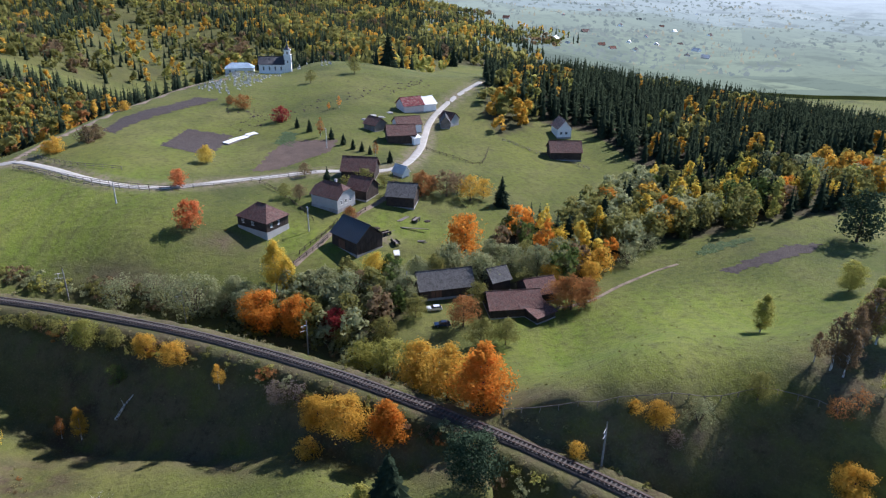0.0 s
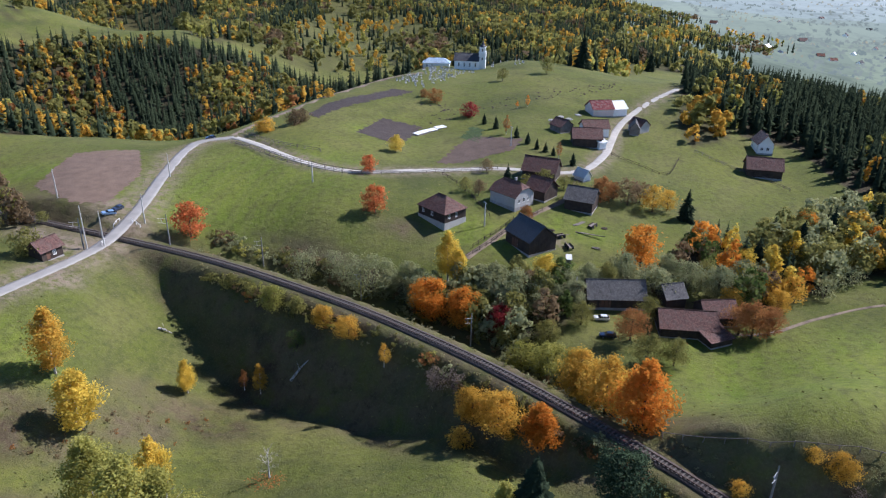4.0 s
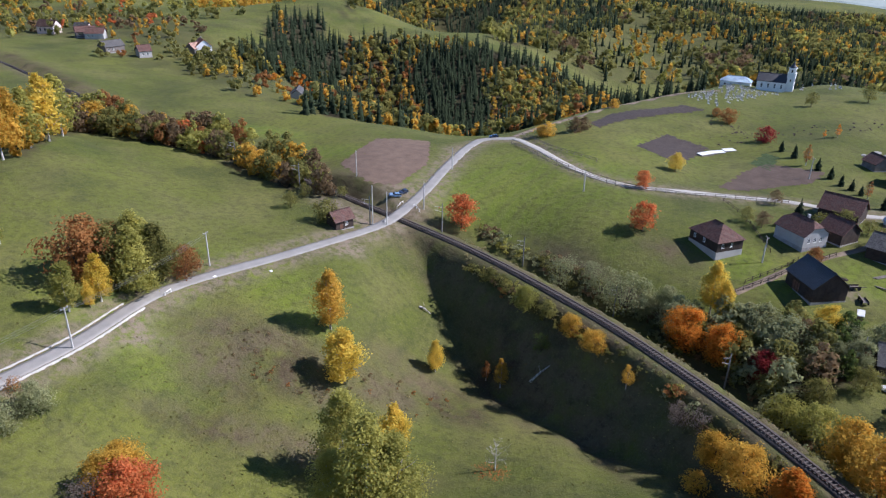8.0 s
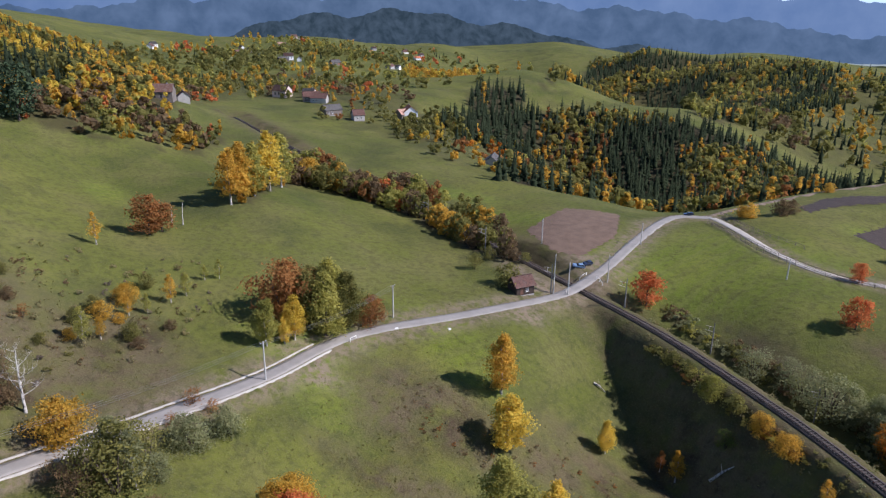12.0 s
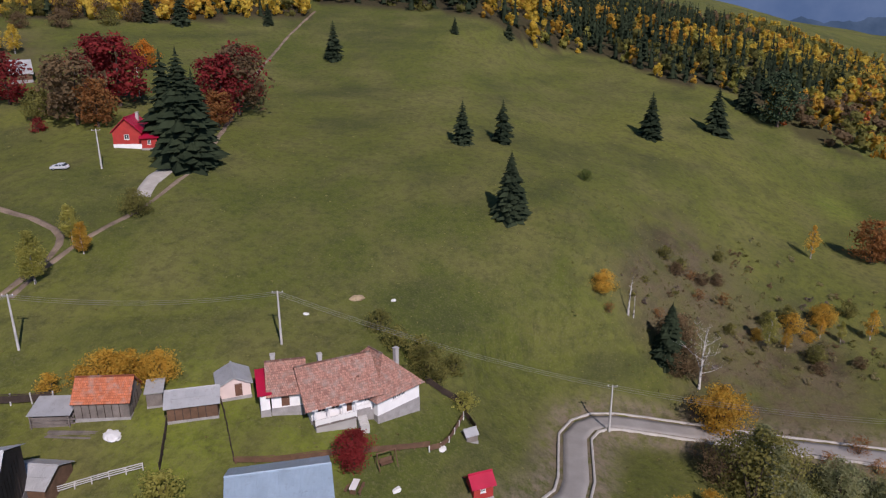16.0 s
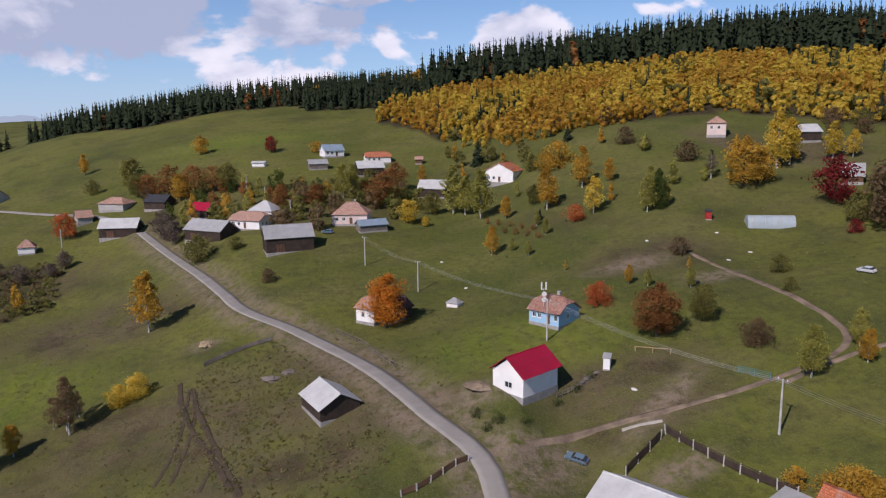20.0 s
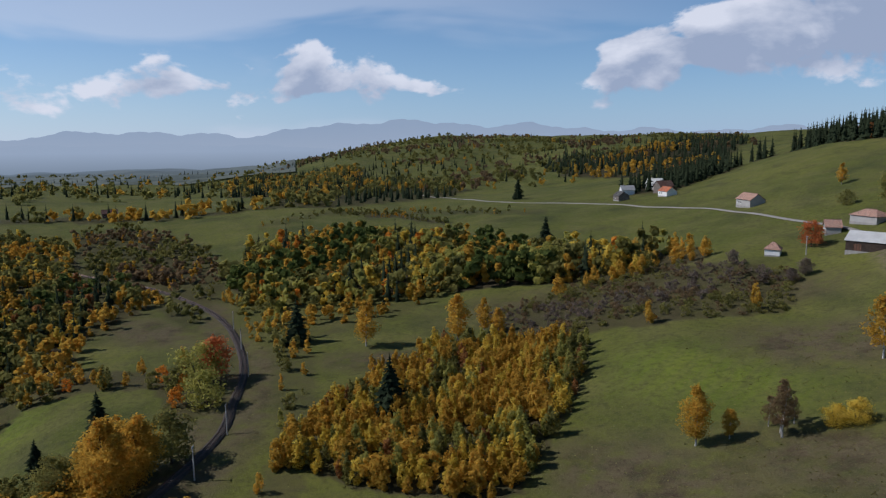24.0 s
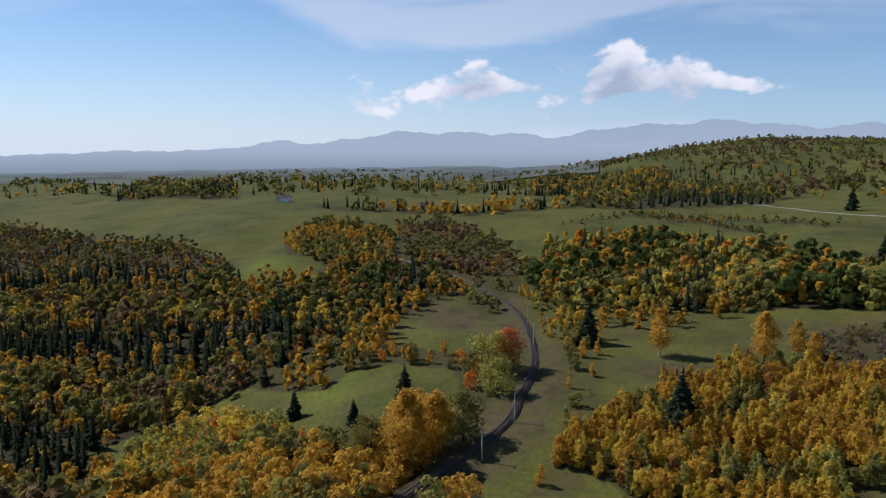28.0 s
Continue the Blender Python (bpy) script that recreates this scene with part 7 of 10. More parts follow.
house("house", "distant grey board house with a brown tile roof", "house", (-480, 223.7), (-475.9, 235.1), 8, 3.4, 3.0, "gable", WOOD_GREY, TILE_DARK, holes={"f": [(1.5, 1.0, 1.2, 1.3, "w"), (4.0, 1.0, 1.2, 1.3, "w")]})
house("house", "distant grey board house with a pinkish tile roof", "house", (-390, 250.5), (-391.4, 259.7), 8, 3.4, 3.0, "gable", WOOD_GREY, TILE_PINK, holes={"f": [(1.5, 1.0, 1.2, 1.3, "w"), (4.0, 1.0, 1.2, 1.3, "w")]})
house("house", "distant grey plastered house with a grey shingle roof", "house", (-269.3, 231.1), (-277.4, 239.9), 8, 3.4, 3.0, "gable", GREY_WALL, SHINGLE, holes={"f": [(1.5, 1.0, 1.2, 1.3, "w"), (4.0, 1.0, 1.2, 1.3, "w")]})
house("house", "distant grey plastered house with a brown tile roof", "house", (-472.7, 225.5), (-464.9, 233.8), 8, 3.4, 3.0, "gable", GREY_WALL, TILE_DARK, holes={"f": [(1.5, 1.0, 1.2, 1.3, "w"), (4.0, 1.0, 1.2, 1.3, "w")]})
house("house", "distant white house with an orange tile roof", "house", (-1067.4, 714.2), (-1066.5, 726.2), 8, 3.4, 3.0, "gable", WHITE_WALL, TILE_ORANGE, holes={"f": [(1.5, 1.0, 1.2, 1.3, "w"), (4.0, 1.0, 1.2, 1.3, "w")]})
house("house", "distant grey house with a brown tile roof", "house", (-825.4, 512.7), (-831.7, 522.9), 8, 3.4, 3.0, "gable", GREY_WALL, TILE_DARK, holes={"f": [(1.5, 1.0, 1.2, 1.3, "w"), (4.0, 1.0, 1.2, 1.3, "w")]})
house("house", "distant white house with a pinkish tile roof", "house", (-1106, 474.8), (-1100.1, 485.3), 8, 3.4, 3.0, "gable", WHITE_WALL, TILE_PINK, holes={"f": [(1.5, 1.0, 1.2, 1.3, "w"), (4.0, 1.0, 1.2, 1.3, "w")]})
house("house", "distant white house with a grey shingle roof", "house", (-1321.6, 613.5), (-1318.6, 625.1), 8, 3.4, 3.0, "gable", WHITE_WALL, SHINGLE, holes={"f": [(1.5, 1.0, 1.2, 1.3, "w"), (4.0, 1.0, 1.2, 1.3, "w")]})
house("house", "distant brown board house with a brown tile roof", "house", (-989.7, 364.7), (-995.6, 375.1), 8, 3.4, 3.0, "gable", WOOD_BROWN, TILE_DARK, holes={"f": [(1.5, 1.0, 1.2, 1.3, "w"), (4.0, 1.0, 1.2, 1.3, "w")]})
house("house", "distant grey board house with a grey shingle roof", "house", (-858.2, 370.5), (-858.4, 382.5), 8, 3.4, 3.0, "gable", WOOD_GREY, SHINGLE, holes={"f": [(1.5, 1.0, 1.2, 1.3, "w"), (4.0, 1.0, 1.2, 1.3, "w")]})
house("house", "distant white house with a brown tile roof", "house", (-979.4, 249.9), (-989.4, 256.5), 8, 3.4, 3.0, "gable", WHITE_WALL, TILE_DARK, holes={"f": [(1.5, 1.0, 1.2, 1.3, "w"), (4.0, 1.0, 1.2, 1.3, "w")]})
house("house", "distant white house with an orange tile roof", "house", (-1143.4, 668.7), (-1149.4, 679.1), 8, 3.4, 3.0, "gable", WHITE_WALL, TILE_ORANGE, holes={"f": [(1.5, 1.0, 1.2, 1.3, "w"), (4.0, 1.0, 1.2, 1.3, "w")]})
house("house", "distant white house with a brown tile roof", "house", (-1187.3, 766.1), (-1185.4, 777.9), 8, 3.4, 3.0, "gable", WHITE_WALL, TILE_DARK, holes={"f": [(1.5, 1.0, 1.2, 1.3, "w"), (4.0, 1.0, 1.2, 1.3, "w")]})
house("house", "distant grey board house with a grey shingle roof", "house", (-838.5, 432.6), (-838.7, 445.4), 8, 3.4, 3.0, "gable", WOOD_GREY, SHINGLE, holes={"f": [(1.5, 1.0, 1.2, 1.3, "w"), (4.0, 1.0, 1.2, 1.3, "w")]})
house("house", "distant white house with an orange tile roof", "house", (264.2, -468.9), (253.9, -462.7), 8, 3.4, 3.0, "gable", WHITE_WALL, TILE_ORANGE, holes={"f": [(1.5, 1.0, 1.2, 1.3, "w"), (4.0, 1.0, 1.2, 1.3, "w")]})
house("house", "distant grey board house with a grey shingle roof", "house", (300.2, -466.3), (290.7, -459), 8, 3.4, 3.0, "gable", WOOD_GREY, SHINGLE, holes={"f": [(1.5, 1.0, 1.2, 1.3, "w"), (4.0, 1.0, 1.2, 1.3, "w")]})
house("house", "distant grey plastered house with a pinkish tile roof", "house", (161.8, -367.3), (150.8, -358.7), 8, 3.4, 3.0, "gable", GREY_WALL, TILE_PINK, holes={"f": [(1.5, 1.0, 1.2, 1.3, "w"), (4.0, 1.0, 1.2, 1.3, "w")]})
house("house", "distant brown board house with a brown tile roof", "house", (630.3, -203.3), (627, -214.8), 8, 3.4, 3.0, "gable", WOOD_BROWN, TILE_DARK, holes={"f": [(1.5, 1.0, 1.2, 1.3, "w"), (4.0, 1.0, 1.2, 1.3, "w")]})
house("house", "distant white house with a grey shingle roof", "house", (720.9, -81.4), (714.2, -91.3), 8, 3.4, 3.0, "gable", WHITE_WALL, SHINGLE, holes={"f": [(1.5, 1.0, 1.2, 1.3, "w"), (4.0, 1.0, 1.2, 1.3, "w")]})
house("barn", "large barn with a pale ribbed sheet roof beside the road", "barn", (-27.0, -69.9), (-36.1, -57.7), 12.0, 4.6, 3.0, "gable", WOOD_DARK, SHEET_PALE, plinth=0.3, over=0.4, boards=True, sheets=14, lift=5.09)
house("outbuilding", "long farm outbuilding with a pale blue sheet roof", "outbuilding", (-44.2, -37.6), (-49.4, -29.5), 9.0, 3.2, 2.2, "gable", WOOD_BROWN, SHEET_BLUE, plinth=0.3, over=0.4, boards=True, sheets=10, lift=4.87)
house("lean_to", "brown board lean-to with a grey sheet roof", "shed", (-44.1, -66.4), (-45.2, -62.1), 5, 2.2, 1.2, "gable", WOOD_BROWN, SHEET_GREY, plinth=0.1, over=0.3, sheets=4)
house("shed", "low shed with a pale blue sheet roof", "shed", (-45.5, -37.7), (-51.3, -30.3), 6, 2.2, 1.4, "gable", WOOD_BROWN, SHEET_BLUE, plinth=0.2, sheets=6)
church((-101.6, 388.8), (-88.4, 390.5))
house("chapel_annex", "long white hall with a bluish roof beside the church", "hall", (-122, 395), (-107, 398), 7, 3.4, 2.2, "hip", WHITE_WALL, SHEET_BLUE, holes={"f": [(2.0, 1.0, 1.0, 1.3, "w"), (5.0, 1.0, 1.0, 1.3, "w")]})
graves([(-114.3, 325.3), (-112.7, 380.5), (-99.4, 378.6), (-85.5, 371.8), (-92.8, 325.9), (-96.6, 311.7)], [(-88.6, 413.2), (-147.2, 762.2), (-66.4, 412.4), (-62.3, 387.3), (-77.1, 378.8)])

# ---- fields, tracks and yards ----
tagged(new("field", patch_mesh("field", [(-97, 230.9), (-96.5, 259.5), (-80, 263), (-78.1, 227.4)], SOIL_DARK, 0.07, 0.9, 0.05, 0.6)), "dark freshly ploughed field in the ridge meadow", "field", kind="structure")
tagged(new("field", patch_mesh("field", [(-62.5, 214.4), (-61.4, 240.3), (-58.5, 252), (-38.5, 252.7), (-39.6, 236.8), (-46.4, 231), (-52.6, 219.8)], SOIL, 0.07, 0.9, 0.05, 0.6)), "brown ploughed field beside the ridge road", "field", kind="structure")
tagged(new("field", patch_mesh("field", [(-123.9, 248.5), (-126.5, 272.1), (-114.9, 292.2), (-109.3, 307.4), (-97.1, 304.9), (-104.3, 288.5), (-114.3, 261.3), (-116.4, 241.7)], SOIL_DARK, 0.07, 0.9, 0.05, 0.6)), "dark ploughed strip along the ridge", "field", kind="structure")
tagged(new("field", patch_mesh("field", [(67, 157.1), (77.5, 162.2), (90, 168.5), (99.2, 169), (92.6, 161.8), (80.5, 156.2), (70.3, 153.6)], SOIL_DARK, 0.07, 0.9, 0.05, 0.2)), "dark ploughed strip in the sloping meadow", "field", kind="structure")
tagged(new("field", patch_mesh("field", [(-165.2, 153.8), (-176.2, 183.6), (-161.1, 197.7), (-142, 173.8), (-135.3, 149.2), (-143.1, 145.1)], SOIL_RED, 0.07, 0.9, 0.05, 1.2)), "reddish brown ploughed field beside the crossing", "field", kind="structure")
tagged(new("field", patch_mesh("field", [(63.8, 169.2), (71.1, 175.9), (84.6, 176.3), (82.2, 172.2), (68, 166.5)], GARDEN, 0.07, 0.9, 0.1, 0.2)), "green vegetable rows in the meadow", "field", kind="structure")
tagged(new("field", patch_mesh("field", [(-63.1, 249.4), (-62.4, 265.3), (-55.2, 261.8), (-53.7, 243.6)], GARDEN, 0.07, 0.9, 0.1, 0.6)), "dark green vegetable patch", "field", kind="structure")
tagged(new("track", strip_mesh("track", on_ground(smooth_line([(-26.9, -95.7), (-38, -99.3), (-51, -97), (-60.3, -95.9), (-69.6, -95.8), (-79.9, -96.8), (-84.9, -99.7), (-87.2, -106.7), (-88.3, -119.6), (-88.1, -137.2), (-86.6, -154.7)], 3.0)), 0.6, 0.05, DIRT, 0.25, 0.0, 0.22, True)), "dirt track across the village meadow", "track", kind="structure")
tagged(new("track", strip_mesh("track", on_ground(smooth_line([(-69.5, -94), (-79.4, -95.4), (-87.6, -95.5), (-98.3, -94.7), (-110, -96.9), (-125.5, -101.3), (-153, -114.9), (-179.6, -128.3), (-210, -142.3), (-248.3, -155.4), (-285.4, -162.9)], 3.0)), 0.5, 0.05, DIRT, 0.25, 0.0, 0.22, True)), "pale dirt path along the edge of the hill", "track", kind="structure")
tagged(new("track", strip_mesh("track", on_ground(smooth_line([(-102.3, -97.9), (-111.2, -101.8), (-118.5, -103)], 3.0)), 1.6, 0.05, ROAD_PALE, 0.25, 0.0, 0.12, True)), "pale gravel drive to the red house", "track", kind="structure")
for rut in ([(27.5, -141), (26.8, -130), (27, -121), (28.5, -112)], [(26, -139), (24.8, -129), (24.8, -120), (25.8, -111)], [(24, -131), (21, -122), (19.5, -113), (20.5, -106)]):
    tagged(new("track", strip_mesh("track", on_ground(smooth_line(rut, 2.0)), 0.38, 0.04, RUT, 0.25, 0.0, 0.15, True)), "muddy wheel rut in the meadow", "track", kind="structure")
tagged(new("track", strip_mesh("track", on_ground(smooth_line([(30, -144.5), (28.1, -135.5), (23.9, -124.1), (19, -112.8), (15.3, -103.5)], 2.0)), 0.55, 0.05, RUT, 0.25, 0.0, 0.25, True)), "muddy wheel rut in the meadow", "track", kind="structure")
tagged(new("track", strip_mesh("track", on_ground(smooth_line([(26.9, -140.6), (24.5, -131.5), (20.4, -120.2), (16.8, -109.9), (13.8, -101.5)], 2.0)), 0.55, 0.05, RUT, 0.25, 0.0, 0.25, True)), "muddy wheel rut in the meadow", "track", kind="structure")
tagged(new("track", strip_mesh("track", on_ground(smooth_line([(-44.3, -96.9), (-47, -96.3), (-50.1, -95.2)], 2.0)), 0.3, 0.05, ROAD_PALE, 0.25, 0.0, 0.12, True)), "pale concrete edging in the grass", "track", kind="structure")
tagged(new("track", strip_mesh("track", on_ground(smooth_line([(-36.8, 157.7), (-33.1, 165.2), (-29.4, 174.2), (-23.2, 186.8), (-16.2, 199.8), (-15.3, 210.9), (-14.9, 218.4)], 3.0)), 1.0, 0.05, DIRT, 0.25, 0.0, 0.12, True)), "grassy village lane between fences", "track", kind="structure")
tagged(new("track", strip_mesh("track", on_ground(smooth_line([(26.5, 143.8), (34, 146.1), (43.7, 154.4), (53.8, 161.5), (60.2, 164.2)], 3.0)), 0.5, 0.05, DIRT, 0.25, 0.0, 0.12, True)), "faint cart track across the meadow", "track", kind="structure")

# ---- poles and wires ----
utility_pole("dark concrete railway mast with a bracket arm", -87.4, 145.9, 8.2, 0, POLE_DARK, -24, True)
utility_pole("dark concrete railway mast with a bracket arm", -58.5, 140.7, 8.2, 0, POLE_DARK, -24, True)
utility_pole("dark concrete railway mast with a bracket arm", -28.3, 128.8, 8.2, 0, POLE_DARK, -24, True)
utility_pole("dark concrete railway mast with a bracket arm", 0.3, 111.0, 8.2, 0, POLE_DARK, -24, True)
utility_pole("dark concrete railway mast with a bracket arm", 25.0, 85.9, 8.2, 0, POLE_DARK, -24, True)
utility_pole("dark concrete railway mast with a bracket arm", -108.7, 138.2, 8.2, 0, POLE_DARK, -24, True)
utility_pole("dark concrete railway mast with a bracket arm", -124.1, 126.5, 8.2, 0, POLE_DARK, -24, True)
utility_pole("dark concrete railway mast with a bracket arm", -157.5, 131.1, 8.2, 0, POLE_DARK, -24, True)
utility_pole("dark concrete railway mast with a bracket arm", -194.8, 135.7, 8.2, 0, POLE_DARK, -24, True)
utility_pole("pale railway pole beside the track", 157.2, -75.7, 7.8, 1, CONCRETE, 50)
utility_pole("pale railway pole beside the track", 141.6, -60.1, 7.8, 1, CONCRETE, 50)
utility_pole("pale railway pole beside the track", 193.9, -101.4, 7.8, 1, CONCRETE, 50)
utility_pole("pale railway pole beside the track", 221.1, -113.5, 7.8, 1, CONCRETE, 50)
utility_pole("pale railway pole beside the track", 248.1, -124.6, 7.8, 1, CONCRETE, 50)
utility_pole("pale concrete utility pole carrying village wires", -62.2, -84.4, 8.2, 1, CONCRETE, 20)
utility_pole("pale concrete utility pole carrying village wires", -78.6, -53.4, 8.2, 1, CONCRETE, 20)
utility_pole("pale concrete utility pole carrying village wires", -100.5, -8.7, 8.2, 1, CONCRETE, 20)
utility_pole("pale concrete utility pole carrying village wires", -117.3, 43.9, 8.2, 1, CONCRETE, 20)
utility_pole("pale concrete utility pole carrying village wires", -129.9, 80.7, 8.2, 1, CONCRETE, 20)
wires("thin aluminium power wires between village poles", [(-62.2, -84.4, 39.4), (-78.6, -53.4, 37.9), (-100.5, -8.7, 19.9), (-117.3, 43.9, 14.2), (-129.9, 80.7, 13.2)], 1.2)
utility_pole("slender concrete utility pole in the village", -40.8, -123.4, 8, 1, CONCRETE, 40)
utility_pole("slender concrete utility pole in the village", -23.3, -174.1, 8, 1, CONCRETE, 40)
utility_pole("slender concrete utility pole in the village", -11.2, -193.2, 8, 1, CONCRETE, 40)
utility_pole("slender concrete utility pole in the village", 28.8, -288.3, 7, 1, CONCRETE, 40)
utility_pole("slender concrete utility pole in the village", 10.3, -240.7, 7, 1, CONCRETE, 40)
utility_pole("slender concrete utility pole in the village", 1.4, -223.7, 7, 1, CONCRETE, 40)
utility_pole("slender concrete utility pole in the village", 20.6, -271.2, 6, 0, CONCRETE, 40)
utility_pole("slender concrete utility pole in the village", -108.4, -112.7, 8, 1, CONCRETE, 40)
utility_pole("slender concrete utility pole in the village", -156.4, -145.0, 8, 1, CONCRETE, 40)
utility_pole("slender concrete utility pole in the village", 92.8, -271.2, 7, 1, CONCRETE, 40)
utility_pole("slender concrete utility pole in the village", -123.5, 126.9, 11, 1, CONCRETE, 40)
utility_pole("slender concrete utility pole in the village", -120.8, 129.6, 9, 1, CONCRETE, 40)
utility_pole("slender concrete utility pole in the village", -150.3, 147.8, 8, 1, CONCRETE, 40)
utility_pole("slender concrete utility pole in the village", -121.6, 146.0, 8, 1, CONCRETE, 40)
utility_pole("slender concrete utility pole in the village", -133.5, 174.4, 7, 1, CONCRETE, 40)
utility_pole("slender concrete utility pole in the village", -88.4, 178.7, 6, 0, CONCRETE, 40)
utility_pole("slender concrete utility pole in the village", -35.8, 173.8, 7, 1, CONCRETE, 40)
utility_pole("slender concrete utility pole in the village", -41.9, 243.0, 7, 1, CONCRETE, 40)
utility_pole("slender concrete utility pole in the village", -8.3, 147.7, 6, 0, CONCRETE, 40)
wires("thin aluminium power wires along the village slope", [(-62.2, -84.4, 39.4), (-40.8, -123.4, 42.7), (-23.3, -174.1, 41.3), (-11.2, -193.2, 45.1)], 1.2)

# ---- fences ----
fence("dark board fence with pale posts round the farmyard", [(-41.3, -88.5), (-45.6, -90.6), (-49.3, -92.5)], 1.6, 2.6, 2, CONCRETE, WOOD_DARK, True, 0.16)
fence("dark board fence with pale posts behind the farmyard", [(-49.3, -92.5), (-52.1, -84.7), (-54.4, -78.9), (-58.1, -71.4)], 1.6, 2.6, 2, CONCRETE, WOOD_DARK, True, 0.16)
fence("dark board fence between the farm gardens", [(-59.1, -57.4), (-56.3, -55.6), (-52.6, -53.3)], 1.3, 2.4, 2, WOOD_DARK, WOOD_DARK, True)
fence("dark board fence beside the farm garden", [(-64.4, -53.4), (-61.1, -50.2), (-57.4, -46.8)], 1.3, 2.4, 2, WOOD_DARK, WOOD_DARK, True)
fence("reddish picket fence along the farm garden", [(-57.2, -46.4), (-60.1, -41.5), (-67.8, -33.4), (-74.7, -27.8)], 1.0, 2.2, 2, WOOD_BROWN, WOOD_BROWN, True)
fence("dark fence behind the white farmhouse", [(-84.4, -33.3), (-84.1, -29.8), (-84.2, -27.2), (-80.7, -24.4)], 1.3, 2.4, 2, WOOD_DARK, WOOD_DARK, True)
fence("reddish wall with a low white base", [(-72.8, -28.5), (-75.5, -27.2), (-83.6, -27.1)], 1.0, 2.0, 2, WHITE_WALL, WOOD_BROWN, True)
fence("silvery rail fence in the farmyard", [(-47.1, -62.7), (-49.8, -59.2), (-53.3, -54.6)], 1.0, 1.8, 3, CONCRETE, CONCRETE)
fence("weathered rail fence along the village road", [(-2.1, -150.8), (-7, -142.4), (-9.3, -134.5), (-12.8, -125.5)], 1.1, 2.4, 2, WOOD_GREY)
fence("weathered rail fence beside the pasture", [(25.6, -148.4), (17.9, -151.3), (9.6, -153)], 1.1, 2.4, 2, WOOD_GREY, WOOD_GREY, True)
fence("white-capped garden fence at the road", [(-9.2, -90.6), (-12, -91), (-16, -92.8), (-19.6, -94.4)], 1.1, 2.2, 1, CONCRETE, WOOD_BROWN, True, 0.2)
fence("old wattle fence above the white house", [(-37, -106.3), (-41, -107.9), (-45.4, -110.2)], 1.0, 1.2, 2, WOOD_GREY, WOOD_GREY, False, 0.1)
fence("thin wooden rail fence in the meadow", [(-54.1, -113.7), (-59.9, -109.2)], 1.0, 3, 1, WOOD_NEW)
fence("pale wooden fence along the ridge road", [(-133.7, 209.4), (-113, 196.2), (-101.3, 190.6), (-87.9, 187.2), (-78.9, 187.6), (-67.1, 197.1), (-54.1, 208.1), (-40.4, 216.1)], 1.1, 3.0, 2, WOOD_GREY)
fence("pale wooden fence along the ridge road", [(-130.8, 207.9), (-103.8, 193.7), (-81.2, 189.9), (-67.4, 196.8)], 1.1, 3.0, 2, WOOD_GREY)
fence("rail fence above the field road", [(-140.2, 227.1), (-122.9, 212.6), (-109.7, 205.1), (-95.8, 202.4)], 1.1, 3.0, 2, WOOD_GREY)
fence("dark hedge fence in the village", [(-56, 203.8), (-47.5, 196), (-40.8, 187.1), (-34.7, 178.8)], 1.1, 2.6, 2, WOOD_DARK)
fence("dark rail fence along the village lane", [(-36.8, 157.7), (-32.4, 165.2), (-28.1, 175.9), (-21.8, 188.8)], 1.1, 2.4, 2, WOOD_DARK)
fence("dark rail fence along the village lane", [(-36.2, 162.4), (-31.4, 172.5), (-28.8, 181)], 1.1, 2.4, 2, WOOD_DARK)
fence("wire fence with wooden posts on the meadow edge", [(10.6, 96.7), (20.2, 93.8), (28.6, 92.4), (38, 93.9), (49, 96.2), (54.9, 95.2), (59.6, 91.9), (62, 88)], 1.1, 3.0, 1, WOOD_GREY)
fence("dark fence round the hillside orchard", [(-6.7, 247.8), (2.5, 242.4), (12, 237.7), (16.4, 257.1)], 1.1, 2.8, 2, WOOD_DARK)
fence("wooden fence below the forest house", [(22.5, 269.9), (35, 261.6), (45.3, 257.6), (53.7, 245.3)], 1.1, 3.0, 2, WOOD_GREY)
fence("crossing barrier rail beside the track", [(-121.8, 129.8), (-124, 134.5)], 1.0, 1.2, 2, CONCRETE)
fence("low white road barrier", [(-129.8, 65.5), (-130.2, 69.5)], 0.8, 2.5, 1, WHITE_WALL, WHITE_WALL)
fence("low white road barrier", [(-124.7, 66.4), (-125.9, 69.3)], 0.8, 2.0, 1, WHITE_WALL, WHITE_WALL)
fence("low white barrier at the crossing", [(-127.4, 141), (-127.8, 144.2)], 0.8, 1.5, 1, WHITE_WALL, WHITE_WALL)
fence("low white barrier at the crossing", [(-123.9, 144.2), (-121, 143.3)], 0.8, 1.5, 1, WHITE_WALL, WHITE_WALL)

# ---- parked cars ----
car("blue-grey estate car parked on the grass", -36.3, -94.8, 136, CAR_BLUEGREY)
car("white car parked on the village meadow", -105.2, -120.2, 104, CAR_WHITE)
car("light blue car parked beside the crossing", -131.3, 144.4, 56, CAR_SKY)
car("dark blue car parked beside the crossing", -131.6, 148.3, 90, CAR_NAVY)
car("dark blue car on the ridge road", -146.3, 216.6, 47, CAR_NAVY)
car("dark blue car in the farmyard", 0.2, 135.2, 9, CAR_NAVY)
car("white car under the farm trees", -1.7, 141.7, 13, CAR_WHITE)
car("grey car beside the villa", -1.5, -220.0, 168, CAR_BLUEGREY)
car("white van on the far lane", -404.6, 106.6, 152, CAR_WHITE)
greenhouse((-108.6, -165.3), (-119.3, -161.2))
wood_pile("stacked grey timber under a sheet cover", (-53.2, -72.7), (-55, -68.5), 3.0, 1.6, True)
wood_pile("low stack of old boards on the grass", (-52.5, -70.3), (-54.3, -65), 1.2, 0.5, False)
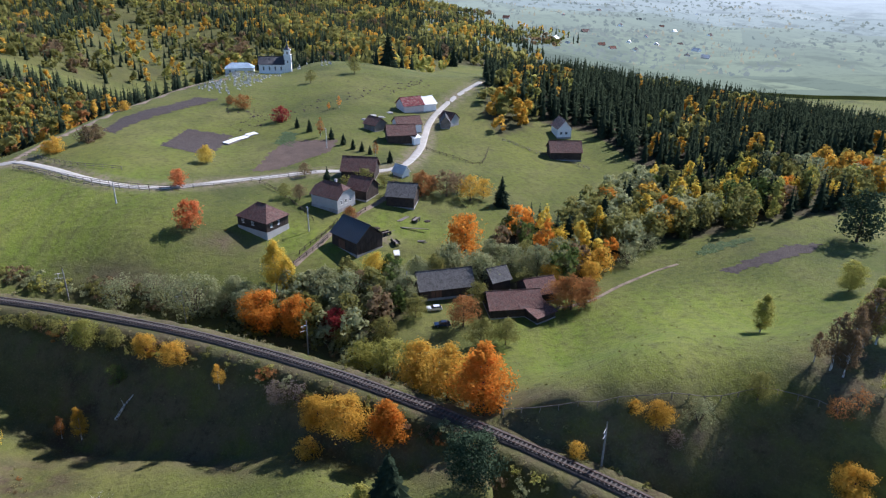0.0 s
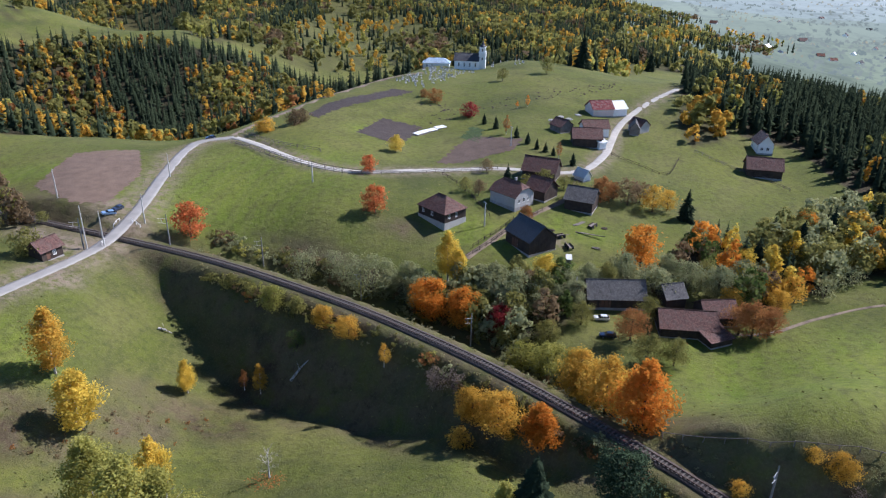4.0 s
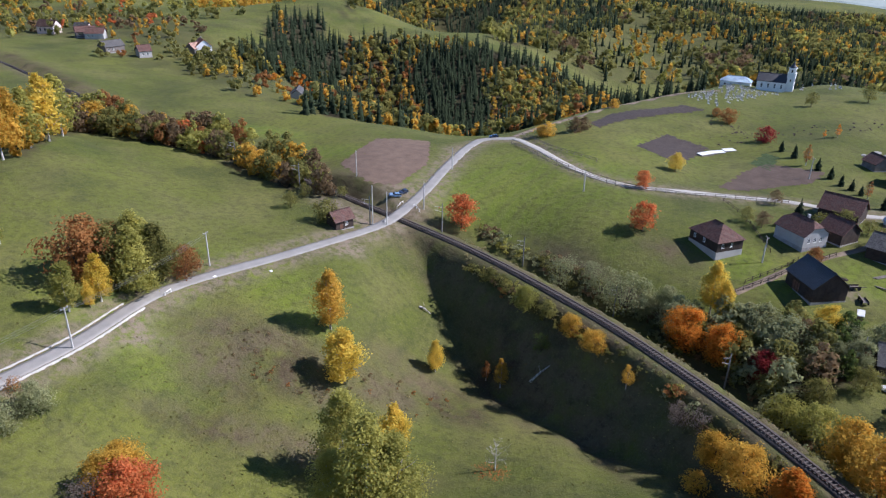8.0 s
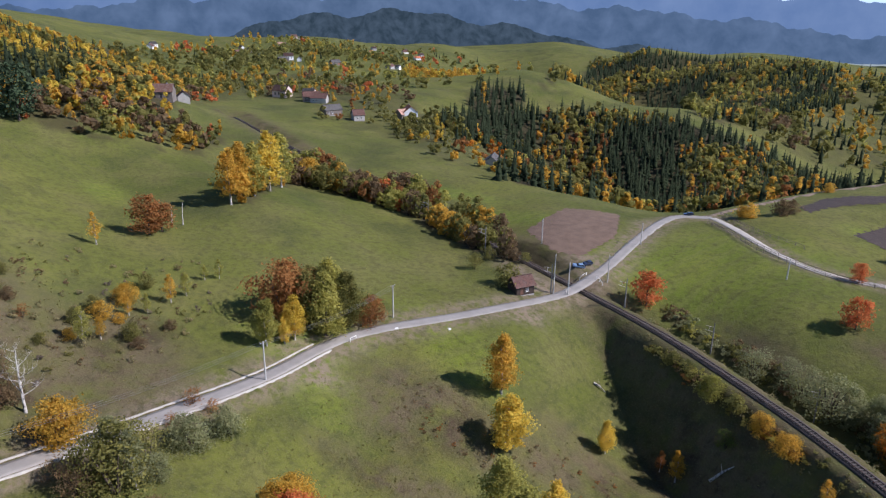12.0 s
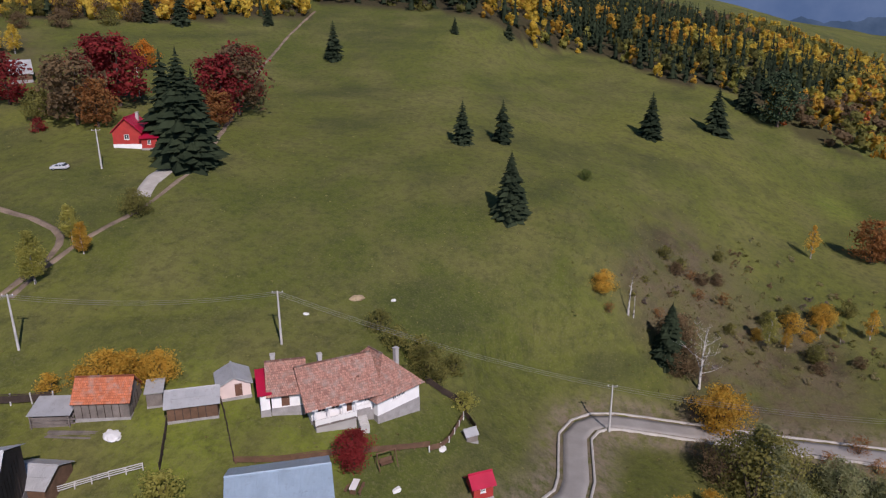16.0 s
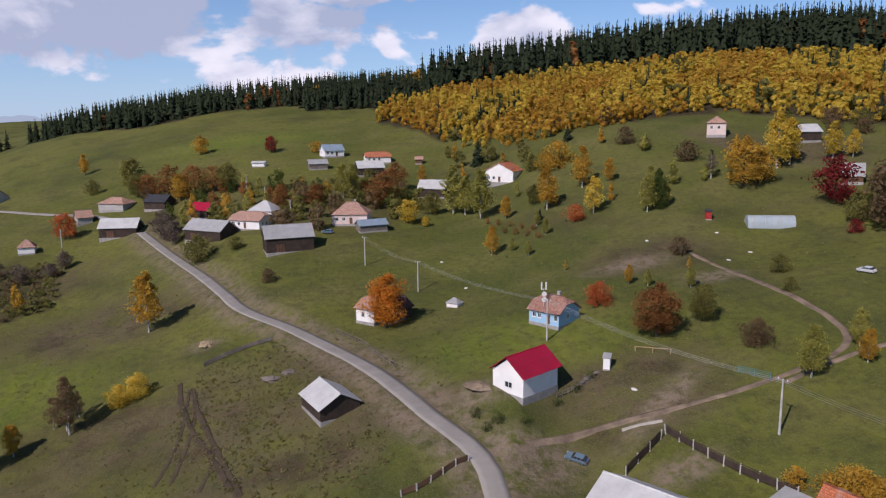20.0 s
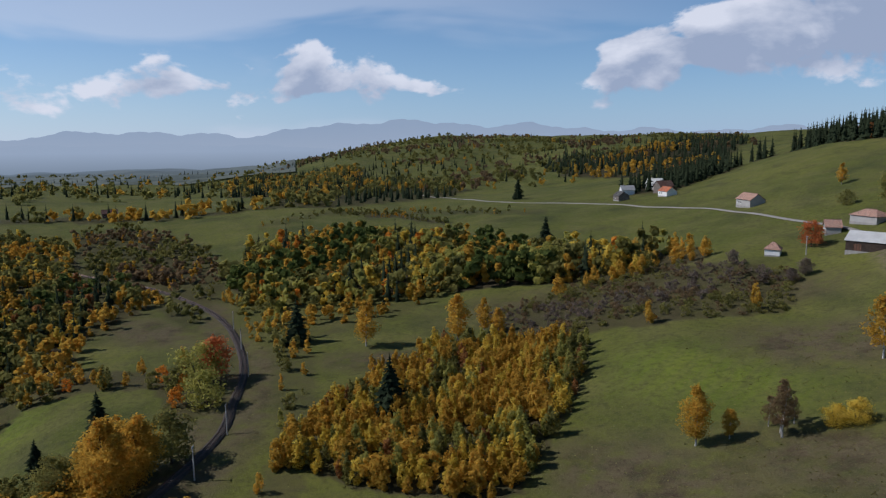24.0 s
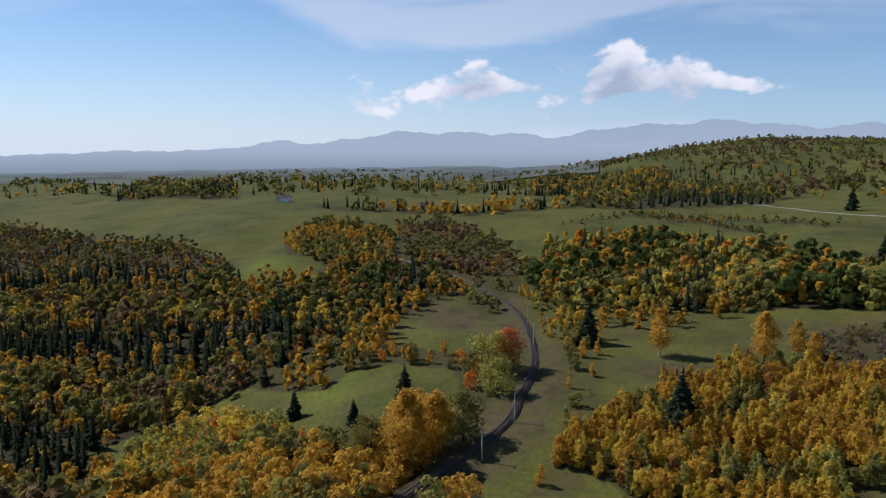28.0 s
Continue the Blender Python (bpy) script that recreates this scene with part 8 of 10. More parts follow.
wood_pile("stack of pale boards on the grass", (-6.9, 171.7), (-5.1, 171.5), 1.0, 0.3, False)
wood_pile("long pale boards lying on the grass", (-11.5, 178.3), (-3.8, 177.5), 0.5, 0.15, False)
cold_frame((-78.3, 247.9), (-75.8, 253.8))
cold_frame((-76.4, 254.5), (-73.4, 258.9))
cold_frame((-74, 259.7), (-71.1, 263.5))
white_heap("white plastic sheets on the ground", (-55.4, -62.5), 1.4)
white_heap("small pale straw heap on the hillside", (-95.2, -49.6), 1.3, STRAW)
white_heap("pale rubble heap in the meadow", (26.7, -159.1), 2.2, STRAW)
white_heap("weathered log heap in the rough grass", (11, -134.6), 2.0, WOOD_GREY)
white_heap("weathered log heap in the rough grass", (7.8, -135.6), 1.6, WOOD_GREY)
white_heap("sandy heap beside the white house", (-24.3, -109.4), 2.4, DIRT)
fallen_log("fallen pale dead trunk in the hollow", (-62.7, 111.2), (-59.6, 113.7))
fallen_log("fallen pale dead branch in the hollow", (-97.5, 115.7), (-94.8, 116.8))
swing((-65.7, -32.5), (-67.8, -30.6))
bench_table((-61.4, -33.4), 10)
white_heap("small white sheets drying on the lawn", (-64.7, -29.6), 0.7)
white_heap("white tarpaulin corner by the fence", (-74.6, -27.4), 0.7)
manure_heaps([(-95.4, 297.3), (-67.8, 290.6), (-54.8, 297.3), (-65.2, 278.5), (-79.7, 265.1), (-87.1, 276.3)], 46, 5)
manure_heaps([(-64.6, 298.3), (-14.4, 362.6), (-5.6, 351.2), (-57.4, 285.7)], 60, 6)
tussocks([(57.4, -175.5), (-2, -131.9), (2.4, -123.4), (26.8, -116.2), (-104, 73.8), (-84.8, 53.4), (-137.2, 9.4), (-141.6, -7.8), (-12.7, 102.6), (12.9, -117)])

# ---- far village houses and yard clutter ----
far_house(164, 1118, 60, GREY_WALL, SHEET_GREY, 12, "in the hazy valley town")
far_house(181, 1098, 122, WHITE_WALL, SHEET_GREY, 8, "in the hazy valley town")
far_house(233, 1104, 5, WOOD_GREY, TILE_ORANGE, 10, "in the hazy valley town")
far_house(246, 1087, 15, WHITE_WALL, TILE_ORANGE, 10, "in the hazy valley town")
far_house(283, 1143, 70, WHITE_WALL, SHEET_GREY, 10, "in the hazy valley town")
far_house(280, 1088, 54, WHITE_WALL, SHINGLE, 10, "in the hazy valley town")
far_house(328, 1215, 69, WHITE_WALL, TILE_OLD, 10, "in the hazy valley town")
far_house(330, 1156, 74, GREY_WALL, SHEET_GREY, 10, "in the hazy valley town")
far_house(424, 1463, 171, WOOD_GREY, TILE_ORANGE, 9, "in the hazy valley town")
far_house(433, 1407, 45, WHITE_WALL, SHEET_PALE, 10, "in the hazy valley town")
far_house(380, 1195, 22, PINK_WALL, TILE_DARK, 8, "in the hazy valley town")
far_house(358, 1084, 74, PINK_WALL, SHINGLE, 10, "in the hazy valley town")
far_house(388, 1135, 130, WHITE_WALL, SHEET_PALE, 12, "in the hazy valley town")
far_house(381, 1071, 153, GREY_WALL, SHEET_PALE, 12, "in the hazy valley town")
far_house(468, 1313, 41, WHITE_WALL, TILE_DARK, 10, "in the hazy valley town")
far_house(132, 1297, 11, WHITE_WALL, SHEET_GREY, 12, "in the hazy valley town")
far_house(108, 1367, 160, GREY_WALL, TILE_ORANGE, 12, "in the hazy valley town")
far_house(147, 1183, 179, GREY_WALL, TILE_OLD, 9, "in the hazy valley town")
far_house(227, 1214, 17, WOOD_GREY, TILE_OLD, 12, "in the hazy valley town")
far_house(325, 1394, 70, WHITE_WALL, TILE_DARK, 12, "in the hazy valley town")
far_house(387, 1500, 150, GREY_WALL, SHINGLE, 9, "in the hazy valley town")
far_house(599, 1787, 82, WHITE_WALL, SHEET_GREY, 9, "in the hazy valley town")
far_house(222, 1428, 71, PINK_WALL, TILE_ORANGE, 9, "in the hazy valley town")
far_house(347, 1716, 31, GREY_WALL, TILE_OLD, 10, "in the hazy valley town")
far_house(-1048, 269, 117, WHITE_WALL, SHINGLE, 10, "in the western village")
far_house(-1109, 417, 178, WHITE_WALL, TILE_DARK, 10, "in the western village")
far_house(-1074, 416, 4, GREY_WALL, TILE_DARK, 10, "in the western village")
far_house(-1114, 483, 39, WOOD_GREY, TILE_ORANGE, 8, "in the western village")
far_house(-1365, 622, 75, PINK_WALL, TILE_OLD, 12, "in the western village")
far_house(-892, 397, 74, WHITE_WALL, TILE_DARK, 12, "in the western village")
far_house(-874, 404, 153, WHITE_WALL, TILE_DARK, 8, "in the western village")
far_house(-1214, 716, 93, GREY_WALL, TILE_DARK, 9, "in the western village")
far_house(-1214, 788, 93, GREY_WALL, TILE_DARK, 8, "in the western village")
far_house(-1122, 763, 112, GREY_WALL, TILE_DARK, 9, "in the western village")
far_house(-836, 530, 29, WHITE_WALL, SHINGLE, 8, "in the western village")
far_house(-502, 239, 43, PINK_WALL, SHINGLE, 9, "in the western village")
far_house(-394, 259, 155, WHITE_WALL, TILE_ORANGE, 12, "in the western village")
far_house(-482, 234, 149, WHITE_WALL, TILE_DARK, 8, "in the western village")
far_house(-518, 224, 31, PINK_WALL, TILE_DARK, 12, "in the western village")
far_house(-433, 125, 166, GREY_WALL, TILE_DARK, 9, "in the western village")
far_house(-412, 108, 61, WOOD_GREY, TILE_OLD, 12, "in the western village")
far_house(297, -522, 9, WHITE_WALL, SHEET_PALE, 12, "beside the far meadow road")
far_house(275, -496, 63, WOOD_GREY, TILE_OLD, 12, "beside the far meadow road")
far_house(303, -490, 48, WHITE_WALL, SHEET_GREY, 10, "beside the far meadow road")
cart("old wooden farm cart on the yard grass", (-15.3, 173.7), 40)
cart("small farm cart beside the barn", (-7.7, 183.4), 65)
cart("old low farm cart among weeds", (-12.4, 169.4), 120)
wood_pile("white sheet-covered boards on the yard grass", (-12, 181.9), (-10, 185.3), 1.2, 0.4, False)
white_heap("dark heap of scrap in the farm yard", (-22.2, 177.9), 1.2, WOOD_DARK)
white_heap("dark heap of scrap in the farm yard", (-4.6, 184.3), 1.0, WOOD_DARK)
white_heap("dark heap of scrap in the farm yard", (-17.9, 177.1), 0.9, WOOD_DARK)
white_heap("grey heap of stones and boards in the ridge yard", (-29.9, 287.1), 1.6, PLINTH)
white_heap("grey heap of stones and boards in the ridge yard", (-26.3, 285.8), 1.6, PLINTH)
white_heap("grey heap of stones and boards in the ridge yard", (-23.4, 293.6), 1.6, PLINTH)
white_heap("grey heap of stones and boards in the ridge yard", (-32.7, 280.9), 1.6, PLINTH)
white_heap("grey heap of stones and boards in the ridge yard", (-19.4, 286.8), 1.6, PLINTH)
antenna_mast((-42.4, -130.5), 7.5)
field_gate("teal metal field gate beside the dirt track", (-65.4, -99.8), (-68.3, -95.7), TEAL)
white_heap("weathered heap of field stones along the fence", (-40.8, -108.3), 0.7, WOOD_GREY)
white_heap("weathered heap of field stones along the fence", (-41.9, -109), 0.8, WOOD_GREY)
white_heap("weathered heap of field stones along the fence", (-42.8, -109.4), 0.7, WOOD_GREY)
white_heap("weathered heap of field stones along the fence", (-43.8, -110), 0.8, WOOD_GREY)
white_heap("weathered heap of field stones along the fence", (-44.7, -110.4), 0.7, WOOD_GREY)
white_heap("weathered heap of field stones along the fence", (-45.7, -110.9), 0.7, WOOD_GREY)
white_heap("small white scrap lying in the grass", (-32.6, -192.6), 0.55)
white_heap("small white scrap lying in the grass", (-34.7, -168.9), 0.55)
white_heap("small white scrap lying in the grass", (-99.8, -150.5), 0.55)
white_heap("small white scrap lying in the grass", (-92.1, -147), 0.55)
white_heap("small white scrap lying in the grass", (-99.3, -164.4), 0.55)
white_heap("small white scrap lying in the grass", (-80.8, -165.5), 0.55)
white_heap("small white scrap lying in the grass", (-86.9, -54.2), 0.55)
white_heap("small white scrap lying in the grass", (-98.4, -44.6), 0.55)
white_heap("small white scrap lying in the grass", (-49.4, -103.8), 0.55)
white_heap("small white scrap lying in the grass", (-119.4, 89.5), 0.55)
white_heap("small white scrap lying in the grass", (-125.2, 78.7), 0.55)
leaf_carpet("red fallen leaves under a bare tree", (-52.7, 82.2), 3.2, LEAF["red"], 3)
leaf_carpet("orange fallen leaves under a tree", (5.3, 166.4), 3.5, LEAF["orange"], 4)

# ---- single trees ----
trees("ovate", "orange", [(7.4, 101.6, 12.4), (-8.5, 95.3, 8.4)], "beside the railway", 1.3)
trees("round", "gold", [(1.4, 108.1, 11), (-3.7, 113.4, 10), (-16.1, 98.2, 8.6), (-21.4, 100.7, 6.6)], "beside the railway", 1.2)
trees("bush", "olive", [(-131.5, 117.4, 6)], "beside the crossing hut")
trees("bush", "gold", [(-22.4, 96.1, 3.7), (-58, 118.7, 4.2), (-51.6, 116.2, 4.6), (34.4, 90.9, 4), (30.7, 91.4, 2.2), (21.5, 87.9, 2.5)], "on the railway bank")
trees("thin_bush", "dusk", [(-29.7, 106.1, 4.3), (-26.2, 105.5, 3.9), (37.2, 89.5, 2.8), (-82.6, 27.8, 5.4)], "on the railway bank")
trees("round", "orange", [(-40, 136.9, 10.4), (-31.9, 134.5, 9.4), (5.6, 166.5, 11.4)], "in the hedge below the village")
trees("round", "crimson", [(-22.8, 132.6, 6.9)], "in the hedge below the village")
trees("birch", "yellow", [(-39.1, 148.8, 12.7), (-36.2, 147.7, 9.3)], "below the village")
trees("round", "yellow", [(-16.1, 153.2, 6.6)], "below the village")
trees("bush", "sage", [(-21, 142.8, 8), (-27.2, 145, 7.6), (-44.3, 141.7, 7.8), (-11.1, 149.7, 6), (-16.1, 139.7, 5.1), (9.3, 154.6, 7.6), (16.7, 161, 7.1), (2.4, 159.1, 7.1)], "in the thicket below the village")
trees("thin_bush", "sage", [(-56.9, 142.3, 10.4), (-53.7, 145.2, 6.6), (-63.3, 144.2, 7.9), (41.3, 92.3, 4.7), (-68.2, 147.3, 5.3), (-75.1, 144, 7.9)], "beside the railway")
trees("bush", "lime", [(-16.2, 123, 5.6), (-10.3, 121.1, 6.7), (-72.1, 122.5, 5.1), (-5.8, 122.9, 4.6)], "on the railway bank")
trees("bush", "olive", [(-65.1, 121, 3.6), (-84.4, 126.6, 3.3), (-79, 125, 2.9), (-12.2, 131.1, 4.9), (-20.7, 130.3, 4.2)], "on the railway bank")
trees("sparse_birch", "gold", [(-41.6, 110.7, 5.5), (-69.4, 110, 7.5)], "in the shaded hollow")
trees("sparse_birch", "rust", [(-73.8, 110.9, 5.1)], "in the shaded hollow")
trees("thin_bush", "green", [(-63.3, 115.9, 4)], "in the shaded hollow")
trees("spruce", "spruce", [(-6.7, 74.9, 15.2)], "on the slope above the railway")
trees("round", "pine", [(5, 82.2, 9.7)], "on the slope above the railway")
trees("birch", "lime", [(16.8, 73.2, 10.9), (-10.7, 74.9, 9.2)], "on the slope above the railway")
trees("birch", "lime", [(61.2, 118.2, 8)], "in the sloping meadow")
trees("round", "lime", [(87.1, 135.6, 6.8)], "in the sloping meadow")
trees("round", "pine", [(107.7, 170.2, 13.6)], "in the sloping meadow")
trees("apple", "olive", [(51.5, 95.3, 5)], "by the meadow fence")
trees("round", "gold", [(61, 81.1, 7)], "on the shaded bank")
trees("sparse_birch", "brown", [(63, 97, 10.2), (68.5, 100.2, 9.3), (61.6, 99.7, 5.6)], "at the meadow's corner")
trees("sparse_birch", "lime", [(73.3, 103.1, 10.5), (68.6, 90.8, 5.2)], "at the meadow's corner")
trees("thin_bush", "rust", [(61, 89.3, 3.5), (63.9, 89.1, 3.4)], "at the meadow's corner")
trees("round", "red", [(-76.1, 192.4, 5.5), (-65.4, 168.9, 7.9)], "beside the ridge road")
trees("round", "yellow", [(-77, 219.4, 5.8)], "beside the ridge road")
trees("young_spruce", "spruce", [(17.6, 204.2, 9.7)], "in the village meadow")
trees("round", "rust", [(-7, 201.3, 7.7), (-25.5, 179.8, 4.6), (-3.7, 206.1, 5.2)], "in the village")
trees("spruce", "spruce", [(-35, 200.8, 7.8)], "beside the village houses")
trees("apple", "olive", [(-5.9, 138.5, 5.3), (8.2, 126.2, 6.5), (13.5, 127.1, 5.9), (8.2, 144.4, 5.5)], "in the farm orchard")
trees("apple", "rust", [(4.8, 135, 7.2), (29.6, 142.9, 8), (33.1, 144.8, 6.5), (27.1, 143.8, 7.2)], "in the farm orchard")
trees("apple", "gold", [(8, 204.2, 7.8), (12.2, 207.6, 6.3)], "in the village orchard")
trees("apple", "brown", [(0.7, 204.5, 8), (-43.9, 212.5, 4.3), (-41.9, 192.9, 4.6), (4.2, 208.7, 6.3)], "in the village orchard")
trees("bush", "gold", [(-127.5, 224, 5.2), (-130.5, 224.1, 4.1)], "beside the ridge track")
trees("bush", "brown", [(-121.2, 232.9, 5.4), (-119.9, 237.2, 4.7)], "beside the ridge track")
trees("bush", "olive", [(-241.8, 461.6, 11.2)], "on the edge of the ridge")
trees("bush", "gold", [(-135.1, 294.1, 4.3)], "on the edge of the ridge")
trees("young_spruce", "spruce", [(-57.4, 268.8, 4.4), (-51.5, 262.7, 5.1), (-41.7, 253.2, 4.6), (-36.5, 246.9, 4.5), (-32.4, 242, 4), (-29, 239.6, 4), (-25.9, 236.6, 3.5), (-18.3, 227.6, 4.5)], "in the row beside the fields")
trees("sparse_birch", "rust", [(-46.1, 255.9, 7.1), (-23.7, 234.1, 5.4)], "in the row beside the fields")
trees("bush", "rust", [(-85.1, 294.1, 5.9), (-91.7, 299.5, 3.4)], "in the ridge meadow")
trees("bush", "crimson", [(-65.9, 278.6, 5.9)], "in the ridge meadow")
trees("sparse_birch", "orange", [(-45.1, 296.8, 4.8), (-48.8, 293, 3.3)], "in the ridge meadow")
trees("apple", "olive", [(-64.7, 340.2, 5.9), (-46.4, 362.2, 8)], "in the ridge meadow")
trees("spruce", "spruce", [(-33.4, 414, 20.1), (6.2, 696.7, 19.7)], "on the crest of the ridge")
trees("round", "red", [(-110.1, 149, 9.9)], "beside the level crossing")
trees("birch", "gold", [(-98.1, 87.4, 13.6)], "in the cow pasture")
trees("birch", "yellow", [(-87.8, 80.9, 12.4)], "in the cow pasture", 1.5)
trees("birch", "yellow", [(-82.4, 103.4, 7.8), (-67.9, 74.2, 11.8)], "in the cow pasture")
trees("leafy_birch", "lime", [(-57.4, 56.2, 22), (-54.5, 59.4, 19), (-69.7, 63.5, 18), (-62, 53.6, 14.9)], "in the cow pasture", 1.15)
trees("leafy_birch", "yellow", [(-59.5, 60.5, 17)], "in the cow pasture", 1.1)
trees("round", "red", [(-79.2, 32.4, 9.4)], "below the pasture")
trees("round", "gold", [(-83.8, 32.5, 8.1)], "below the pasture")
trees("bare", "rust", [(-52.5, 83.2, 7.2)], "in the pasture on red fallen leaves")
trees("apple", "olive", [(-145.6, 117.6, 4.7), (-149.7, 126.3, 4.2), (-141.2, 132.7, 3.3)], "beside the crossing hut")
trees("ovate", "lime", [(-129.8, 63.2, 14.5), (-134.5, 66.5, 14)], "beside the road", 1.1)
trees("ovate", "olive", [(-131.3, 69.2, 12.5), (-133.2, 60.4, 13)], "beside the road", 1.1)
trees("round", "olive", [(-138.5, 64, 11)], "beside the road")
trees("bush", "rust", [(-137.7, 57, 12.9), (-130.5, 74.8, 6.4)], "beside the road")
trees("birch", "lime", [(-128.2, 48.8, 10.9)], "beside the road")
trees("birch", "yellow", [(-129.2, 55.5, 10.1), (-128.1, 52.7, 5.5)], "beside the road")
trees("bush", "gold", [(-126.7, -14.3, 4.1), (-112.2, 7.9, 7.5)], "on the rough hillside")
trees("thin_bush", "olive", [(-97.4, 13.6, 10.5), (-98.4, 10.1, 8.5), (-100.9, 17.9, 8.5)], "beside the road bend", 0.85)
trees("sparse_birch", "sage", [(-95.8, 15.2, 10), (-99.2, 13, 11)], "beside the road bend", 1.3)
trees("thin_bush", "olive", [(-95.7, 12.4, 10.8)], "beside the road bend")
trees("thin_bush", "brown", [(-97.1, 7.7, 5.4), (-84.7, 8.4, 4.8), (-87.4, 15.4, 4.2), (-102.8, 6, 3.7)], "beside the road bend")
trees("bush", "gold", [(-81.9, 2.7, 4), (-88.6, 6.8, 3)], "below the road bend")
trees("round", "gold", [(-85.9, 35.3, 7.1)], "below the road bend")
trees("spruce", "spruce", [(-125.2, -1.4, 11.6)], "on the rough hillside")
trees("bare", "rust", [(-122, 4.5, 12.8)], "on the rough hillside")
trees("snag", "rust", [(-127.3, -9.3, 8.4), (-127.9, -8.3, 4.9)], "on the rough hillside")
trees("bush", "brown", [(-129.2, -0, 6.6), (-124, 1.7, 5.4), (-148.5, -1.8, 2.7), (-150.4, 3.5, 2.7), (-153.4, 6.7, 2.6), (-136.1, 25.9, 2.4), (-141, 33.3, 2.3)], "on the rough hillside")
trees("sparse_birch", "gold", [(-186.7, 28.8, 8.2), (-140.8, 20, 4.9), (-148.8, 27.1, 4.4), (-152.4, 36.7, 6.7)], "on the rough hillside")
trees("sparse_birch", "lime", [(-139.5, 16.7, 8), (-149.1, 30.9, 4.5), (-154.7, 40.8, 5.8), (-161.3, 47.2, 4), (-161, 50.6, 4.9)], "on the rough hillside")
trees("round", "rust", [(-195, 43.5, 11), (-196.6, 47.3, 8.4)], "on the rough hillside")
trees("snag", "rust", [(-201.7, 51.4, 6.9), (-199.8, 53.9, 7.2)], "beside the hillside thicket")
trees("birch", "gold", [(-209.5, 71.6, 17.5), (-214.4, 76.6, 18.7)], "at the edge of the hillside")
trees("birch", "lime", [(-217.7, 82.4, 17.1), (-236.9, 100, 19.8)], "at the edge of the hillside")
trees("birch", "yellow", [(-225.3, 90.9, 21)], "at the edge of the hillside")
trees("bush", "gold", [(-260.9, 122.5, 9.8), (-247.1, 126, 4.5)], "at the edge of the hillside")
trees("bush", "green", [(-168.7, -24.9, 2.6)], "on the open hillside")
trees("spruce", "spruce", [(-175.4, -58.5, 11.3), (-186.1, -50.6, 11.7), (-135.6, -34.8, 13.6), (-243.1, -15.7, 15), (-273.3, 4.9, 17.1), (-317.3, 15.9, 17.4), (-237.9, -128.9, 13.7), (-286.2, -99, 6.9), (-312.1, -83.1, 8.4)], "on the open hillside")
trees("round", "pine", [(-306.6, 27.8, 20.4)], "at the edge of the hillside")
trees("round", "gold", [(-122.4, -190.4, 14.2), (-128.4, -191.2, 10.2)], "above the village")
trees("sparse_birch", "dusk", [(-116.6, -197.9, 8.6)], "above the village")
trees("birch", "yellow", [(-139.1, -198.9, 17), (-144.2, -199.9, 14.6), (-158.6, -199.4, 11.4), (-164.2, -197.5, 8.7)], "above the village")
trees("birch", "lime", [(-89.5, -183.8, 10.5)], "above the village")
trees("round", "crimson", [(-148.8, -150.5, 16.5), (-147.2, -143.4, 17.7), (-136, -168.8, 12.5), (-154.6, -117.4, 16.3), (-170.6, -122.5, 16.7)], "beside the red house")
trees("round", "rust", [(-131.7, -135.8, 11.1), (-149.1, -114.5, 9)], "beside the red house")
trees("round", "brown", [(-131.6, -142.1, 16.6), (-163, -118.1, 17.6), (-137.7, -152.8, 11.2)], "beside the red house")
trees("round", "olive", [(-130.2, -152.6, 7.7)], "beside the red house")
trees("spruce", "spruce", [(-120.5, -101.5, 24), (-128.8, -112.9, 20.6), (-127.1, -103.6, 18.5)], "beside the red house")
trees("round", "orange", [(-179.2, -162.2, 8.7)], "beside the red house")
trees("bush", "crimson", [(-124.7, -147.2, 3.3)], "beside the greenhouse")
trees("bush", "brown", [(-83.7, -154.4, 4.3), (-72, -105.6, 4.6)], "in the village meadow")
trees("birch", "gold", [(-65.7, -142.6, 4.3), (-82.7, -92.6, 5.7), (-55.4, -135.8, 4.1)], "in the village meadow")
trees("birch", "lime", [(-68.5, -139.2, 3.6), (-84.8, -97, 6.5), (-73.6, -93.3, 8.3), (-75.5, -133.8, 4.6)], "in the village meadow")
trees("round", "rust", [(-59.4, -116.6, 9.7)], "in the village meadow")
trees("round", "olive", [(-69.6, -118.1, 6.7)], "in the village meadow")
trees("bush", "olive", [(-96.5, -93.8, 4.6), (-95.5, -133.1, 3.8), (-89.8, -121.8, 2.6)], "beside the dirt track")
trees("bush", "gold", [(-61.1, -68.4, 5.3), (-62.9, -66.4, 4.7), (-64.7, -63.2, 4.4), (-58.2, -75, 2.6), (-60.1, -71.3, 3.2)], "behind the farm sheds")
trees("apple", "olive", [(-85.3, -33.3, 5.5), (-85.8, -31.8, 3.2)], "beside the white farmhouse")
trees("bush", "lime", [(-84.2, -27.5, 2.7), (-49.5, -50.6, 3.9)], "in the farm garden")
trees("round", "crimson", [(-63.8, -34.7, 5.2)], "in the farm garden")
trees("birch", "gold", [(42.6, -175.9, 14.8)], "in the meadow beside the road")
trees("round", "orange", [(-12.9, -150, 11.4)], "beside the cottage")
trees("bush", "red", [(-55.6, -134.6, 4.7)], "beside the blue cottage")
trees("birch", "gold", [(-45.9, -188, 8.2), (-57.9, -218, 7.6)], "in the village meadow")
trees("birch", "lime", [(-51.2, -186, 3.7), (-53.7, -178.9, 3.9), (-62.1, -190.3, 4.8), (-62.5, -199.6, 4.3)], "in the village meadow")
trees("bush", "yellow", [(38.4, -144.7, 4.8), (41.7, -143.2, 4.3)], "in the roadside meadow")
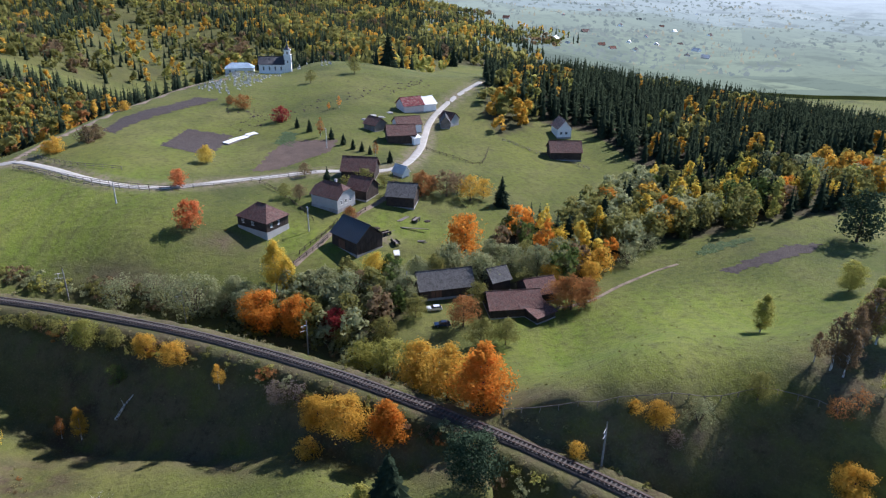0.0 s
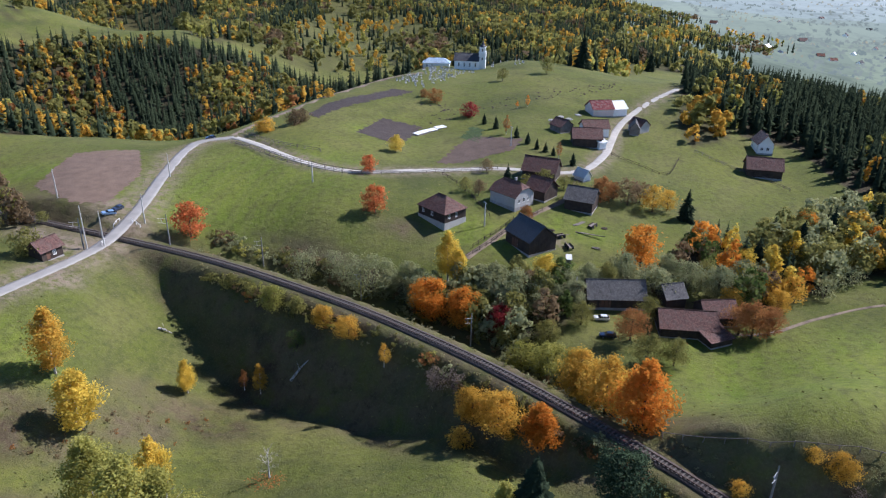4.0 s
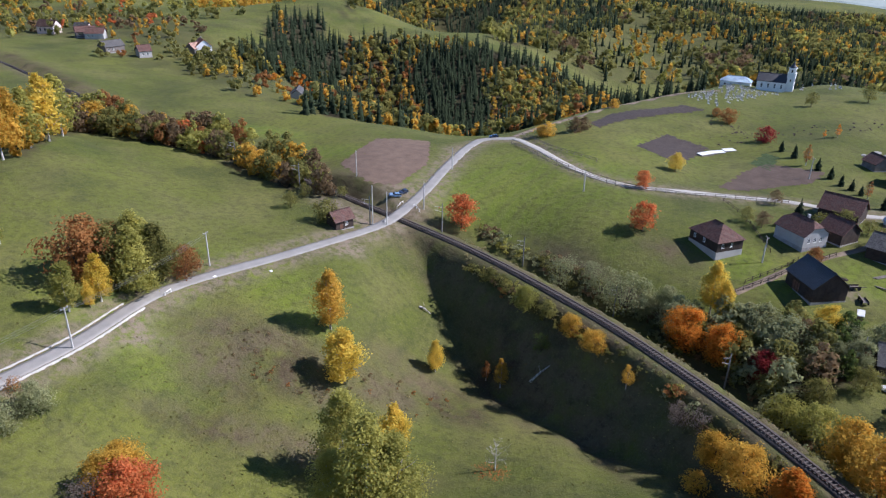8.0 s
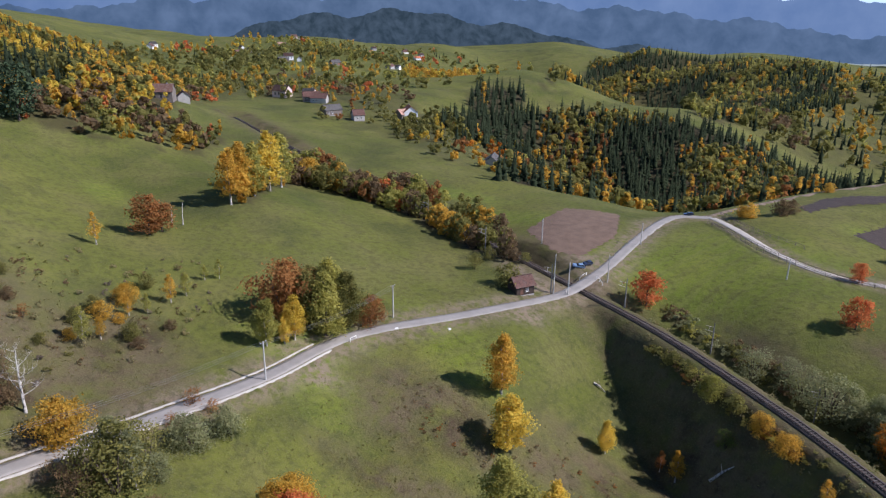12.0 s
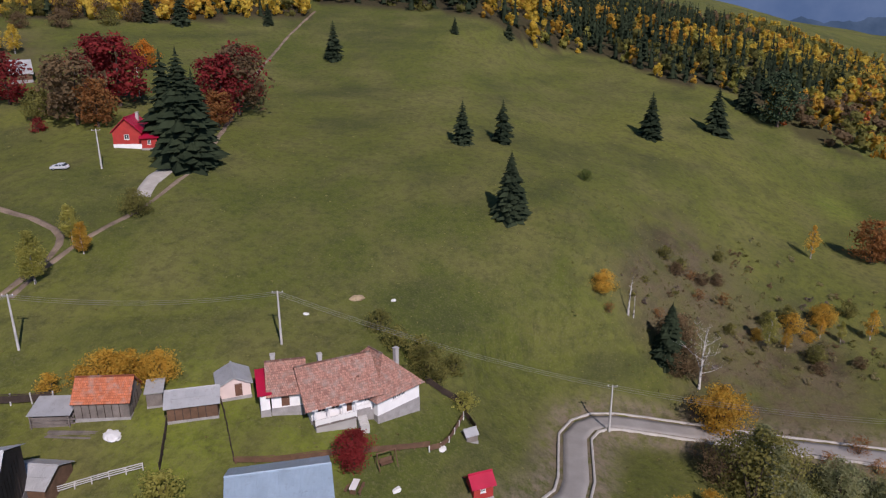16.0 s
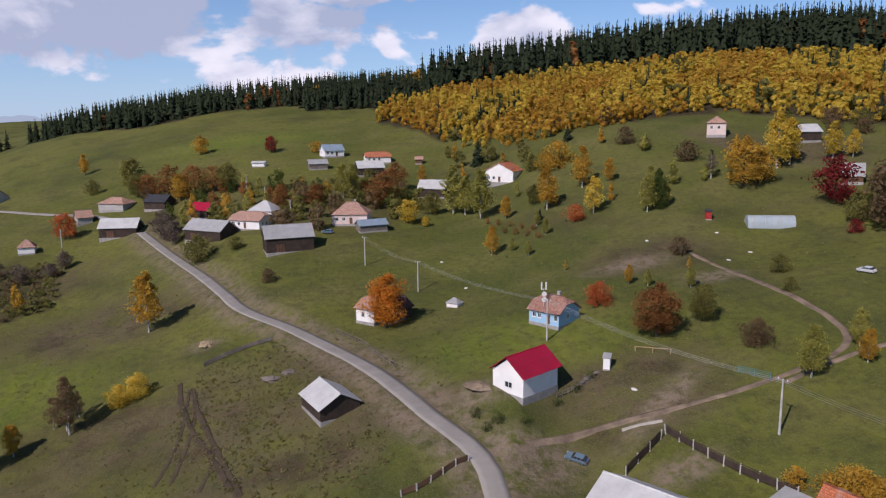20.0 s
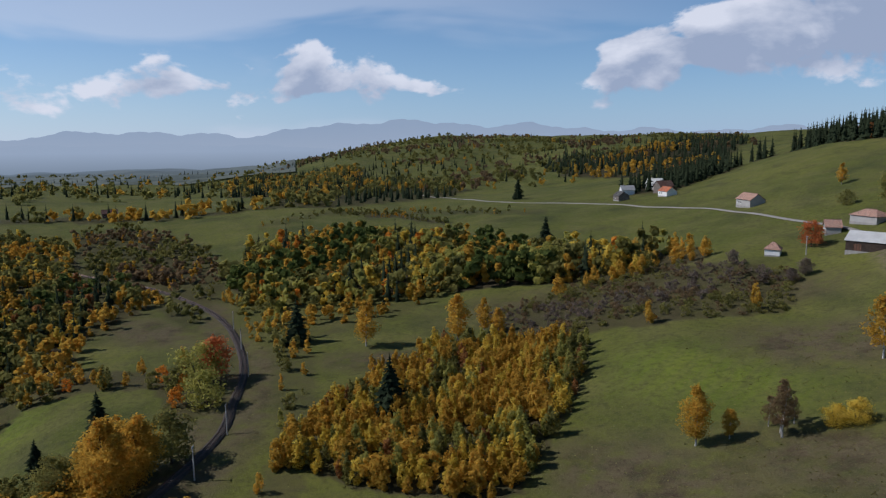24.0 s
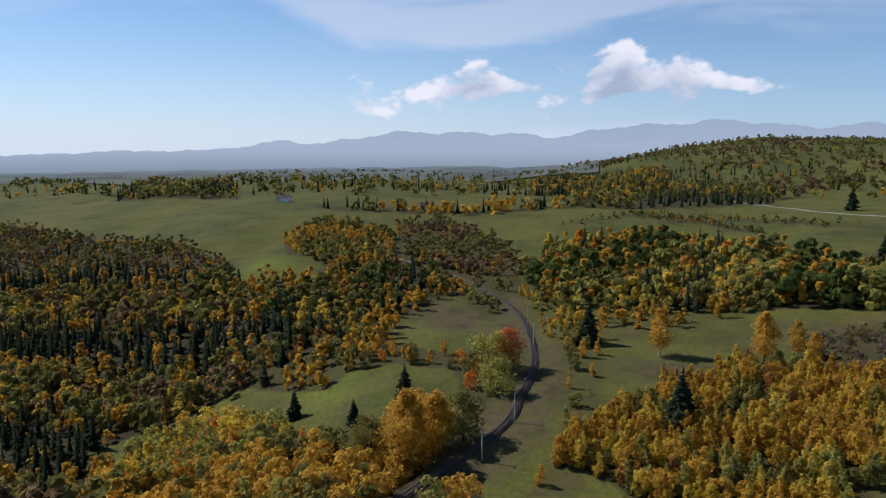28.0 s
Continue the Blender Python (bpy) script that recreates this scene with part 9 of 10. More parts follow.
trees("sparse_birch", "brown", [(50.1, -139, 10.9), (53.4, -141.5, 6.6), (49.2, -143.3, 5.6)], "in the roadside meadow")
trees("birch", "gold", [(-82.9, -216.8, 13.1), (-68.9, -209.8, 13.3), (-90.7, -213.7, 7.6), (116.1, -380.8, 10.2)], "among the upper houses")
trees("birch", "yellow", [(-77.6, -193.6, 10.8)], "among the upper houses")
trees("bush", "red", [(-71.6, -192.3, 4.9)], "among the upper houses")
trees("young_spruce", "spruce", [(-66.6, -296.7, 11.6), (-96.3, -268.8, 7.1), (-64.6, -203.5, 3.7)], "among the upper houses")
trees("birch", "lime", [(-44.7, -238.9, 16.4), (-51.5, -226.7, 16.4), (-12.2, -274.6, 12)], "among the upper houses")
trees("round", "yellow", [(-27.7, -228.7, 7.8)], "among the upper houses")
trees("ovate", "green", [(-92.9, -184.0, 11)], "above the village", 0.8)
trees("round", "rust", [(-22, -251, 12.5), (13.6, -251.8, 8.7), (1.8, -257, 8.1), (-29.1, -279.3, 11.2)], "among the upper houses")
trees("round", "olive", [(-19.2, -280.7, 8.9), (81.7, -330.6, 13), (36.7, -296.4, 11), (76, -315.4, 9.5)], "among the upper houses")
trees("round", "crimson", [(23.2, -359.1, 7.8)], "in the upper meadow")
trees("round", "gold", [(58.7, -374.8, 9.1), (55.8, -298.1, 10.2)], "in the upper meadow")
trees("apple", "rust", [(61.3, -304.2, 13), (50.7, -301.2, 11.5), (42.5, -298.9, 10.3), (70.7, -312, 9.5)], "among the lower houses")
trees("round", "dusk", [(54.2, -254.3, 9.8), (48.8, -245.5, 7.6)], "among the lower houses")
trees("bush", "olive", [(37.2, -219.5, 7.9), (26.2, -217.4, 4.1), (100, -336.6, 6.3)], "among the lower houses")
trees("round", "red", [(94.2, -280.2, 9.7)], "among the lower houses")
trees("bush", "brown", [(14.5, -185.9, 3.5), (-108.9, -243.6, 6.1), (-117.2, -214, 6.4), (-112.1, -234.3, 3.6)], "in the village meadow")
trees("birch", "gold", [(63.1, -130.2, 12.3), (58.3, -134.7, 6.6), (163.1, -161.9, 16.6), (162.5, -174.3, 11.7), (186.2, -141.2, 15.8), (152.9, -170.8, 11.3)], "beside the yellow grove")
trees("sparse_birch", "brown", [(49.3, -137.6, 11.5)], "beside the yellow grove")
trees("spruce", "spruce", [(135.4, -109.9, 16.6), (210.1, -129.2, 16.2), (239.2, -306.1, 15.7), (430.7, -508.5, 21.3)], "in the yellow grove")
trees("spruce", "spruce", [(180.6, -53.3, 13.5), (208.4, -26.7, 9.5), (180.1, -38.8, 8.3)], "beside the railway meadow")
trees("round", "gold", [(159.2, -50.2, 13.2), (159.9, -45.6, 10.7)], "beside the railway meadow")
trees("round", "red", [(199, -93.2, 12.9)], "beside the railway")
trees("bush", "lime", [(196.6, -87, 12.3), (179.2, -80.9, 9.7)], "beside the railway")
trees("round", "lime", [(185.8, -239.3, 15)], "at the edge of the grove")
trees("ovate", "gold", [(147.8, -44, 18.2), (152, -52.3, 14.9)], "in front of the grove")
trees("round", "olive", [(153.9, -60.3, 12.5), (154.6, -36.3, 12.7)], "in front of the grove")
trees("round", "sage", [(23.6, 159, 8.5), (-8.1, 145, 6.6), (29.7, 167.2, 7.4), (-11.9, 142.9, 5.7), (-23.1, 139.2, 6.4)], "in the hedge behind the farm")
trees("round", "olive", [(-1.8, 153.5, 7.1), (-28.2, 138.9, 5.9), (-33.3, 138.8, 6.4), (-38.9, 140.8, 5.7), (21.3, 165, 6.7), (46.5, 177.3, 6.2)], "in the hedge behind the farm")
trees("bush", "gold", [(35.6, 163, 6.1), (40.6, 165, 5.8), (26.7, 155.8, 5), (37, 158.6, 4.8)], "in the hedge behind the farm")
trees("round", "yellow", [(30.6, 174.1, 7.3), (34.7, 181, 5.7)], "in the hedge behind the farm")
trees("thin_bush", "sage", [(48, 167, 5), (51.5, 172.3, 4.5), (56.1, 176, 4.6)], "beside the stream meadow")
trees("apple", "olive", [(-24.3, 204.1, 5.8), (-29.1, 201.2, 4.8), (-46.3, 194.1, 4.3), (-14.6, 200.1, 5.1), (-18.4, 205.8, 4.2)], "beside the village houses")
trees("birch", "lime", [(-8.2, -267.8, 12.8), (-48.1, -234.9, 13.4)], "among the hillside houses")
trees("birch", "gold", [(-40.9, -286.2, 8)], "among the hillside houses")
trees("round", "yellow", [(-33.1, -225.5, 3.3)], "among the hillside houses")
trees("round", "olive", [(-37.4, -239.9, 7.7), (-15.9, -255.5, 6), (-67.9, -220.9, 6.3)], "among the hillside houses")
trees("round", "rust", [(-26.3, -270.3, 6.4), (14.4, -270.7, 6.1), (2.7, -262.7, 4.8), (18.7, -273, 5.3), (-16.4, -276.2, 5.2), (9.8, -267.1, 4.4)], "among the hillside houses")
trees("spruce", "spruce", [(-95.5, -285.3, 5.2)], "below the golden wood")
trees("bush", "gold", [(-84.5, -246.1, 9.3), (-81.6, -250.5, 6.3), (1.3, -355.7, 5.4)], "below the golden wood")
trees("bush", "olive", [(-78.3, -257.6, 5.6)], "below the golden wood")
trees("thin_bush", "rust", [(-52.1, -218.9, 2.2), (-54.4, -213.5, 2.1), (-56.6, -207.9, 2.1), (-58.5, -202, 2), (-60.5, -197.1, 2), (-51.6, -209.6, 2.1), (-53.7, -203.8, 2), (-55.7, -198.4, 2.2), (-57.8, -193.8, 2.1), (-59.7, -189.1, 2.1)], "in the hillside orchard")
trees("sparse_birch", "gold", [(-57.4, -160.3, 2.5), (-80.8, -144.2, 2.9)], "on the village meadow")
trees("bush", "olive", [(-90.1, -43.5, 3.3), (-88, -39.7, 3.5), (-88.3, -36, 3.9), (-89.5, -31.1, 3.1)], "behind the white house")
trees("bush", "olive", [(-139.4, 25.3, 3.7), (-151.5, -4.5, 2.7), (-151.2, -1.1, 2.5), (-163.4, 6.8, 2.4), (-146.9, 16.5, 3), (-151.4, 21, 3.4), (-160.3, 33.6, 3.4), (-140, 9.7, 2.2)], "on the rough hillside")
trees("bush", "gold", [(-148.1, 21.8, 3.9), (-154, 28.1, 4.6), (-141.3, 14.6, 2.4), (-146.2, 24.7, 2.3)], "on the rough hillside")
trees("thin_bush", "rust", [(-149.8, 1.1, 2.2), (-145.2, 3.2, 2.4), (-133.1, -3.9, 2.2), (-147.8, 8.1, 2.7), (-124, -12.5, 2), (-115.2, 29.4, 3.2), (-111.5, 31.7, 2.7), (-110.3, 24.4, 2.5)], "on the rough hillside")
trees("bush", "sage", [(-104.2, 25.6, 5.9), (-97.7, 18.3, 4.3), (-105.9, 32.3, 5.1)], "below the road bend")

trees("thin_bush", "green", [(-22.4, -103.4, 2), (-25.4, -100.5, 2.2), (-29.7, -99.9, 1.8), (-36.5, -104.8, 1.6), (-40.8, -107.4, 1.7), (-44.2, -109.8, 1.6), (-23.5, -100.1, 1.8)], "beside the white house")
trees("round", "dusk", [(94.9, -239.8, 4), (88, -245, 5), (112, -254, 5.5), (86, -252, 6)], "above the thicket")
trees("spruce", "spruce", [(-227, -201.4, 12), (-233.6, -191.9, 14), (-259, -198.1, 13), (-264.8, -191.5, 15), (-305, -183.6, 15), (-321.3, -185.2, 17), (-259.3, -169.8, 9), (-237, -226.5, 12)], "at the top of the meadow")
trees("bush", "brown", [(-206.5, -219.5, 8), (-217.1, -214.1, 7), (-207.4, -233.4, 7), (-182.6, -231.4, 6), (-223.2, -204.2, 7), (-184.4, -217.6, 5), (-196, -212, 6), (-176, -222, 5)], "at the top of the meadow")
trees("bush", "olive", [(-212, -206, 6), (-190, -226, 6), (-168, -236, 5), (-201, -226, 6)], "at the top of the meadow")
trees("sparse_birch", "brown", [(66.1, 98.2, 10), (64, 95, 8.5), (70.5, 102, 11)], "at the meadow's corner")
trees("birch", "lime", [(73.7, 105.4, 11.5), (76, 102, 10)], "at the meadow's corner")
trees("round", "sage", [(-48, 146, 6.5), (-52, 143, 6), (-31, 147, 6), (-6, 152, 7), (12, 163, 7), (31, 161, 6.5), (-15, 145, 6)], "in the thicket below the village")
trees("birch", "yellow", [(37, 176, 9), (43, 183, 10), (58, 192, 10), (71, 203, 11)], "along the stream")
trees("round", "orange", [(49, 204, 8), (63, 214, 7)], "along the stream")
trees("spruce", "spruce", [(34, 178, 10), (46, 190, 11), (55, 200, 12), (40, 196, 9), (68, 208, 12), (80, 212, 12)], "along the stream")

# ---- woods ----
wood("grove", "young golden birch grove beside the railway", [(130, -72), (151, -95), (161, -121), (166, -158), (142, -175), (119, -175), (100, -140), (88, -110), (84, -100), (87, -94), (112, -81), (127, -79)], 2.3, [("tall", "gold", 5), ("tall", "yellow", 4), ("round", "gold", 1), ("tall", "lime", 2), ("tall", "rust", .4), ("scrub", "olive", 1.5), ("tall", "olive", 1)], 11, (3, 9), 0.78)
wood("grove_edge", "mixed autumn trees along the railway", [(123, -62), (140, -79), (197, -113), (277, -141), (303, -142), (289, -160), (202, -129), (157, -103), (118, -72)], 6, [("tall", "gold", 2), ("round", "olive", 2), ("scrub", "olive", 2), ("tall", "lime", 1)], 12, (4, 9), 0.55)
wood("mid_wood", "mixed autumn wood across the slope", [(329, -163), (380, -207), (365, -271), (295, -291), (222, -275), (143, -286), (165, -241), (201, -211), (219, -183), (249, -161), (267, -146)], 6, [("far_round", "green", 3), ("far_tall", "gold", 3), ("far_round", "lime", 2), ("far_round", "olive", 1.5), ("far_tall", "orange", .7), ("far_spruce", "spruce", 1), ("far_tall", "yellow", 1.5)], 13, (8, 17), 0.95)
wood("west_rail_wood", "dark mixed wood left of the railway curve", [(262, -15), (291, -43), (301, -69), (394, -65), (404, -111), (377, -127), (321, -120), (281, -79), (240, -65), (220, -39)], 7, [("far_tall", "gold", 3), ("far_round", "olive", 2), ("far_spruce", "spruce", 1.5), ("far_tall", "rust", 1), ("far_round", "green", 1)], 14, (8, 13), 0.8)
wood("valley_wood", "dark autumn valley wood of spruce and birch", [(181, 59), (274, 67), (320, 80), (561, 128), (542, 58), (462, 5), (346, -26), (291, -43), (262, -15), (257, 5), (252, 36), (177, 19)], 6.5, [("far_spruce", "spruce", 5), ("far_tall", "gold", 3), ("far_round", "olive", 3), ("far_round", "brown", 1), ("far_tall", "yellow", 1)], 15, (7, 15), 0.95)
wood("valley_wood", "far valley scrub and birches", [(561, 128), (542, 58), (462, 5), (466, -26), (579, 17), (699, 104), (828, 184), (464, 187), (329, 120)], 7, [("far_round", "olive", 3), ("far_tall", "gold", 2), ("far_round", "brown", 2), ("far_spruce", "spruce", .6)], 16, (6, 10), 0.8)
wood("front_wood", "golden and olive trees below the viewpoint", [(149, 16), (219, 32), (239, 5), (211, -18), (178, -28), (150, -42), (126, -55), (121, -49), (121, -17)], 4.2, [("round", "gold", 4), ("round", "olive", 3), ("round", "lime", 2), ("tall", "orange", .6), ("tall", "yellow", 2), ("round", "yellow", 1)], 17, (5, 11), 0.9)
wood("rail_meadow_trees", "olive and golden trees at the railway meadow", [(243, -45), (247, -67), (216, -87), (220, -95), (177, -80), (166, -67), (203, -76), (220, -62), (225, -48)], 6, [("round", "olive", 2), ("tall", "gold", 2), ("round", "orange", .7), ("scrub", "olive", 1)], 18, (4, 8), 0.7)
wood("far_hedge", "row of autumn trees at the far meadow edge", [(985, 92), (859, -52), (813, -49), (925, 87)], 16, [("dot_round", "olive", 2), ("dot_tall", "gold", 1), ("dot_spruce", "spruce", 1)], 19, (8, 14), 0.9)
wood("far_hedge", "row of autumn trees beside the far village", [(680, -114), (600, -257), (579, -357), (552, -341), (564, -241), (644, -108)], 13, [("dot_round", "gold", 2), ("dot_spruce", "spruce", 2), ("dot_round", "olive", 1)], 20, (9, 15), 0.8)
wood("hedge_row", "hedge of trees along the terraced meadow", [(503, -346), (439, -370), (363, -353), (352, -343), (417, -352), (476, -327)], 6, [("far_round", "olive", 2), ("far_tall", "gold", 1)], 21, (3, 6), 0.8)
wood("plain_trees", "scattered spruces on the far plain", [(950, -44), (783, -364), (743, -498), (994, -665), (1242, -58)], 38, [("dot_spruce", "spruce", 3), ("dot_round", "olive", 1)], 22, (9, 15), 0.5)
wood("plain_wood", "far mixed wood below the hill", [(665, -353), (659, -540), (495, -691), (596, -895), (1112, -985), (1006, -698), (869, -452)], 24, [("dot_spruce", "spruce", 3), ("dot_tall", "gold", 1), ("dot_round", "olive", 3), ("dot_round", "brown", 1)], 23, (9, 15), 0.6)
wood("far_hill_wood", "distant wooded hill in autumn colours", [(1678, -892), (1214, -882), (870, -966), (550, -953), (450, -1113), (854, -1918), (1543, -1839), (2023, -1469)], 21, [("dot_round", "olive", 4), ("dot_spruce", "spruce", 3), ("dot_tall", "gold", .3), ("dot_round", "brown", 2.5)], 24, (9, 14), 0.48)
wood("brown_scrub", "leafless purplish brown thicket", [(169, -177), (169, -231), (145, -253), (117, -256), (89, -254), (77, -214), (108, -189), (133, -179)], 3.8, [("scrub", "dusk", 3), ("scrub", "brown", 3), ("scrub", "olive", 3), ("tall", "gold", .25)], 25, (6, 12), 0.72)
wood("slope_birches", "golden trees along the village slope", [(172, -251), (163, -285), (143, -286), (126, -267), (149, -238), (158, -224)], 6, [("tall", "gold", 3), ("tall", "yellow", 1), ("round", "olive", 1)], 26, (6, 11), 0.8)
wood("skyline_wood", "dark spruce forest along the skyline", [(314, -481), (270, -504), (288, -711), (119, -512), (63, -531), (-21, -504), (-29, -488), (-36, -519), (45, -638), (198, -692), (338, -636), (318, -509)], 8, [("far_spruce", "spruce", 8), ("far_tall", "rust", .3)], 27, (14, 19), 0.95)
wood("larch_wood", "golden birch and larch forest on the hill", [(-32, -421), (-49, -399), (-67, -331), (-81, -302), (-98, -277), (-115, -271), (-140, -272), (-162, -260), (-189, -232), (-235, -196), (-256, -186), (-279, -161), (-356, -223), (-334, -301), (-280, -415), (-203, -479), (-108, -509), (-52, -497)], 5.0, [("far_tall", "gold", 4), ("far_tall", "yellow", 6), ("far_spruce", "spruce", .4), ("far_round", "olive", .3)], 28, (6, 12), 0.95)
wood("upper_spruces", "dark spruce forest behind the golden wood", [(-92, -522), (-207, -488), (-285, -423), (-342, -308), (-365, -228), (-422, -206), (-537, -310), (-437, -521), (-233, -639), (-89, -634)], 9, [("far_spruce", "spruce", 6), ("far_tall", "rust", .15)], 29, (21, 29), 0.9)
wood("crest_wood", "mixed forest along the crest of the hill", [(-296, -168), (-308, -152), (-313, -120), (-317, -85), (-350, -65), (-353, -42), (-331, -19), (-335, 2), (-330, 38), (-326, 52), (-474, 75), (-560, -20), (-541, -145), (-428, -218), (-320, -185)], 7.5, [("far_tall", "yellow", 3), ("far_tall", "lime", 1), ("far_tall", "gold", 1), ("far_spruce", "spruce", 6), ("far_round", "olive", 1.5)], 30, (9, 15), 0.9)
wood("side_wood", "mixed wood down the side of the hill", [(-306, 30), (-290, 61), (-292, 89), (-341, 119), (-360, 88), (-376, 56), (-383, 33), (-316, 22)], 8, [("far_tall", "gold", 3), ("far_round", "brown", 3), ("far_round", "olive", 1), ("far_tall", "red", .4)], 31, (7, 12), 0.75)
wood("hedge_wood", "autumn hedge of trees beside the railway", [(-261, 107), (-282, 131), (-274, 148), (-247, 151), (-222, 156), (-184, 151), (-143, 142), (-140, 141), (-143, 131), (-164, 130), (-199, 135), (-223, 129), (-249, 122)], 3.6, [("round", "gold", 1.5), ("round", "olive", 4), ("round", "brown", 3), ("round", "rust", .8), ("round", "red", .3), ("round", "lime", 2.5)], 32, (5, 11), 0.95)
wood("birch_stand", "golden birches at the top of the pasture", [(-224, 77), (-206, 75), (-239, 101), (-275, 125), (-291, 125), (-280, 106), (-265, 93)], 5, [("tall", "gold", 3), ("tall", "lime", 2), ("tall", "red", .4)], 33, (9, 14), 0.7)
wood("ridge_wood", "dark spruce forest in the valley behind the ridge", [(-381, 272), (-443, 355), (-446, 406), (-438, 460), (-407, 484), (-341, 491), (-310, 537), (-219, 601), (-86, 614), (-65, 465), (-106, 427), (-135, 371), (-164, 309), (-203, 279), (-222, 238), (-233, 200), (-363, 327), (-359, 269)], 6.6, [("far_spruce", "spruce", 8), ("far_tall", "gold", 1.6), ("far_tall", "rust", .6), ("far_round", "olive", 1.6), ("far_tall", "lime", .5)], 34, (10, 15), 0.92)
wood("far_ridge_wood", "dark forest on the far hill across the valley", [(-485, 462), (-1016, 1108), (-895, 1134), (-713, 1212), (-462, 1011), (-331, 993), (-106, 753), (50, 718), (125, 891), (49, 1399), (-260, 1477), (-487, 1205), (-393, 740), (-352, 522), (-787, 990)], 10, [("dot_spruce", "spruce", 8), ("dot_tall", "gold", 1.2), ("dot_round", "olive", 2), ("dot_tall", "lime", 1)], 35, (11, 17), 0.8)
wood("east_forest", "dense spruce forest on the valley side", [(19, 335), (42, 302), (63, 295), (72, 255), (97, 237), (124, 243), (184, 287), (212, 253), (320, 410), (210, 431), (121, 485), (31, 449), (21, 399)], 5.0, [("far_spruce", "spruce", 12), ("far_tall", "gold", .8), ("far_tall", "lime", .5), ("far_round", "olive", .4)], 36, (9.5, 14), 0.95)
wood("east_forest_edge", "autumn birches at the forest edge", [(15, 303), (22, 342), (32, 363), (43, 315), (33, 287), (21, 276)], 7, [("far_tall", "lime", 3), ("far_tall", "gold", 2), ("far_round", "olive", 1)], 37, (10, 15), 0.8)
wood("stream_wood", "colourful mixed trees along the stream", [(19, 196), (36, 193), (50, 213), (66, 230), (96, 224), (114, 213), (102, 196), (74, 184), (53, 177), (43, 165), (30, 157), (26, 169), (15, 173)], 4.8, [("round", "olive", 3), ("round", "sage", 3), ("spruce", "spruce", 2.5), ("tall", "yellow", 1.5), ("round", "orange", .4), ("round", "green", 2), ("round", "brown", .8)], 38, (6, 11), 0.92)
wood("stream_wood", "yellow birches and spruces below the forest", [(62, 221), (80, 236), (97, 245), (121, 237), (161, 252), (180, 262), (160, 232), (143, 219), (126, 203), (113, 193), (100, 190), (86, 186), (72, 181), (60, 184), (56, 200)], 5.2, [("spruce", "spruce", 3.5), ("tall", "yellow", 2), ("tall", "lime", 3), ("round", "olive", 2), ("round", "sage", 1), ("round", "gold", 1), ("round", "orange", .3)], 74, (6, 12), 0.85)
wood("tall_grass", "tall dry grass and weeds round the board shed", [(26, -149), (9.6, -152), (2, -134), (-4, -117), (-9, -99), (-3, -92), (14, -99), (27, -118), (29, -133)], 1.35, [("scrub", "straw", 6), ("scrub", "olive", 2), ("scrub", "sage", 1.5)], 75, (1.0, 2.8), 0.7, "grass")
wood("tall_grass", "dry bracken in the cow pasture", [(-111, 71), (-101, 79), (-91, 82), (-84, 92), (-76, 99), (-69, 93), (-80, 78), (-92, 67), (-104, 65)], 1.5, [("scrub", "brown", 4), ("scrub", "rust", 1.5), ("scrub", "straw", 2)], 76, (1.2, 2.8), 0.42, "grass")
wood("hillside_scrub", "dry grass and low scrub on the rough hillside", [(-127, -17), (-153, -5), (-184, 15), (-173, 50), (-146, 45), (-131, 27), (-129, 11), (-126, -7)], 2.2, [("scrub", "straw", 5), ("scrub", "brown", 2), ("scrub", "olive", 3), ("scrub", "dusk", 1.5)], 77, (1.5, 5), 0.34, "scrub")
wood("verge_grass", "dry grass along the railway", [(-104, 146), (-78, 142), (-50, 134), (-27, 123), (0, 106), (20, 92), (34, 80), (28, 74), (12, 85), (-10, 98), (-36, 110), (-66, 121), (-96, 128)], 1.25, [("scrub", "straw", 5), ("scrub", "olive", 3), ("scrub", "sage", 1)], 78, (1.0, 3.2), 0.5, "grass")
wood("thicket", "grey-green thicket below the farm village", [(-44, 142), (-36, 151), (-11, 154), (-3, 158), (13, 155), (25, 156), (24, 148), (11, 155), (-3, 151), (-8, 139), (-17, 128), (-27, 133)], 3.6, [("round", "sage", 4), ("round", "olive", 3), ("scrub", "sage", 2), ("round", "brown", 1), ("round", "green", 1)], 39, (5, 9), 0.8)
wood("rail_scrub", "low dry scrub along the railway bank", [(-93, 130), (-66, 123), (-41, 114), (-24, 107), (-9, 99), (5, 92), (19, 81), (15, 79), (2, 91), (-13, 100), (-31, 108), (-53, 117), (-79, 124), (-92, 127)], 1.5, [("scrub", "olive", 3), ("scrub", "brown", 2), ("scrub", "rust", 1), ("scrub", "sage", 2), ("scrub", "lime", 1)], 40, (3.5, 9), 0.62)
wood("rail_scrub", "low dry scrub above the railway", [(-105, 149), (-77, 145), (-49, 139), (-26, 128), (-2, 111), (4, 110), (-17, 128), (-43, 142), (-78, 150), (-107, 153)], 1.5, [("scrub", "olive", 3), ("scrub", "brown", 2), ("scrub", "sage", 4), ("scrub", "lime", 1)], 41, (3.5, 10), 0.62)
# the air leaves glow in painted haze colours and take no light
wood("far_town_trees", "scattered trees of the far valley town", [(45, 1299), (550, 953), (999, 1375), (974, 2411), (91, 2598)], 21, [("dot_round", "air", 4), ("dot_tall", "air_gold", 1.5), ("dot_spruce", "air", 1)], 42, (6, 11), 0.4)
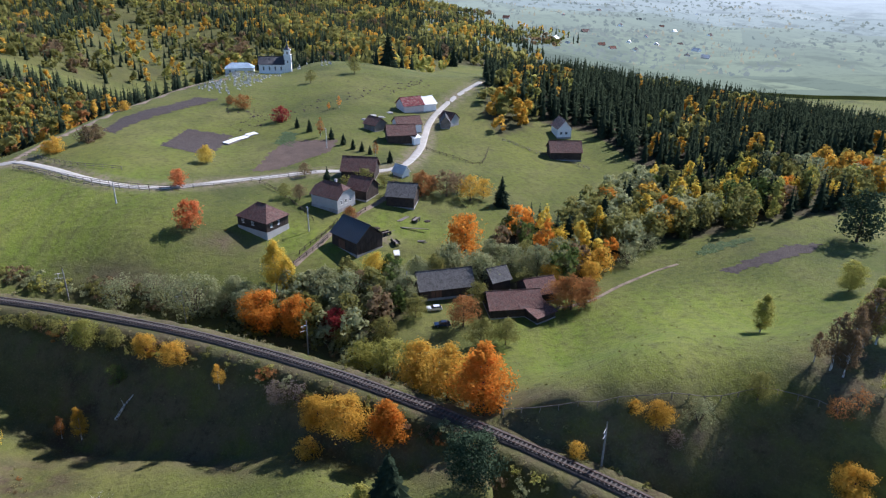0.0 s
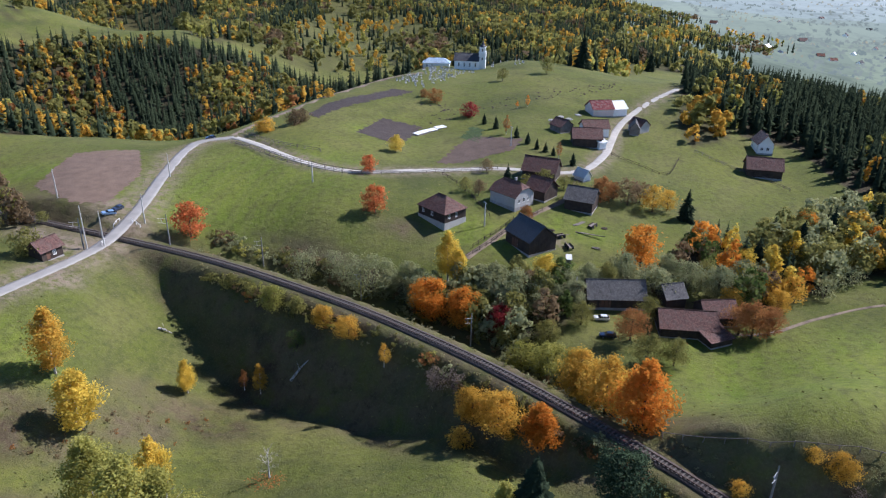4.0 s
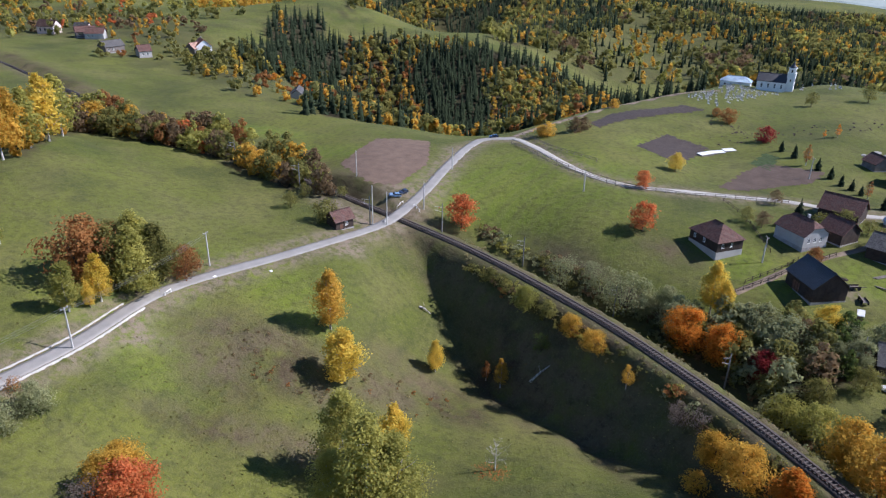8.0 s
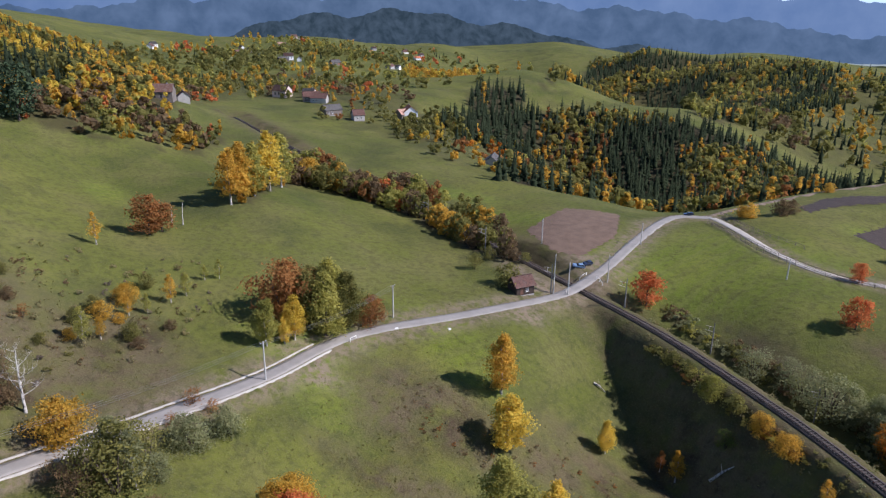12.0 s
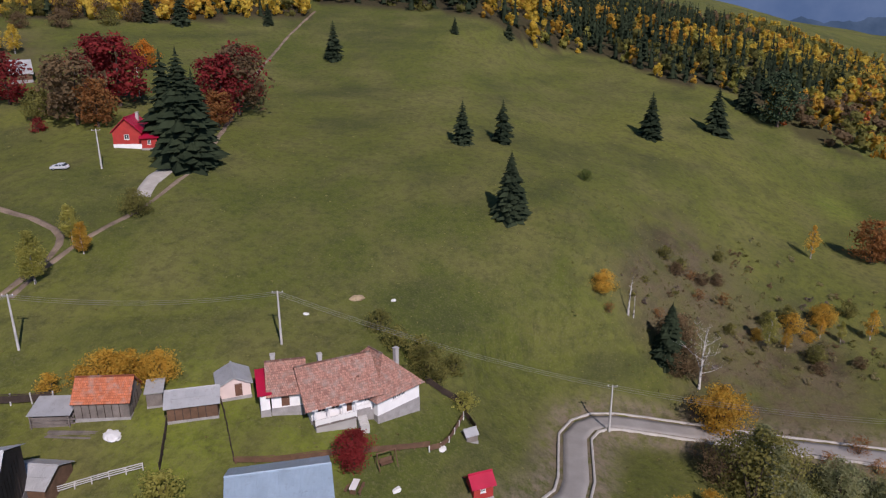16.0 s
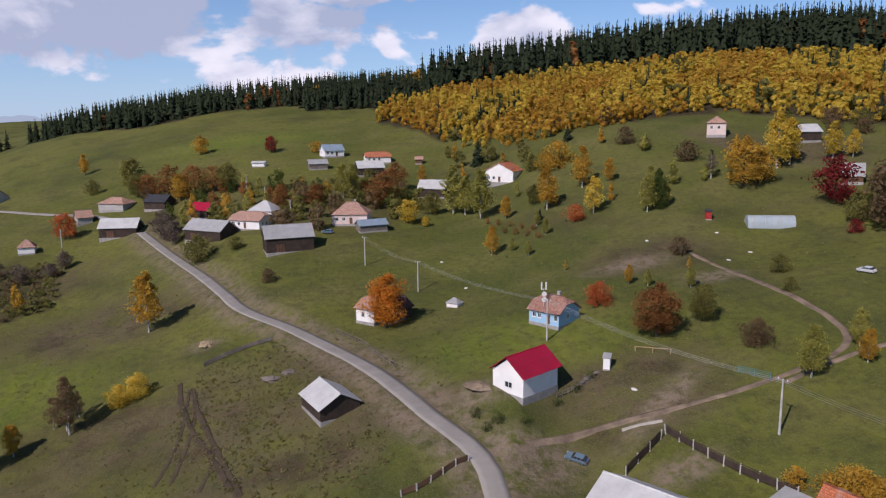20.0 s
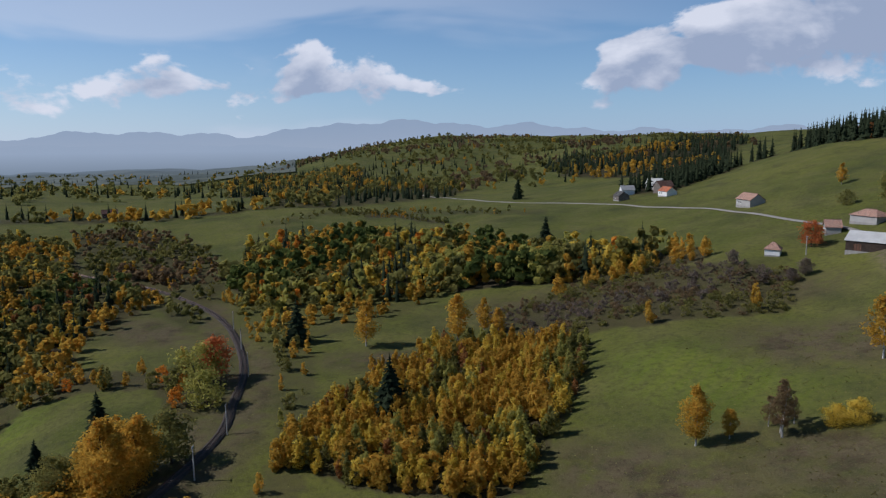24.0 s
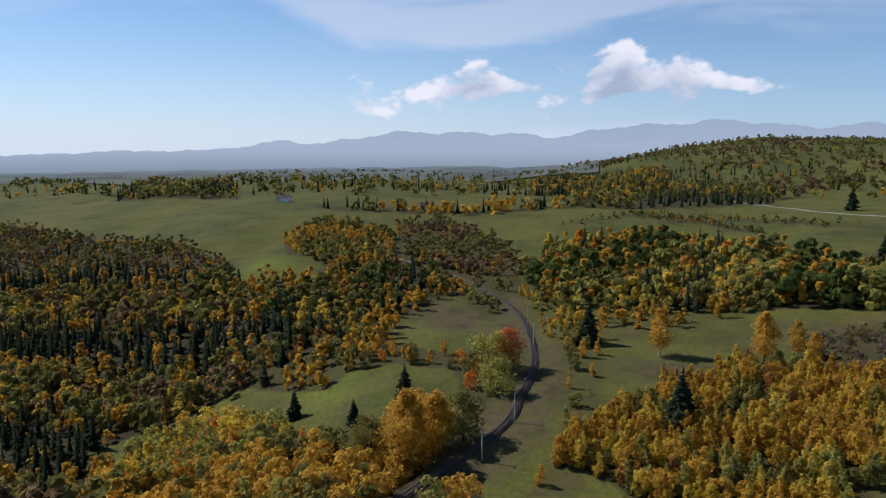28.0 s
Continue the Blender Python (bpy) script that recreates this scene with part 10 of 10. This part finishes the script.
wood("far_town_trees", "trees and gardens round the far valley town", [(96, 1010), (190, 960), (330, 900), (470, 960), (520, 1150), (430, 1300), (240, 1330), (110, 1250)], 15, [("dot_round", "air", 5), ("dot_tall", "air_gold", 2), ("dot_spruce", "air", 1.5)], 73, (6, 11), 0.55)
wood("far_west_trees", "autumn trees among the far village", [(-500, 143), (-503, 245), (-502, 364), (-575, 556), (-1149, 964), (-1348, 658), (-961, 276)], 22, [("dot_tall", "gold", 1), ("dot_tall", "lime", 1.5), ("dot_round", "olive", 3), ("dot_round", "red", .15), ("dot_spruce", "spruce", .6)], 43, (7, 12), 0.5)
wood("far_west_wood", "golden wood on the western hillside", [(-417, 51), (-505, 126), (-666, 216), (-880, 187), (-800, 28), (-600, -0)], 11, [("dot_tall", "yellow", 2), ("dot_tall", "gold", 2), ("dot_tall", "lime", 1), ("dot_spruce", "spruce", 2), ("dot_round", "olive", 1.5)], 44, (8, 13), 0.75)
wood("village_hedge", "fruit trees and hedges of the near valley village", [(-471, 228), (-431, 260), (-408, 294), (-372, 330), (-364, 354), (-226, 200), (-276, 203), (-339, 211), (-385, 216), (-409, 200)], 9, [("far_round", "olive", 3), ("far_tall", "gold", 1), ("far_round", "rust", 1), ("scrub", "sage", 2)], 45, (5, 9), 0.5)
wood("hill_wood", "golden birch wood on the green hill", [(-658, 419), (-591, 478), (-694, 572), (-827, 646), (-881, 572)], 14, [("dot_tall", "gold", 4), ("dot_tall", "yellow", 2), ("dot_tall", "orange", 1)], 46, (10, 15), 0.9)
wood("curve_trees", "autumn trees along the far railway curve", [(409, -68), (453, -128), (375, -157), (282, -132), (268, -115), (377, -127), (404, -107), (378, -75)], 8, [("far_round", "olive", 3), ("far_tall", "gold", 2), ("far_round", "brown", 2)], 47, (6, 11), 0.7)
wood("plateau_hedge", "trees behind the terraced meadow", [(463, -252), (494, -332), (453, -410), (326, -416), (310, -395), (426, -385), (468, -315), (445, -245)], 8, [("far_round", "olive", 2), ("far_tall", "gold", 1)], 48, (3, 6), 0.6)
wood("west_forest", "conifers and birches on the western slopes", [(-407, -78), (-417, -32), (-421, 24), (-568, 111), (-404, 106), (-475, 70), (-602, 19), (-588, -54)], 11, [("far_spruce", "spruce", 3), ("far_tall", "gold", 3), ("far_round", "brown", 1)], 49, (9, 14), 0.8)
wood("valley_wood", "golden and olive wood below the round hillock", [(462, 5), (448, -18), (402, -25), (370, -61), (364, -84), (291, -82), (266, -61), (278, -41), (338, -26)], 6, [("far_tall", "gold", 3), ("far_round", "olive", 3), ("far_round", "green", 1), ("far_spruce", "spruce", 1.5), ("far_tall", "yellow", 1)], 50, (8, 13), 0.9)
wood("curve_trees", "autumn trees behind the round hillock", [(507, -60), (552, -92), (546, -118), (494, -140), (404, -114), (392, -77), (425, -70), (455, -57)], 6, [("far_tall", "gold", 3), ("far_round", "olive", 3), ("far_tall", "yellow", 1)], 51, (7, 12), 0.8)
wood("curve_trees", "scrub and olive trees on the far railway bank", [(538, -152), (553, -196), (428, -199), (321, -157), (285, -128), (372, -138), (420, -126)], 7, [("far_round", "olive", 3), ("scrub", "olive", 2), ("far_round", "brown", 2), ("far_tall", "gold", 1)], 52, (5, 10), 0.75)
wood("far_forest_strip", "dark forest strip on the far plateau", [(1015, 95), (1179, 61), (1175, -55), (859, -52), (888, 23)], 13, [("dot_spruce", "spruce", 2), ("dot_round", "olive", 3), ("dot_round", "brown", 1)], 53, (11, 16), 0.9)
wood("far_forest_strip", "scattered trees at the misty plain's edge", [(1199, 263), (1411, 308), (1614, 272), (1277, 118), (1015, 95)], 24, [("dot_round", "olive", 3), ("dot_spruce", "spruce", 1), ("dot_tall", "gold", 1)], 54, (9, 14), 0.6)
wood("far_forest_strip", "mixed spruces and birches before the far hill", [(576, -331), (815, -494), (848, -712), (620, -639), (533, -482), (530, -356)], 14, [("dot_spruce", "spruce", 3), ("dot_round", "olive", 2), ("dot_tall", "gold", 1.5)], 55, (9, 15), 0.8)
wood("mid_wood_edge", "golden trees before the mixed wood", [(289, -144), (306, -174), (273, -185), (229, -195), (235, -224), (230, -256), (210, -271), (198, -253), (211, -221), (206, -189), (203, -157), (211, -139), (215, -119), (251, -127)], 7, [("far_tall", "gold", 4), ("far_tall", "yellow", 1), ("far_round", "olive", 2)], 56, (6, 11), 0.55)
wood("dark_hill_wood", "dark spruce forest before the far hill", [(801, -1013), (810, -1110), (638, -1012), (681, -1235), (728, -1437), (567, -1340), (355, -730), (418, -723), (447, -711), (554, -748)], 15, [("dot_spruce", "spruce", 6), ("dot_tall", "gold", 1)], 57, (12, 18), 0.95)
wood("dark_hill_wood", "spruces and birches at the far meadow edge", [(760, -382), (1174, -591), (1279, -717), (1037, -787), (740, -580), (679, -482), (642, -384)], 14, [("dot_spruce", "spruce", 4), ("dot_tall", "gold", 2), ("dot_round", "olive", 1)], 58, (10, 16), 0.8)
wood("west_gold_wood", "golden wood beside the western village", [(-441, 64), (-720, 132), (-750, 205), (-504, 147), (-368, 98), (-355, 76), (-387, 69), (-388, 56)], 8.5, [("far_tall", "gold", 4), ("far_tall", "yellow", 3), ("far_round", "olive", 2), ("far_tall", "orange", 1)], 59, (9, 14), 0.85)
wood("west_orchards", "scattered autumn trees on the western slope", [(-626, 133), (-658, 239), (-779, 450), (-901, 631), (-1212, 700), (-1236, 402), (-886, 156)], 19, [("dot_round", "olive", 4), ("dot_tall", "gold", 1.5), ("dot_tall", "lime", 1.5), ("dot_round", "red", .2), ("dot_tall", "yellow", .6)], 60, (8, 13), 0.6)
wood("west_orchards", "fruit trees and birches round the western village", [(-655, 187), (-745, 275), (-705, 350), (-476, 312), (-415, 282), (-437, 250), (-476, 235), (-534, 195), (-416, 123)], 12, [("far_round", "olive", 3), ("far_tall", "gold", 2), ("far_round", "red", .4), ("far_round", "brown", 1)], 61, (6, 11), 0.6)
wood("west_orchards", "half-bare birches and olive trees above the pasture", [(-312, 48), (-369, 66), (-373, 82), (-357, 88), (-313, 78), (-298, 88), (-288, 65), (-301, 48)], 8, [("far_round", "brown", 1), ("far_round", "lime", 2), ("far_round", "olive", 2), ("far_tall", "gold", 2)], 62, (8, 13), 0.4)
wood("west_spruces", "dark spruces on the side of the green hill", [(-443, 343), (-505, 404), (-488, 443), (-455, 420)], 9, [("far_spruce", "spruce", 6), ("far_tall", "gold", .6)], 63, (11, 16), 0.9)
wood("west_orchards", "mixed trees above the valley houses", [(-351, 214), (-418, 293), (-400, 315), (-398, 388), (-371, 368), (-355, 315), (-334, 268), (-316, 221)], 8.5, [("far_round", "olive", 3), ("far_tall", "yellow", 2), ("far_spruce", "spruce", 1.5), ("far_round", "orange", 1)], 64, (6, 11), 0.65)
wood("north_woods", "scattered birches and spruces in the northern valley", [(-676, 1034), (-335, 1264), (-59, 1766), (212, 1118), (44, 918), (-41, 398), (-170, 786), (-254, 723), (-298, 615), (-358, 579)], 12, [("dot_tall", "gold", 1.5), ("dot_tall", "lime", 2), ("dot_spruce", "spruce", 4.5), ("dot_round", "olive", 3), ("dot_round", "brown", 1)], 65, (9, 15), 0.6)
wood("slope_orchard", "birches and fruit trees among the hillside houses", [(-46, -310), (-64, -360), (-123, -278), (-132, -216), (-154, -182), (-142, -179), (-88, -175), (-68, -204), (-53, -236)], 12, [("tall", "lime", 3), ("tall", "gold", 3), ("round", "olive", 2), ("round", "brown", 1)], 66, (5, 9), 0.4)
wood("village_orchard", "bare and brown fruit trees between the village houses", [(69, -279), (76, -323), (34, -301), (-29, -279), (-37, -240), (-8, -215), (27, -231)], 6.5, [("round", "brown", 2), ("round", "olive", 4), ("round", "green", 1.5), ("tall", "gold", 1.2), ("tall", "lime", 2), ("round", "rust", .5)], 67, (5, 9.5), 0.55)
wood("skyline_wood", "dark spruce forest on the hilltop", [(8, -480), (-57, -466), (-99, -510), (-122, -628), (23, -660)], 8, [("far_spruce", "spruce", 8), ("far_tall", "gold", .4)], 68, (14, 19), 0.95)
wood("crest_spruces", "dark spruces above the golden crest", [(-365, -163), (-378, -94), (-399, -28), (-520, 18), (-548, -116), (-475, -212)], 8, [("far_spruce", "spruce", 6), ("far_tall", "gold", 1)], 69, (13, 18), 0.9)
wood("plain_trees", "dark trees and hedges on the misty plain", [(949, -33), (2363, -88), (2428, -746), (1611, -939), (768, -447), (795, -182)], 42, [("dot_spruce", "spruce", 2), ("dot_round", "olive", 3), ("dot_tall", "gold", 1)], 70, (9, 15), 0.6)
wood("plain_trees", "trees and hedges along the far plain", [(834, -57), (690, -390), (1281, -722), (1533, -106)], 34, [("dot_spruce", "spruce", 2), ("dot_round", "olive", 3), ("dot_tall", "gold", 1)], 71, (8, 14), 0.5)
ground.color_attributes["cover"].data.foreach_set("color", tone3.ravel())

# ---- the far distance: mountain ranges and the misty valley, haze put into their glow ----
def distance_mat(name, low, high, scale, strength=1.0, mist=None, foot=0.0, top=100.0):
    """Air-blue distance: haze painted in as emission, with a mist colour that thickens lower down."""
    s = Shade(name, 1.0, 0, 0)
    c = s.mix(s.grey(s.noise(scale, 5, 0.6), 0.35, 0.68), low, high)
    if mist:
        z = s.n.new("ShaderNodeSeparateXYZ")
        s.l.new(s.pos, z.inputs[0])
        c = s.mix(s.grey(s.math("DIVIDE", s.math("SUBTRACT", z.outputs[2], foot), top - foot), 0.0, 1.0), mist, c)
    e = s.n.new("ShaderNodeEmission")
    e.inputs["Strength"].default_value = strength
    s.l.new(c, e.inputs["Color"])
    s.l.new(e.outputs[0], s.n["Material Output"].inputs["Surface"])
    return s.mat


def mountain_range(label, radius, az0, az1, peaks, foot, mat, seed, rough=8.0):
    """A long ridge: rows of (azimuth, height above the eye as a rise) joined smoothly, with smaller spurs."""
    rng = np.random.default_rng(seed)
    n = int((az1 - az0) * 6)
    a = np.linspace(az0, az1, n)
    p = np.array(peaks, float)
    top = np.interp(a, p[:, 0], p[:, 1])
    for _ in range(25):
        top[1:-1] = (top[:-2] + 2 * top[1:-1] + top[2:]) / 4
    spur = sum(rng.uniform(0.3, 1) * np.sin(a * f + rng.uniform(0, 6)) / f for f in (0.7, 1.3, 2.9, 6.1, 11.0, 19.0))
    top = 75 + radius * np.tan(np.radians(top)) + spur * rough
    verts, faces = [], []
    for i in range(n):
        r = radians(a[i])
        for k, (out, t) in enumerate(((-260, 0.0), (-150, 0.35), (-60, 0.75), (0, 1.0), (120, 0.5))):
            d = radius + out + 30 * math.sin(a[i] * 1.7 + k)
            verts.append((d * math.sin(r), d * math.cos(r), foot + (top[i] - foot) * t))
    for i in range(n - 1):
        for k in range(4):
            faces.append((i * 5 + k, i * 5 + k + 1, i * 5 + 6 + k, i * 5 + 5 + k))
    tagged(new("mountain_range", mesh_from("mountain_range", verts, faces, [mat], True)), label, "mountains", kind="structure")


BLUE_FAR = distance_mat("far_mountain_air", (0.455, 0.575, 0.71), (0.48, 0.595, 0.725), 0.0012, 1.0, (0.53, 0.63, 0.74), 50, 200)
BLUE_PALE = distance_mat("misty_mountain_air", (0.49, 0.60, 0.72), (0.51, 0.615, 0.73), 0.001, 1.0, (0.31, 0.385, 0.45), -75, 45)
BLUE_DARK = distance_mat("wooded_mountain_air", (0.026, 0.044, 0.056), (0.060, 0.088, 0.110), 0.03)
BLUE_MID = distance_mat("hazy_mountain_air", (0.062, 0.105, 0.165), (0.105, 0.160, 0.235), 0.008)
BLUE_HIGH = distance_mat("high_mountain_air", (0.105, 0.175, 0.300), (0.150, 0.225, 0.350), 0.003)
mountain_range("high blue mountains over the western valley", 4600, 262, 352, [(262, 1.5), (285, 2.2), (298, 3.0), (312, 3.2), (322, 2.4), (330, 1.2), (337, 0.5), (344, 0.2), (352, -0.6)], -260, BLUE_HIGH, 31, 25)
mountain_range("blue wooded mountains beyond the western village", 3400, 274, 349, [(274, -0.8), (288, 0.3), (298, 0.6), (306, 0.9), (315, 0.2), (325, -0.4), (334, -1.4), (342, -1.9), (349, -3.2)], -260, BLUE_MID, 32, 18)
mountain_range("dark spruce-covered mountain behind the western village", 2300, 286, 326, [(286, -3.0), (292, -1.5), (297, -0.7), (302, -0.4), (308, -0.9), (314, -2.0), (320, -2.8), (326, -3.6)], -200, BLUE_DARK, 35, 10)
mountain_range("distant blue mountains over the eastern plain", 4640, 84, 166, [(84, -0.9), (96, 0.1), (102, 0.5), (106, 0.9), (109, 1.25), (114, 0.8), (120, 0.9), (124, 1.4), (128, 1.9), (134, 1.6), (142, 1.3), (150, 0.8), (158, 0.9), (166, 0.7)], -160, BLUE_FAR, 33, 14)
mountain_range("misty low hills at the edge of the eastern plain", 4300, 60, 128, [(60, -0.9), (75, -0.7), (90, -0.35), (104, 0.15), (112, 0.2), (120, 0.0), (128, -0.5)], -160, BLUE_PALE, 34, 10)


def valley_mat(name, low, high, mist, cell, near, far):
    """Far valley with haze painted in: a glowing patchwork of fields and copses that pales with distance."""
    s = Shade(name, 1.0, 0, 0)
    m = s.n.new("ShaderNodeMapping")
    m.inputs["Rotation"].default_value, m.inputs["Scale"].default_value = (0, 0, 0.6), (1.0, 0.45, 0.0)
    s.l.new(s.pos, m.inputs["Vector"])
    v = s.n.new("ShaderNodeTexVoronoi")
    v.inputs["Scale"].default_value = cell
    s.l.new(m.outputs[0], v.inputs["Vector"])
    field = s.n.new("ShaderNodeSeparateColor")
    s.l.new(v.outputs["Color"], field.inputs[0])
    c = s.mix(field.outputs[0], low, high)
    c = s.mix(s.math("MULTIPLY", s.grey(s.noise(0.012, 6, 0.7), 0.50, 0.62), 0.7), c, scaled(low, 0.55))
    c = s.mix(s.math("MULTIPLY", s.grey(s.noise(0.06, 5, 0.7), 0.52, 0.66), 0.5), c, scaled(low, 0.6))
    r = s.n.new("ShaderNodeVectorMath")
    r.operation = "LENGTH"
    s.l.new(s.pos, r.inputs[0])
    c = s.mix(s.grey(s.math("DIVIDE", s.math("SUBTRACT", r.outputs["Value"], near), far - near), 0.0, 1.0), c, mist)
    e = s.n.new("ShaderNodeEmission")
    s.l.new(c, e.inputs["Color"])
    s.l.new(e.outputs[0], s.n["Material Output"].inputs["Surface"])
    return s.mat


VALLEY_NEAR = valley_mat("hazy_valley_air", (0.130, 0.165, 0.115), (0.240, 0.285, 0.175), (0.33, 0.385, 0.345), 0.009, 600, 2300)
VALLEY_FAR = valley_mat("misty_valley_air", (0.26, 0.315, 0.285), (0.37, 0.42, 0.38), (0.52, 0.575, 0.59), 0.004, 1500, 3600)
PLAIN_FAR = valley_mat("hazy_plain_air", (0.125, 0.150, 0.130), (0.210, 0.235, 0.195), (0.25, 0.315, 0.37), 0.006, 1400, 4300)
# glowing sheets laid over the ground to carry the haze of the distance
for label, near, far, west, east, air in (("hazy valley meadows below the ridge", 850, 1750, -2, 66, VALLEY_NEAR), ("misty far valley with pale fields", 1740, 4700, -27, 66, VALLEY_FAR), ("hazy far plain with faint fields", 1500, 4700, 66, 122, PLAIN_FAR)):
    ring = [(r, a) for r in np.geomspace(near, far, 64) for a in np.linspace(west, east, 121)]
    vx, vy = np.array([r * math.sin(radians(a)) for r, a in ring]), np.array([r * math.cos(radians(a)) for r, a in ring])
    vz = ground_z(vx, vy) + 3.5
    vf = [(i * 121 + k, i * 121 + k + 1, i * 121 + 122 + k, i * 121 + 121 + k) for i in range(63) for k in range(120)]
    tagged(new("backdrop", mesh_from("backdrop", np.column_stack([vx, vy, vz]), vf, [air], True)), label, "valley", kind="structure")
